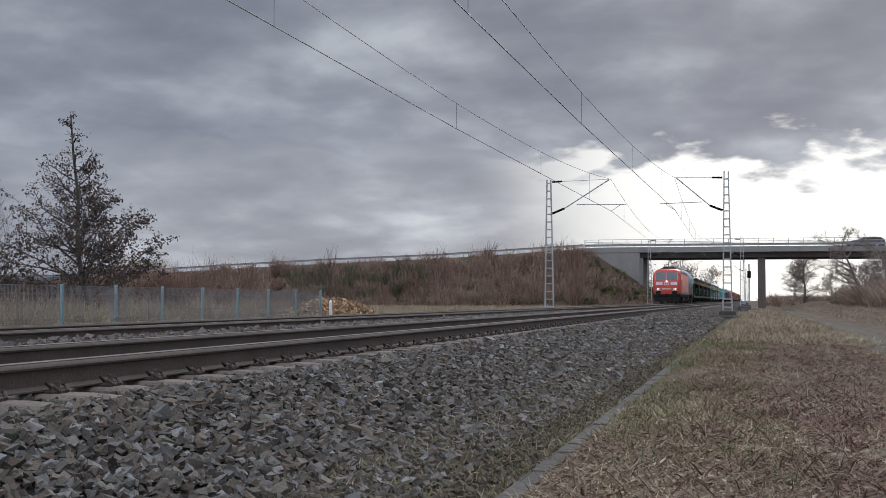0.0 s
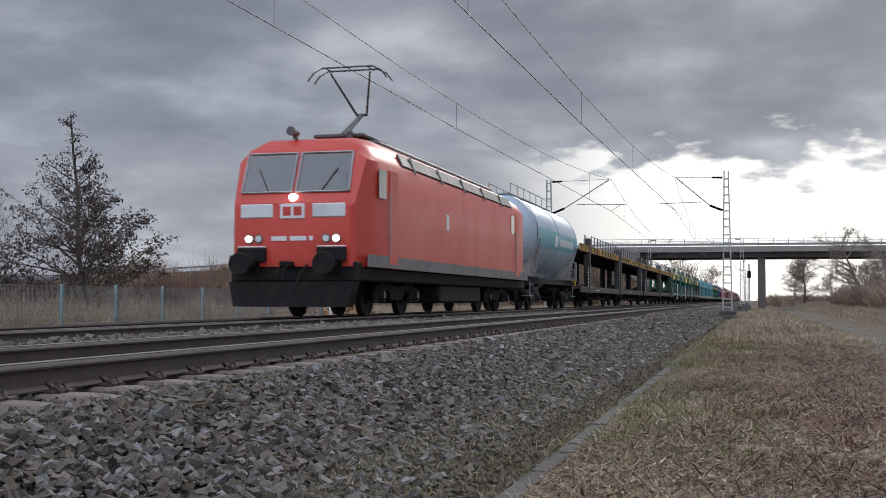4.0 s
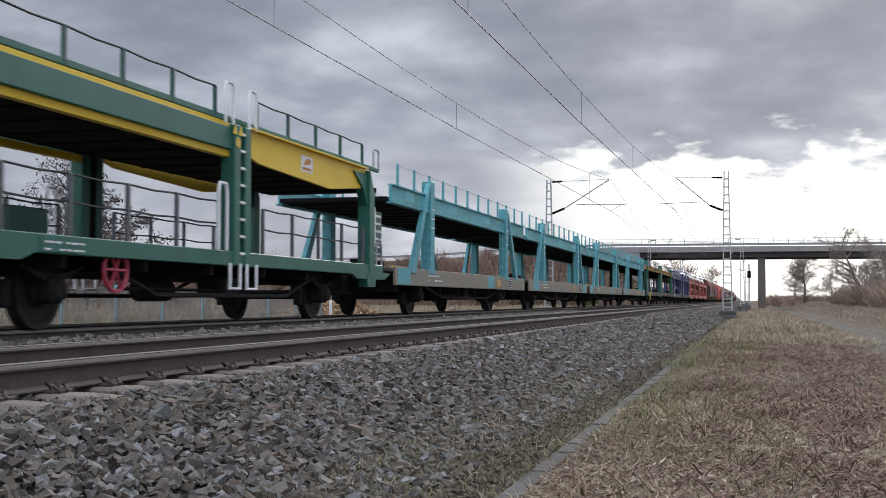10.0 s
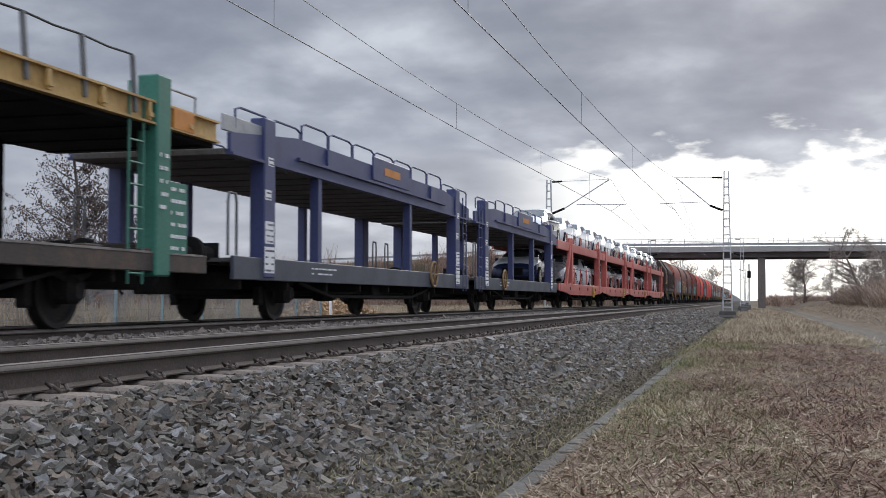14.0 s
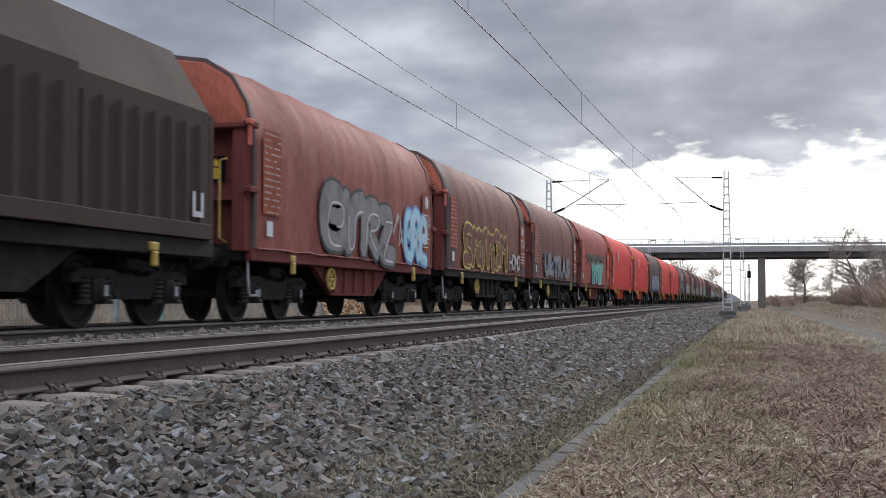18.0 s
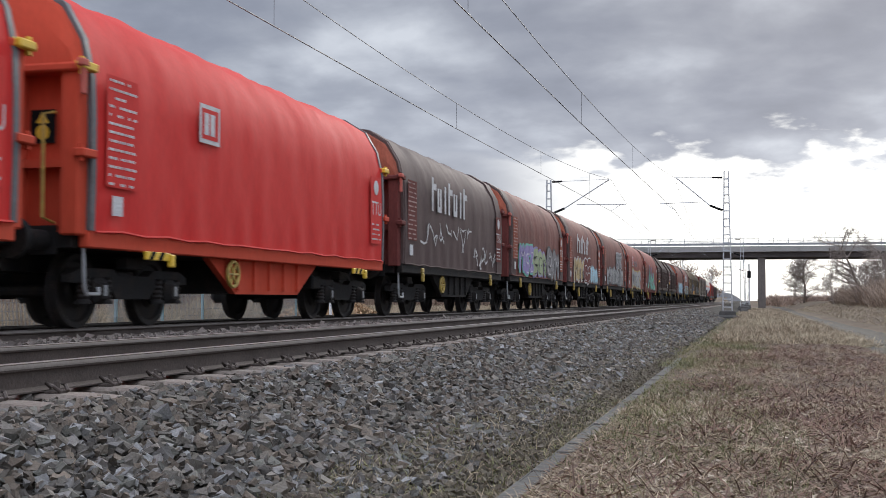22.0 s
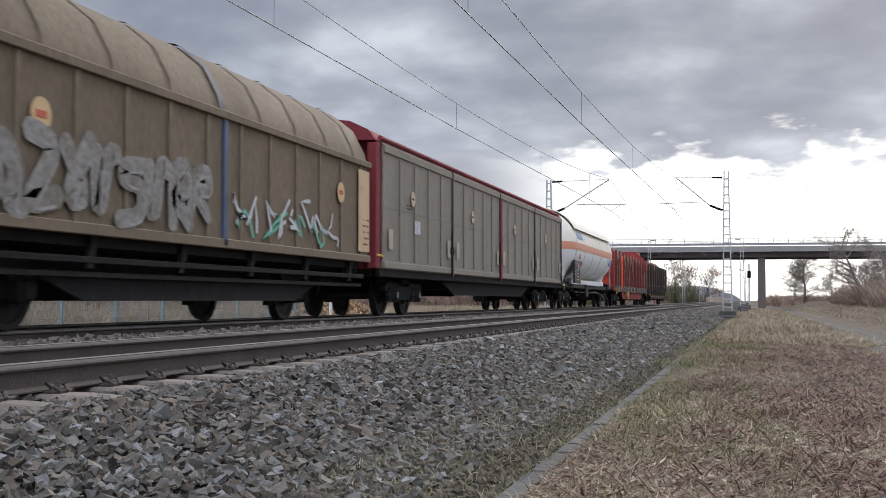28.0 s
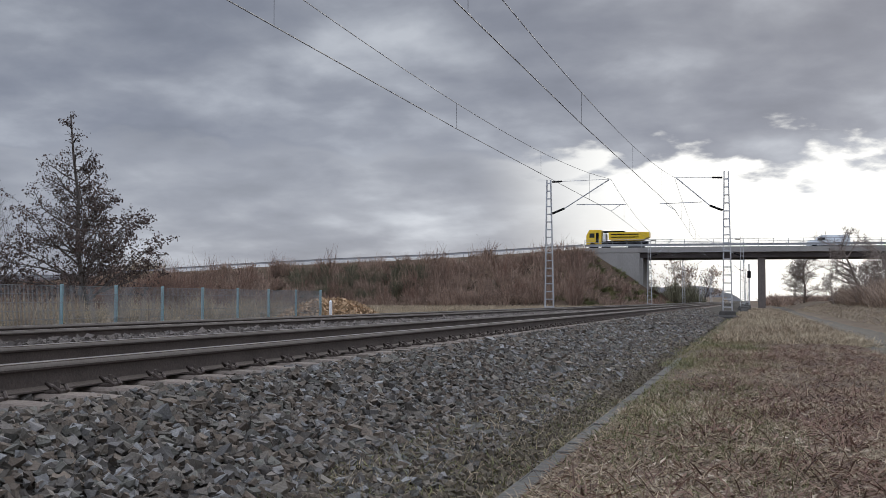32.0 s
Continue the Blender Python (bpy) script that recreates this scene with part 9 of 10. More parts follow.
# ===== fence =====
def fence():
    ob = thing("mesh_fence", "grey-green steel mesh panel fence behind the far track", "fence", pose(-16.1, 0, 0))
    posts = [24.95 + 2.5 * i for i in range(-4, 8)]
    for y in posts:
        part("post", lambda: Geo().box(-0.035, 0.035, -0.035, 0.035, -0.8, 0.74, 0.006), M_FENCE, ob, at=(0, y, 0), key="fpost")
    for a in posts[:-1]:
        def panel():
            g = Geo()
            for i in range(1, 50):
                g.box(0.0, 0.007, i * 0.05 - 0.0025, i * 0.05 + 0.0025, -0.55, 0.70)
            for j in range(7):
                for dx in (-0.006, 0.006):
                    g.box(dx, dx + 0.006, 0.0, 2.5, -0.5 + j * 0.2 - 0.004, -0.5 + j * 0.2 + 0.004)
            return g
        part("mesh_panel", panel, M_MESH, ob, at=(0.045, a, 0), key="fpanel")
    solid("marker_post", Geo().cyl((0, 0, -0.8), (0, 0, 0.30), 0.06, 10).cyl((0, 0, 0.30), (0, 0, 0.36), 0.06, 10, 0.02), M_WHITE, "white marker post beside the track", "post", at=(-15.0, 40.6, 0))


M_FENCE = mat("fence_coating", (0.26, 0.42, 0.45), 0.55, 0.1, 0.1, 2, 20)
M_MESH = mat("fence_wire", (0.22, 0.235, 0.24), 0.6, 0.2, 0.15, 2, 20)
fence()


# ===== loose stone =====
def stone_protos(k, rng):
    """Crushed stone: skewed blocks with sharp edges."""
    v = np.array([(x, y, z) for x in (-1, 1) for y in (-1, 1) for z in (-1, 1)]) * 0.72
    f = np.array([(0, 1, 3), (0, 3, 2), (4, 6, 7), (4, 7, 5), (0, 4, 5), (0, 5, 1), (2, 3, 7), (2, 7, 6), (0, 2, 6), (0, 6, 4), (1, 5, 7), (1, 7, 3)])
    out = []
    for _ in range(k):
        p = (v + rng.uniform(-0.34, 0.34, (8, 3))) * rng.uniform(0.55, 1.3, 3)
        p[:, 0] *= 1 + rng.uniform(-0.45, 0.45) * p[:, 2]
        p[:, 1] *= 1 + rng.uniform(-0.45, 0.45) * p[:, 0]
        # knock off a corner or two
        for _ in range(2):
            n = rng.normal(size=3)
            n /= np.linalg.norm(n)
            d = p @ n
            p = p - np.clip(d - d.max() * 0.6, 0, None)[:, None] * n
        out.append(p)
    return np.array(out), f


def scatter(name, pos, size, rng, material, label, cat, protos=60, flat=1.0):
    P, F = stone_protos(protos, rng)
    n = len(pos)
    q = rng.normal(size=(n, 4))
    q /= np.linalg.norm(q, axis=1)[:, None]
    w, x, y, z = q.T
    R = np.stack([1 - 2 * (y * y + z * z), 2 * (x * y - z * w), 2 * (x * z + y * w), 2 * (x * y + z * w), 1 - 2 * (x * x + z * z), 2 * (y * z - x * w), 2 * (x * z - y * w), 2 * (y * z + x * w), 1 - 2 * (x * x + y * y)], 1).reshape(n, 3, 3)
    V = np.einsum("nij,nkj->nki", R, P[rng.integers(0, protos, n)]) * size[:, None, None]
    V[:, :, 2] *= flat
    V += pos[:, None, :]
    f = (F[None] + (np.arange(n) * 8)[:, None, None]).reshape(-1, 3)
    ob = new(name, np_mesh(name, V.reshape(-1, 3), f, material, True))
    return tagged(ob, label, cat, kind="stuff")


def bed_z(x):
    px = [-13.4, -11.9, -11.2, -10.3, -7.7, -7.25, -6.7, -6.2, -5.95, -3.75, -3.4, -3.25, -3.05, -1.75, -1.5]
    pz = [-0.80, -0.45, -0.26, -0.24, -0.24, -0.17, -0.105, -0.15, -0.24, -0.25, -0.235, -0.20, -0.24, -0.72, -0.82]
    return np.interp(x, px, pz)


def ballast():
    rng = np.random.default_rng(21)

    def patch(x0, x1, y0, y1, step, r0, r1, lift=0.0):
        n = int((x1 - x0) * (y1 - y0) / step ** 2)
        x, y = rng.uniform(x0, x1, n), rng.uniform(y0, y1, n)
        s = rng.uniform(r0, r1, n) * np.where(rng.random(n) < 0.12, 1.35, 1.0)
        z = bed_z(x) + rng.uniform(-0.025, 0.038, n) + lift
        return np.stack([x, y, z], 1), s
    A = [patch(-3.34, -1.6, -8.0, 3.2, 0.06, 0.034, 0.062), patch(-3.34, -1.72, 3.2, 13.0, 0.030, 0.016, 0.039), patch(-3.34, -1.7, 13.0, 28.0, 0.042, 0.025, 0.048), patch(-3.36, -1.58, 28.0, 75.0, 0.085, 0.045, 0.07), patch(-3.80, -3.34, 2.0, 28.0, 0.045, 0.018, 0.034, 0.012)]
    scatter("ballast_slope", np.concatenate([a for a, _ in A]), np.concatenate([s for _, s in A]), rng, M_STONE, "loose angular grey ballast stones on the slope", "ballast", flat=0.8)
    B = [patch(-7.6, -6.0, 5.0, 45.0, 0.055, 0.03, 0.052, 0.012), patch(-11.9, -10.0, 14.0, 60.0, 0.1, 0.04, 0.065), patch(-5.2, -4.05, 3.0, 20.0, 0.07, 0.03, 0.05)]
    scatter("ballast_between", np.concatenate([a for a, _ in B]), np.concatenate([s for _, s in B]), rng, mat("dusty_ballast", (0.145, 0.125, 0.108), 0.9, 0, 0.25, 9, 90, 0.3, (0.1, 0.08, 0.065), 0.5, 1, 0.4), "dusty ballast stones between the tracks", "ballast")
    # crumbs at the foot of the slope
    C = patch(-2.15, -1.42, 2.0, 24.0, 0.027, 0.01, 0.027)
    scatter("gravel", C[0], C[1], rng, mat("dirty_gravel", (0.125, 0.102, 0.072), 0.95, 0, 0.25, 6, 60, 0.3, (0.07, 0.062, 0.035), 0.6, 1, 0.4), "fine gravel at the foot of the ballast", "gravel")


ballast()


# ===== grass, straw, twigs =====
def blades(name, pos, length, width, lean, rng, material, label, cat, lift=0.0):
    """Thin bent blades; lean 0 upright, 1 lying flat."""
    n = len(pos)
    az = rng.uniform(0, 2 * math.pi, n)
    tilt = np.clip(lean + rng.normal(0, 0.18, n), 0.02, 1.0) * math.pi / 2
    d = np.stack([np.cos(az) * np.sin(tilt), np.sin(az) * np.sin(tilt), np.cos(tilt)], 1)
    side = np.stack([-np.sin(az), np.cos(az), np.zeros(n)], 1)
    side = side * 0.7 + rng.normal(0, 0.4, (n, 3))
    side -= (side * d).sum(1)[:, None] * d
    side /= np.linalg.norm(side, axis=1)[:, None]
    L, W = length[:, None], width[:, None] if np.ndim(width) else np.full((n, 1), width)
    p0 = pos + np.array([0, 0, lift])
    bend = rng.uniform(0.05, 0.3, n)[:, None] * L
    p1 = p0 + d * L * 0.55
    p2 = p0 + d * L - np.array([0, 0, 1.0]) * bend * (np.sin(tilt)[:, None] * 0.3 + 0.3) + np.stack([np.cos(az), np.sin(az), np.zeros(n)], 1) * bend * 0.5
    p2[:, 2] = np.maximum(p2[:, 2], pos[:, 2] + 0.003)
    V = np.stack([p0 - side * W / 2, p0 + side * W / 2, p1 + side * W * 0.45, p1 - side * W * 0.45, p2 + side * W * 0.1, p2 - side * W * 0.1], 1)
    o = (np.arange(n) * 6)[:, None]
    F = np.concatenate([o + np.array([0, 1, 2, 3]), o + np.array([3, 2, 4, 5])], 0)
    return tagged(new(name, np_mesh(name, V.reshape(-1, 3), F, material)), label, cat, kind="stuff")


def on_ground(rng, n, x0, x1, y0, y1, power=1.0):
    x = rng.uniform(x0, x1, n)
    y = y0 + (y1 - y0) * rng.random(n) ** power
    return np.stack([x, y, ground_z(x, y)], 1)


def patchy(p, s, seed):
    """Keep-probability of points by a soft random field."""
    rng = np.random.default_rng(seed)
    v = np.zeros(len(p))
    for _ in range(6):
        k = rng.normal(size=2) * s
        v += np.sin(p[:, 0] * k[0] + p[:, 1] * k[1] + rng.uniform(0, 6.3))
    return 1 / (1 + np.exp(-v * 1.1))


def flakes(c, size, rng):
    """Small four-cornered chips lying nearly flat."""
    n = len(c)
    az = rng.uniform(0, 2 * math.pi, n)
    a = np.stack([np.cos(az), np.sin(az), rng.normal(0, 0.35, n)], 1)
    b = np.stack([-np.sin(az), np.cos(az), rng.normal(0, 0.35, n)], 1)
    l = size * rng.uniform(0.5, 2.2, (n, 1))
    w = size * rng.uniform(0.2, 0.7, (n, 1))
    V = np.stack([c - a * l, c + b * w + a * l * rng.uniform(-0.3, 0.3, (n, 1)), c + a * l, c - b * w], 1).reshape(-1, 3)
    return V, (np.arange(n) * 4)[:, None] + np.arange(4)


M_LITTER = mat("leaf_litter", (0.16, 0.10, 0.07), 0.9, 0, 0.3, 1.2, 12, 0, (0.075, 0.05, 0.038), 0.55, 1, 0.5)
M_CHIP = mat("straw_chip", (0.40, 0.335, 0.25), 0.9, 0, 0.3, 1.2, 12, 0, (0.27, 0.2, 0.14), 0.55, 1, 0.4)


def verge():
    rng = np.random.default_rng(5)
    p = np.concatenate([on_ground(rng, 12000, -1.22, 5.2, -3, 4.8), on_ground(rng, 125000, -1.24, 5.2, 4.2, 13, 1.5), on_ground(rng, 90000, -1.05, 8.5, 10, 36, 1.3)])
    off = np.abs(p[:, 0] - 3.45) > 0.95
    thin = (p[:, 0] < -0.55) & (rng.random(len(p)) < 0.1)
    p, off = p[~thin], off[~thin]
    p = p[off | (p[:, 1] < 14)]
    keep = patchy(p, 0.9, 1) > rng.random(len(p)) * 1.35
    a, b = p[keep], p[~keep]
    blades("straw", a, rng.uniform(0.03, 0.15, len(a)), rng.uniform(0.002, 0.006, len(a)), 0.84, rng, M_GRASS, "flattened pale straw on the verge", "dry grass", 0.01)
    blades("bracken_litter", b, rng.uniform(0.03, 0.11, len(b)), rng.uniform(0.003, 0.009, len(b)), 0.82, rng, M_TWIG, "reddish brown dead stems and litter", "dry grass", 0.008)
    # flat leaves, bark and stem chips that cover the soil
    q = np.concatenate([on_ground(rng, 34000, -1.24, 5.2, 4.2, 14, 1.5), on_ground(rng, 16000, -1.1, 7.0, 12, 34, 1.2)])
    q = q[(np.abs(q[:, 0] - 3.4) > 0.95) | (q[:, 1] < 14)]
    q = q[(q[:, 0] > -0.75) | (rng.random(len(q)) < 0.3)]
    q[:, 2] += rng.uniform(0.012, 0.04, len(q))
    pale = patchy(q, 1.4, 6) * 0.55 > rng.random(len(q))
    for nm, pts, m_, lab in (("leaf_litter", q[~pale], M_LITTER, "dark red-brown dead leaves and stem chips"), ("straw_chips", q[pale], M_CHIP, "bleached chips of straw and bark")):
        V, F = flakes(pts, 0.021, rng)
        tagged(new(nm, np_mesh(nm, V, F, m_, True)), lab, "leaf litter", kind="stuff")
    # tussocks: tangled clumps with dark hollows between them
    c = on_ground(rng, 1500, -0.8, 7.5, 4.3, 26, 1.5)
    c = np.repeat(c, 34, axis=0)
    rad = np.repeat(rng.uniform(0.05, 0.16, len(c) // 34), 34)[:, None]
    c[:, :2] += rng.normal(0, 1, (len(c), 2)) * rad
    c[:, 2] += np.clip(rng.normal(0.02, 0.02, len(c)), 0, 0.07)
    pick = np.repeat(rng.random(len(c) // 34) < 0.5, 34)
    blades("tussocks", c[pick], rng.uniform(0.05, 0.16, pick.sum()), rng.uniform(0.003, 0.007, pick.sum()), 0.7, rng, M_GRASS, "tangled pale grass tussocks on the verge", "dry grass", 0.01)
    blades("bramble_litter", c[~pick], rng.uniform(0.06, 0.2, (~pick).sum()), rng.uniform(0.004, 0.01, (~pick).sum()), 0.72, rng, M_TWIG, "matted reddish brown dead stems", "dry grass", 0.01)
    u = on_ground(rng, 4000, -0.9, 8, 4.2, 40, 1.4)
    blades("standing_straw", u, rng.uniform(0.08, 0.28, len(u)), rng.uniform(0.003, 0.006, len(u)), 0.35, rng, M_GRASS, "thin standing dry stalks", "dry grass")
    g = on_ground(rng, 56000, -1.235, 0.4, 3.0, 45, 1.7)
    g = g[patchy(g, 1.6, 3) * np.clip(1.3 - (g[:, 0] + 1.0) * 0.7, 0.1, 1) > rng.random(len(g))]
    g = np.concatenate([g, on_ground(rng, 14000, -1.48, 0.1, 19, 110, 1.4)])
    blades("grass_tufts", g, rng.uniform(0.03, 0.10, len(g)), rng.uniform(0.003, 0.006, len(g)), 0.5, rng, M_GRASSG, "short green grass along the trough", "grass", 0.02)
    h = np.stack([-1.385 - 0.78 * rng.random(17000) ** 1.7, 3.5 + 40 * rng.random(17000) ** 1.5, np.zeros(17000)], 1)
    h[:, 2] = bed_z(h[:, 0]) + 0.03
    h = h[patchy(h, 1.2, 9) > 0.45]
    mossy = rng.random(len(h)) < 0.6
    h1, h2 = h[~mossy], h[mossy]
    blades("weeds", h1, rng.uniform(0.03, 0.12, len(h1)), rng.uniform(0.003, 0.005, len(h1)), 0.6, rng, M_GRASS, "sparse dry weeds at the ballast foot", "weeds")
    blades("moss", h2, rng.uniform(0.025, 0.075, len(h2)), rng.uniform(0.003, 0.007, len(h2)), 0.6, rng, M_GRASSG, "low green moss and grass at the ballast foot", "moss")
    f = on_ground(rng, 60000, -1.0, 3.0, 30, 150, 1.3)
    f2 = on_ground(rng, 30000, 5.3, 14, 25, 150, 1.2)
    f = np.concatenate([f, f2])
    blades("far_grass", f, rng.uniform(0.1, 0.32, len(f)), rng.uniform(0.008, 0.02, len(f)), 0.6, rng, M_GRASS, "dry tussocky grass along the line", "dry grass")
    # sticks
    sticks = on_ground(rng, 260, -0.8, 7.0, 4.6, 26, 1.3)
    g_ = Geo()
    for x, y, z in sticks:
        a = rng.uniform(0, 6.28)
        l = rng.uniform(0.12, 0.5)
        m = (x + l * 0.5 * math.cos(a) + rng.uniform(-0.03, 0.03), y + l * 0.5 * math.sin(a), z + 0.03)
        g_.tube([(x, y, z + 0.012), m, (x + l * math.cos(a), y + l * math.sin(a), z + rng.uniform(0.01, 0.06))], [0.007, 0.006, 0.003], 5)
    solid("fallen_twigs", g_, M_TWIG, "broken brown twigs lying on the verge", "twigs", kind="stuff")
    # a bleached stick near the trough
    solid("stick", Geo().tube([(0.05, 6.1, -0.70), (0.13, 6.2, -0.665), (0.24, 6.22, -0.67), (0.31, 6.28, -0.69)], [0.016, 0.014, 0.012, 0.007], 7), mat("bleached_wood", (0.6, 0.56, 0.48), 0.8), "bleached broken stick lying on the verge", "stick")
    # far side of the line
    w = on_ground(rng, 70000, -48, -12.8, 30, 170, 1.0)
    blades("reed_grass", w, rng.uniform(0.25, 0.65, len(w)), rng.uniform(0.012, 0.03, len(w)), 0.4, rng, M_GRASS, "pale dry grass beyond the far track", "dry grass")


verge()


# ===== woody plants =====
def tree_mesh(seed, height, spread, levels, trunk_r, ratio=0.62, kids=(5, 4, 3), up=0.25, cone=False, bare_to=0.12, fine=0.004):
    rng = random.Random(seed)
    rings_v, faces = [], []

    def tube(pts, r0, r1, n):
        base = len(rings_v)
        for k, p in enumerate(pts):
            d = (pts[min(k + 1, len(pts) - 1)] - pts[max(k - 1, 0)]).normalized()
            ref = Vector((1, 0, 0)) if abs(d.x) < 0.9 else Vector((0, 1, 0))
            a = d.cross(ref).normalized()
            b = d.cross(a)
            r = r0 + (r1 - r0) * k / (len(pts) - 1)
            for i in range(n):
                t = 2 * math.pi * i / n
                rings_v.append(tuple(p + a * (r * math.cos(t)) + b * (r * math.sin(t))))
        for k in range(len(pts) - 1):
            for i in range(n):
                j = (i + 1) % n
                faces.append((base + k * n + i, base + k * n + j, base + (k + 1) * n + j, base + (k + 1) * n + i))
    tips, trunk_n = [], [0]

    def grow(p, d, l, r, lv):
        seg = 5 if lv == 0 else 4 if lv == 1 else 3
        pts = [p.copy()]
        dd = d.copy()
        for s in range(seg):
            dd = (dd + Vector((rng.gauss(0, 0.13), rng.gauss(0, 0.13), rng.gauss(0.02 if lv else 0, 0.08) + (up * 0.25 if lv else 0)))).normalized()
            pts.append(pts[-1] + dd * (l / seg))
        tube(pts, max(r, fine), max(fine, r * (0.25 if lv == 0 else 0.4)), 7 if lv == 0 else 5 if lv == 1 else 3)
        if lv == 0:
            trunk_n[0] = len(rings_v)
        if lv >= levels - (1 if cone else 0):
            tips.extend(pts[1:])
        if lv >= levels:
            return
        n = kids[min(lv, len(kids) - 1)]
        for i in range(n):
            t = bare_to + (1 - bare_to) * ((i + rng.random()) / n) ** (1.6 if cone else 1.0) if lv == 0 else 0.25 + 0.75 * (i + rng.random()) / n
            k = min(int(t * seg), seg - 1)
            q = pts[k].lerp(pts[k + 1], t * seg - k)
            az = rng.uniform(0, 2 * math.pi)
            ax = (pts[k + 1] - pts[k]).normalized()
            ref = Vector((math.cos(az), math.sin(az), 0))
            out = (ref - ax * ref.dot(ax)).normalized()
            nd = (out * spread + ax * (0.45 + up) + Vector((0, 0, up * 0.4))).normalized()
            ln = l * ratio * rng.uniform(0.7, 1.1)
            if lv == 0:
                ln = height * (0.37 * (1 - t) ** 1.1 + 0.035 if cone else 0.42 * (1 - 0.5 * abs(t - 0.4))) * rng.uniform(0.8, 1.15)
            grow(q, nd, ln, r * (0.42 if lv == 0 else 0.5) * (1 - 0.4 * t), lv + 1 if not (cone and lv == 0 and t > 0.72) else lv + 2)
    grow(Vector((0, 0, 0)), Vector((0, 0, 1)), height, trunk_r, 0)
    return rings_v, faces, tips, trunk_n[0]


def leaf_quads(tips, n, size, rng, jitter):
    t = np.array([tuple(p) for p in tips])
    wt = 0.01 + np.hypot(t[:, 0], t[:, 1]) ** 1.5
    c = t[rng.choice(len(t), n, p=wt / wt.sum())] + rng.normal(0, jitter, (n, 3))
    a = rng.normal(size=(n, 3))
    a /= np.linalg.norm(a, axis=1)[:, None]
    b = np.cross(a, rng.normal(size=(n, 3)))
    b /= np.linalg.norm(b, axis=1)[:, None]
    s = size * rng.uniform(0.5, 1.3, (n, 1))
    V = np.stack([c - a * s, c + b * s * 0.55, c + a * s, c - b * s * 0.55], 1).reshape(-1, 3)
    F = (np.arange(n) * 4)[:, None] + np.arange(4)
    return V, F


def make_tree(name, at, label, cat, seed, height, spread, levels, r, leaf=0, leaf_size=0.05, jitter=0.1, wood=M_BARK, leafm=M_DEADLEAF, group="", **kw):
    ob = thing(name, label, cat, pose(*at), group=group)
    v, f, tips, nt = tree_mesh(seed, height, spread, levels, r, **kw)
    f = np.array(f)
    low = f[:, 0] < nt
    o = new("trunk", np_mesh("trunk", v[:nt], f[low], wood))
    o.parent = ob
    o = new("crown", np_mesh("crown", v[nt:], f[~low] - nt, wood))
    o.parent = ob
    if leaf:
        V, F = leaf_quads(tips, leaf, leaf_size, np.random.default_rng(seed), jitter)
        o = new("foliage", np_mesh("foliage", V, F, leafm))
        o.parent = ob
    return ob


def shrubs(name, spots, label, cat, rng, material, per=70, w=0.03):
    """Many bare shrubs: each a fan of thin forked rods. spots: (x, y, z, height, radius)."""
    S = np.repeat(np.asarray(spots, float), per, axis=0)
    n = len(S)
    az = rng.uniform(0, 2 * math.pi, n)
    t = rng.uniform(0.05, 0.75, n)
    base = S[:, :3] + np.stack([np.cos(az), np.sin(az), np.zeros(n)], 1) * (S[:, 4] * 0.45 * rng.random(n))[:, None]
    l = S[:, 3] * rng.uniform(0.45, 1.1, n)
    d = np.stack([np.cos(az) * np.sin(t) * S[:, 4] / S[:, 3] * 1.2, np.sin(az) * np.sin(t) * S[:, 4] / S[:, 3] * 1.2, np.cos(t * 0.8)], 1)
    tip = base + d * l[:, None]
    mid = base + d * (l * 0.5)[:, None] + rng.normal(0, 0.06, (n, 3)) * S[:, 3:4] * 0.5
    V, F = [], []
    side = np.stack([-np.sin(az + 0.7), np.cos(az + 0.7), np.zeros(n)], 1)
    ww = w * rng.uniform(0.5, 1.2, (n, 1))
    V = np.stack([base - side * ww, base + side * ww, mid + side * ww * 0.7, mid - side * ww * 0.7, tip + side * ww * 0.2, tip - side * ww * 0.2], 1)
    o = (np.arange(n) * 6)[:, None]
    F = np.concatenate([o + np.array([0, 1, 2, 3]), o + np.array([3, 2, 4, 5])], 0)
    # forks
    k = 3
    b2 = np.repeat(mid, k, 0) + (np.repeat(tip - mid, k, 0)) * rng.uniform(-0.3, 0.7, (n * k, 1))
    d2 = np.repeat(d, k, 0) + rng.normal(0, 0.5, (n * k, 3))
    d2[:, 2] = np.abs(d2[:, 2])
    t2 = b2 + d2 * (np.repeat(l, k) * rng.uniform(0.15, 0.4, n * k))[:, None]
    s2 = np.cross(d2, rng.normal(size=d2.shape))
    s2 /= np.linalg.norm(s2, axis=1)[:, None] + 1e-9
    w2 = w * 0.5
    V2 = np.stack([b2 - s2 * w2, b2 + s2 * w2, t2 + s2 * w2 * 0.3, t2 - s2 * w2 * 0.3], 1)
    o2 = 6 * n + (np.arange(n * k) * 4)[:, None]
    F2 = o2 + np.arange(4)
    return tagged(new(name, np_mesh(name, np.concatenate([V.reshape(-1, 3), V2.reshape(-1, 3)]), np.concatenate([F, F2]), material)), label, cat, kind="stuff")


M_TWIGGY = mat("brown_grey_branches", (0.25, 0.205, 0.175), 0.9, 0, 0.3, 1, 12, 0, (0.12, 0.095, 0.08))


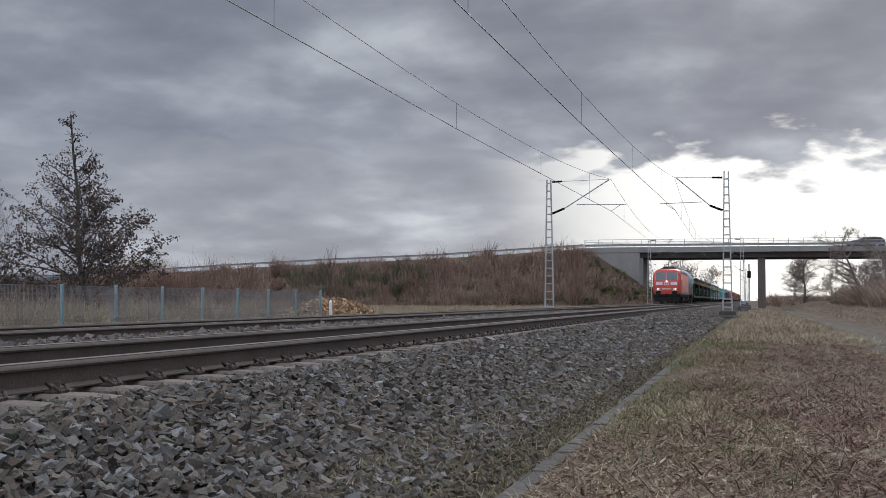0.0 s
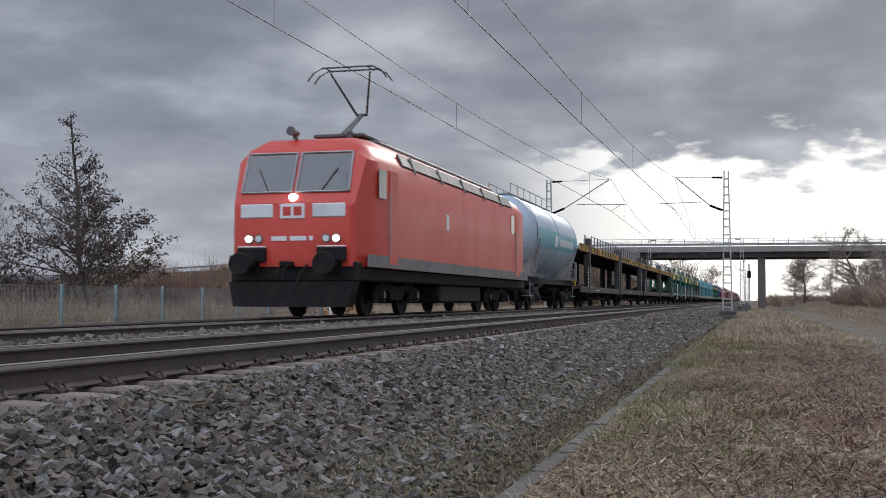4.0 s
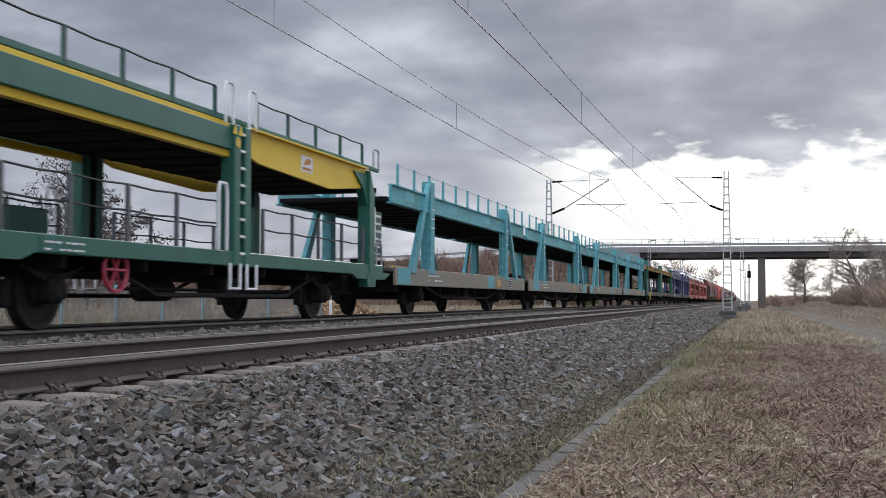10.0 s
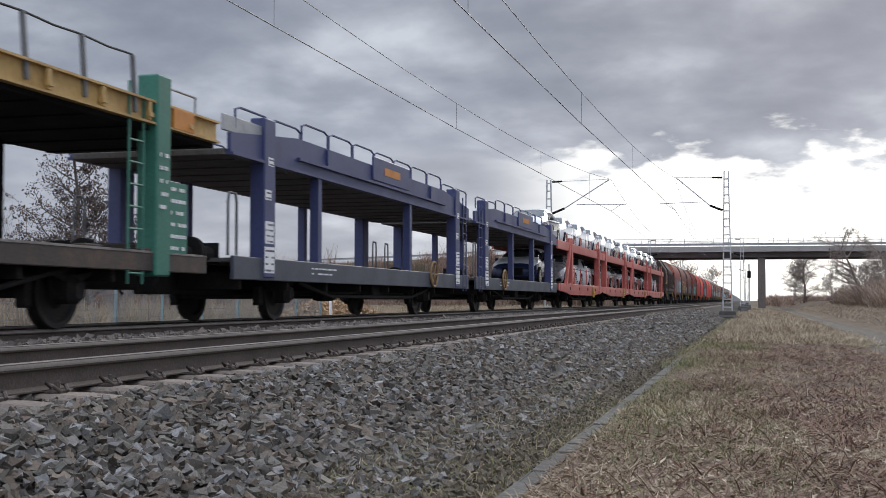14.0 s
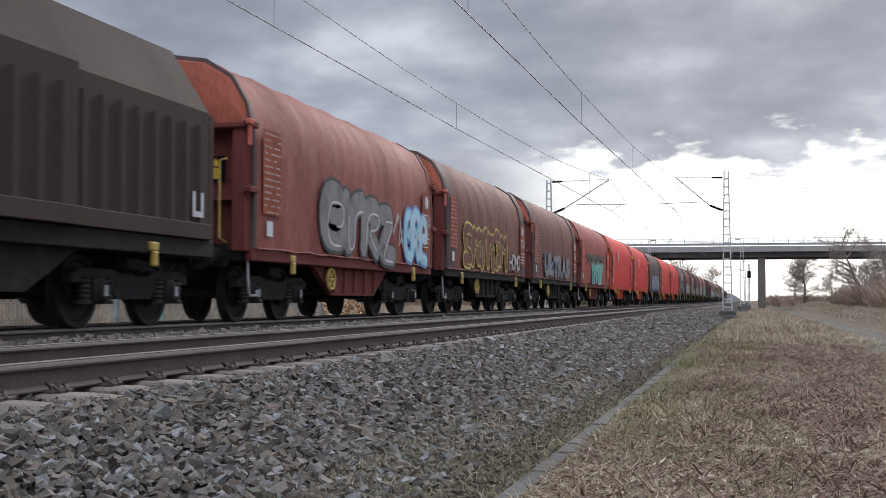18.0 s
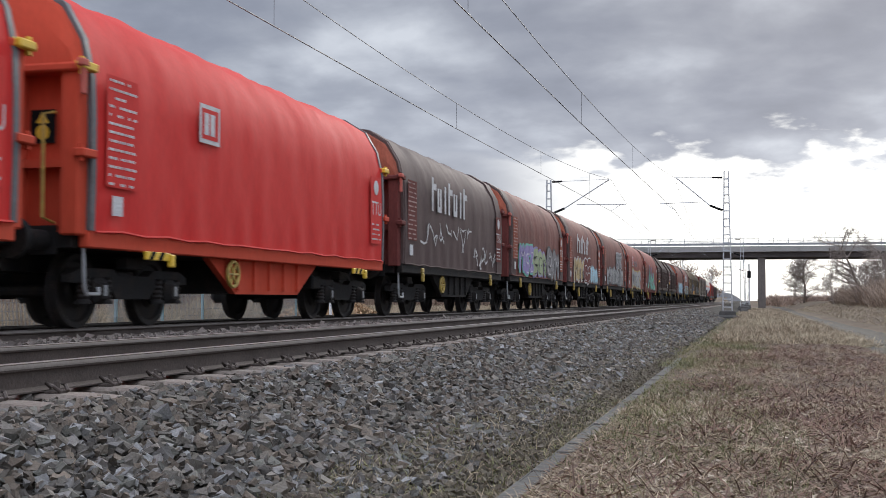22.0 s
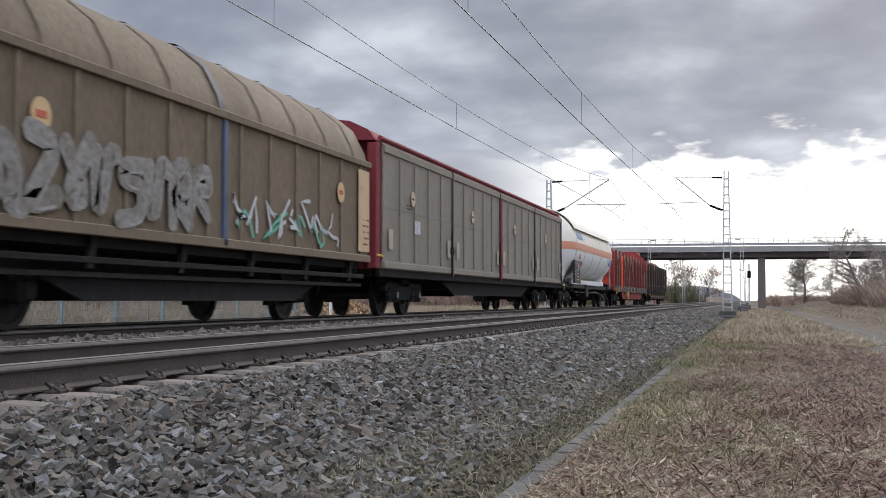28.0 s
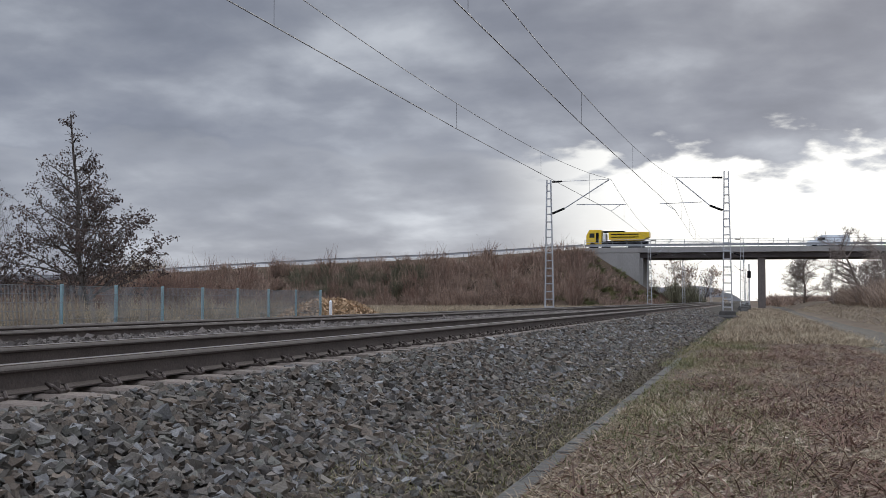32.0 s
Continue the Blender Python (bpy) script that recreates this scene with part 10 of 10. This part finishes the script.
def plants():
    rng = np.random.default_rng(17)
    make_tree("tree", (-27.2, 44.3, -0.7, 0, -16, 0), "half-bare tree with withered dark leaves behind the fence", "tree", 4, 9.3, 1.0, 3, 0.13, 15000, 0.062, 0.07, kids=(44, 8, 5), cone=True, up=0.06, ratio=0.5, bare_to=0.1)
    make_tree("tree", (-37.5, 47.0, -0.7), "bare grey tree behind the fence", "tree", 9, 6.2, 0.7, 3, 0.10, 0, kids=(16, 6, 5), up=0.4, bare_to=0.05)
    make_tree("tree", (-33.0, 46.0, -0.7), "bare grey tree behind the fence", "tree", 12, 5.2, 0.7, 3, 0.09, 0, kids=(16, 6, 5), up=0.4, bare_to=0.05)
    make_tree("tree", (9.9, 114.0, 0.0), "bare spreading tree beside the bridge", "tree", 5, 6.0, 1.15, 4, 0.2, 0, kids=(15, 7, 6, 5), up=0.22, ratio=0.55, bare_to=0.08, fine=0.006, wood=M_TWIGGY)
    make_tree("tree", (11.0, 106.0, 0.0), "bare spreading tree beside the bridge", "tree", 15, 4.8, 0.95, 4, 0.18, 0, kids=(15, 7, 6, 5), up=0.22, ratio=0.55, bare_to=0.05, fine=0.006, wood=M_TWIGGY)
    make_tree("tree", (8.3, 205.0, -0.7), "round bare tree beyond the bridge", "tree", 6, 7.6, 1.15, 4, 0.24, 0, kids=(26, 8, 6, 5), up=0.12, ratio=0.6, bare_to=0.12, fine=0.010, wood=M_TWIGGY)
    for k, (x, y, h) in enumerate(((-21, 420, 11), (-26, 400, 13), (-17, 440, 11), (-34, 380, 14))):
        make_tree("tree", (x, y, -0.7), "distant bare tree beside the line", "tree", 30 + k, h, 0.9, 3, 0.3, 900, 0.3, 0.4, kids=(16, 6, 5), up=0.2, bare_to=0.12, leafm=M_SHRUB, group="distant trees")
    # shrubs on the ramp
    sp = []
    for _ in range(760):
        x = -21.0 - 85 * rng.random() ** 1.2
        o = rng.uniform(-21, -7.6)
        px, py, pz = on_road(x, o)
        sp.append((px, py, ramp_z(x, o), rng.uniform(1.0, 2.3), rng.uniform(0.9, 1.8)))
    for _ in range(110):
        x, o = rng.uniform(-22, -11), rng.uniform(-17, -8)
        px, py, _ = on_road(x, o)
        sp.append((px, py, ramp_z(x, o), rng.uniform(0.5, 1.5), rng.uniform(0.6, 1.2)))
    sp = np.array(sp)
    shrubs("ramp_scrub", sp, "dense brown leafless scrub on the road embankment", "scrub", rng, M_SHRUB, 55, 0.04)
    tall = sp[rng.random(len(sp)) < 0.12].copy()
    tall[:, 3] *= 1.7
    shrubs("ramp_saplings", tall, "thin saplings among the embankment scrub", "saplings", rng, M_TWIG, 26, 0.035)
    gp = []
    for _ in range(70):
        x = rng.uniform(-62, -42)
        o = rng.uniform(-18, -10)
        px, py, pz = on_road(x, o)
        gp.append((px, py, ramp_z(x, o), rng.uniform(1.2, 2.4), rng.uniform(1.0, 1.8)))
    shrubs("bramble", gp, "dark green bramble thicket on the embankment", "bramble", rng, M_SHRUBG, 90, 0.05)
    ep = []
    for _ in range(420):
        x, o = rng.uniform(-24, -8), rng.uniform(-20, -5.8)
        px, py, _ = on_road(x, o)
        ep.append((px, py, ramp_z(x, o), rng.uniform(0.25, 0.6), 0.6))
    shrubs("slope_grass", ep, "yellowish grass on the slope beside the abutment", "grass", rng, M_GRASSG, 60, 0.03)
    # hedge behind the fence
    hp = []
    for _ in range(330):
        t = rng.random()
        x, y = -34 - 30 * rng.random(), 20 + 100 * t
        hp.append((x - t * 14, y, -0.75, rng.uniform(1.2, 2.7), rng.uniform(0.8, 1.6)))
    shrubs("hedge", hp, "brown leafless hedge behind the fence", "hedge", rng, M_TWIG, 70, 0.035)
    lp = [(-19 - 7 * rng.random(), 22 + 34 * rng.random(), -0.7, rng.uniform(0.5, 1.3), rng.uniform(0.5, 1.0)) for _ in range(150)]
    shrubs("undergrowth", lp, "pale dry undergrowth behind the fence", "undergrowth", rng, M_GRASS, 60, 0.016)
    # brush pile past the end of the fence
    n = 9000
    a, r = rng.uniform(0, 6.28, n), np.sqrt(rng.random(n))
    px, py = -17.5 + 2.0 * r * np.cos(a), 47.5 + 5.5 * r * np.sin(a)
    pz = -0.7 + 1.15 * np.clip(1 - r ** 2, 0, 1) * rng.uniform(0.75, 1.0, n)
    V, F = leaf_quads(np.stack([px, py, pz], 1), n, 0.10, rng, 0.02)
    tagged(new("brush_pile", np_mesh("brush_pile", V, F, mat("dry_leaves", (0.42, 0.29, 0.17), 0.9, 0, 0.2, 2, 20, 0, (0.28, 0.17, 0.1), 0.5, 1, 0.45))), "heap of dry pale leaves and cuttings", "brush pile", kind="stuff")
    # bank and bushes beside the dirt track
    bp = []
    for _ in range(330):
        y = 38 + 95 * rng.random()
        x = 7.6 + 12 * rng.random() ** 1.3 + (y - 38) * 0.01
        bp.append((x, y, float(ground_z(x, y)) - 0.05, rng.uniform(0.8, 2.2) * (0.7 + 0.05 * (x - 6)), rng.uniform(0.8, 1.7)))
    shrubs("bank_scrub", bp, "brown leafless bushes on the bank beside the dirt track", "bushes", rng, M_BANK, 80, 0.024)
    for k, (x, y, h) in enumerate(((8.6, 100.0, 3.0), (10.2, 97.0, 3.4), (9.2, 119.0, 3.2), (12.4, 103.0, 4.0), (8.0, 126.0, 2.6), (13.0, 118.0, 4.6))):
        make_tree("bush", (x, y, 0.0), "many-stemmed leafless bush beside the dirt track", "bush", 60 + k, h, 1.1, 4, 0.09, 0, kids=(20, 7, 5, 4), up=0.2, ratio=0.55, bare_to=0.02, fine=0.006, wood=M_TWIGGY, group="bushes beside the dirt track")
    fp = [(x, y, -0.7, rng.uniform(1.0, 2.6), rng.uniform(1.5, 3.0)) for x, y in zip(rng.uniform(3, 60, 260), rng.uniform(200, 330, 260))]
    shrubs("far_hedge", fp, "distant brown hedges beyond the bridge", "hedge", rng, M_SHRUB, 50, 0.06)
    fl = [(x, y, -0.7, rng.uniform(2.0, 5.0), rng.uniform(1.5, 3.0)) for x, y in zip(rng.uniform(-75, -15, 260), rng.uniform(230, 420, 260))]
    shrubs("far_scrub", fl, "distant dark scrub beyond the bridge", "scrub", rng, M_SHRUBG, 70, 0.1)
    tp = [(-33 + rng.normal(0, 1.4), 62 + rng.normal(0, 1.4), -0.7, rng.uniform(2.0, 3.4), 1.2) for _ in range(16)]
    shrubs("pale_shrub", tp, "tall pale bare shrub beyond the fence", "shrub", rng, M_TWIG, 60, 0.018)
    yp = [(-95 + rng.normal(0, 2.2), 170 + rng.normal(0, 2.2), 0, rng.uniform(4.5, 6.5), 2.6) for _ in range(22)]
    shrubs("willow", yp, "round yellowish bare willow in the plain", "willow", rng, M_GRASS, 90, 0.06)


plants()


# ===== distance =====
def hills():
    rng = random.Random(2)
    for name, R, a0, a1, h0, h1, label in (("hill_far", 2300, 4, 85, 30, 75, "far wooded ridge, its colour blued for haze"), ("hill_near", 1500, 0.5, 30, 12, 46, "low wooded rise on the horizon")):
        v = []
        m = 120
        for i in range(m + 1):
            a = radians(a0 + (a1 - a0) * i / m)
            e = math.sin(math.pi * i / m) ** 0.5
            h = (h0 + (h1 - h0) * (0.5 + 0.5 * math.sin(i * 0.11 + 1.3) * math.cos(i * 0.037))) * e + rng.uniform(-1.5, 1.5)
            for rr, zz in ((R, -4.0), (R + 60, h * 0.7), (R + 160, h), (R + 400, -6)):
                v.append((-rr * math.sin(a), rr * math.cos(a), zz))
        f = [(k * 4 + i, k * 4 + i + 1, (k + 1) * 4 + i + 1, (k + 1) * 4 + i) for k in range(m) for i in range(3)]
        tagged(new(name, np_mesh(name, v, f, M_HILL)), label, "hill", kind="structure")


hills()


# ===== road traffic =====
def road_pose(x, lane, heading):
    px, py, pz = on_road(x, lane, -0.10)
    return pose(px, py, pz, 0, 0, heading)


def road_car():
    ob = thing("car", "dark grey estate car crossing the bridge", "car")
    P = CAR_PAINTS["grey"]
    body = part("body", None, P, ob, key=("carbody", True))
    for s in (1, -1):
        for k in range(3):
            part("side_window", None, M_CARGLASS, body, key=("pane", k, s, True))
    for s in (1, -1):
        for y in (0.86, 3.72):
            w = part("wheel", None, M_TYRE, ob, at=(s * 0.84, y, 0.33), key="cwheel")
            part("rim", None, M_ALLOY, w, key="crim")
            w.scale = (s, 1, 1)
    # runs along the road towards -x: the model's front (-y) turned to -x
    ROAD.append((ob, [(t, road_pose(12.0 - 15.4 * t, -2.0, -90)) for t in (0.0, 2.0, 6.0, 12.0, 22.0, 32.0)]))


road_car()


def lorry():
    Y = mat("lorry_yellow", (0.75, 0.5, 0.02), 0.4, 0, 0.08)
    ob = thing("lorry", "yellow tipper lorry with a dark-striped trailer crossing the bridge", "lorry")
    cab = part("cab", Geo().prism([(0.0, 0.55), (2.1, 0.55), (2.1, 2.75), (0.45, 2.75), (0.05, 2.0)], "x", -1.2, 1.2), Y, ob, "yellow cab")
    part("cab_window", Geo().box(-1.21, 1.21, 0.45, 1.2, 1.65, 2.3, 0.03), M_CARGLASS, cab)
    part("cab_door_post", Geo().box(-1.22, 1.22, 1.35, 1.75, 0.9, 2.35), M_NEARBLACK, cab)
    part("white_tank", Geo().box(-1.1, 1.1, 2.25, 2.7, 1.1, 2.3, 0.1), M_WHITE, ob, "white panel behind the cab")
    part("exhaust", Geo().box(-1.0, 1.0, 2.2, 5.2, 2.42, 2.58, 0.03), M_NEARBLACK, ob)
    tr = part("trailer", Geo().loft([[(-1.2, y, 1.25 + d), (1.2, y, 1.25 + d), (1.25, y, 2.38), (-1.25, y, 2.38)] for y, d in ((3.1, 0.15), (3.5, 0.0), (7.6, 0.0), (8.6, 0.45))]), Y, ob, "long yellow trailer body")
    for z in (1.65, 2.02):
        part("stripe", Geo().box(1.25, 1.262, 3.4, 7.2, z, z + 0.12).box(-1.262, -1.25, 3.4, 7.2, z, z + 0.12), M_NEARBLACK, tr)
    part("chassis", Geo().box(-0.9, 0.9, 0.3, 8.4, 0.7, 1.2), M_NEARBLACK, ob)
    for y in (0.9, 2.6, 6.2, 7.3):
        for s in (1, -1):
            part("wheel", lambda: Geo().cyl((-0.15, 0, 0), (0.15, 0, 0), 0.5, 20), M_TYRE, ob, at=(s * 1.05, y, 0.5), key="lwheel")

    def x_of(t):
        return -22.1 + 11.85 * (32.0 - t)
    ROAD.append((ob, [(t, road_pose(x_of(t), -2.0, -90)) for t in (0.0, 8.0, 16.0, 24.0, 32.0)]))


lorry()


def van():
    W = mat("van_white", (0.74, 0.78, 0.80), 0.4, 0, 0.05)
    ob = thing("van", "pale blue-white panel van crossing the bridge", "van")
    body = part("body", Geo().loft([[(-w, y, 0.35), (w, y, 0.35), (w, y, h * 0.6 + 0.1), (w * 0.9, y, h), (-w * 0.9, y, h), (-w, y, h * 0.6 + 0.1)] for y, w, h in ((0.0, 0.82, 0.8), (0.15, 0.92, 0.95), (0.95, 0.97, 1.1), (1.6, 0.97, 1.62), (2.0, 0.98, 1.72), (5.2, 0.98, 1.72), (5.35, 0.95, 1.6))]), W, ob, "white van body")
    part("windscreen", Geo().add([(-0.8, 0.96, 1.13), (0.8, 0.96, 1.13), (0.76, 1.56, 1.6), (-0.76, 1.56, 1.6)], [(0, 1, 2, 3)]), M_CARGLASS, body)
    for s in (1, -1):
        part("side_window", Geo().prism([(1.3, 1.08), (2.3, 1.08), (2.3, 1.5), (1.72, 1.5)], "x", s * 0.965, s * 0.99), M_CARGLASS, body)
        for y in (0.95, 4.3):
            part("wheel", lambda: Geo().cyl((-0.1, 0, 0), (0.1, 0, 0), 0.34, 18), M_TYRE, ob, at=(s * 0.88, y, 0.34), key="vwheel")
    ROAD.append((ob, [(t, road_pose(VAN_X + VAN_V * (32.0 - t), -2.0, -90)) for t in (0.0, 8.0, 16.0, 24.0, 32.0)]))


VAN_X, VAN_V = 7.0, 14.0
van()


# ===== lineside equipment =====
def cabinet(x, y, h, label):
    ob = thing("signal_cabinet", label, "cabinet", pose(x, y, -0.75), group="lineside cabinets")
    part("case", Geo().box(-0.35, 0.35, -0.25, 0.25, 0.12, h, 0.03), mat("dark_cabinet", (0.06, 0.06, 0.058), 0.7, 0, 0.2), ob)
    part("plinth", Geo().box(-0.4, 0.4, -0.3, 0.3, -0.2, 0.12, 0.02), M_CONCRETE, ob)
    part("lid", Geo().box(-0.4, 0.4, -0.3, 0.3, h, h + 0.06, 0.02), M_LOCOD, ob)
    part("door", Geo().box(-0.3, 0.3, -0.275, -0.252, 0.18, h - 0.06, 0.008), M_LOCOD, ob)


cabinet(-0.75, 108.0, 0.5, "grey lineside signal cabinet beside the ballast")
cabinet(-0.55, 128.0, 0.6, "grey lineside signal cabinet beside the ballast")


def signal_mast():
    ob = thing("signal_mast", "slim grey signal mast with dark screen beside the line", "signal", pose(-0.35, 135.0, -0.75))
    part("mast", Geo().cyl((0, 0, 0), (0, 0, 5.2), 0.08, 10), M_POLE, ob)
    part("screen", Geo().box(-0.2, 0.2, -0.12, 0.0, 3.6, 4.4, 0.05), M_NEARBLACK, ob, "dark signal screen")
    part("foot", Geo().box(-0.35, 0.35, -0.35, 0.35, -0.4, 0.15, 0.03), M_CONCRETE, ob)


signal_mast()


# ===== movement =====
def nose_y(t):
    """Where the engine's nose is at t: it runs in at 26 m/s and eases slightly."""
    if t <= 3.5:
        return 126.48 - 26.35 * t
    return -17.3 - 25.12 * (t - 5.5) + float(np.interp(t, (29.2, 30.2, 31.0, 31.5, 32.0), (0.0, 1.2, 2.1, 2.45, 2.7)))


def motions():
    times = (0.0, 1.0, 2.0, 3.0, 3.5, 5.5, 8.0, 16.0, 24.0, 28.0, 29.2, 30.2, 31.0, 31.5, 32.0)
    for ob, q, x, z in TRAIN:
        walk(ob, [(t, pose(X_FAR + x, nose_y(t) + q, z)) for t in times])
    for ob, rows in ROAD:
        walk(ob, rows)


motions()
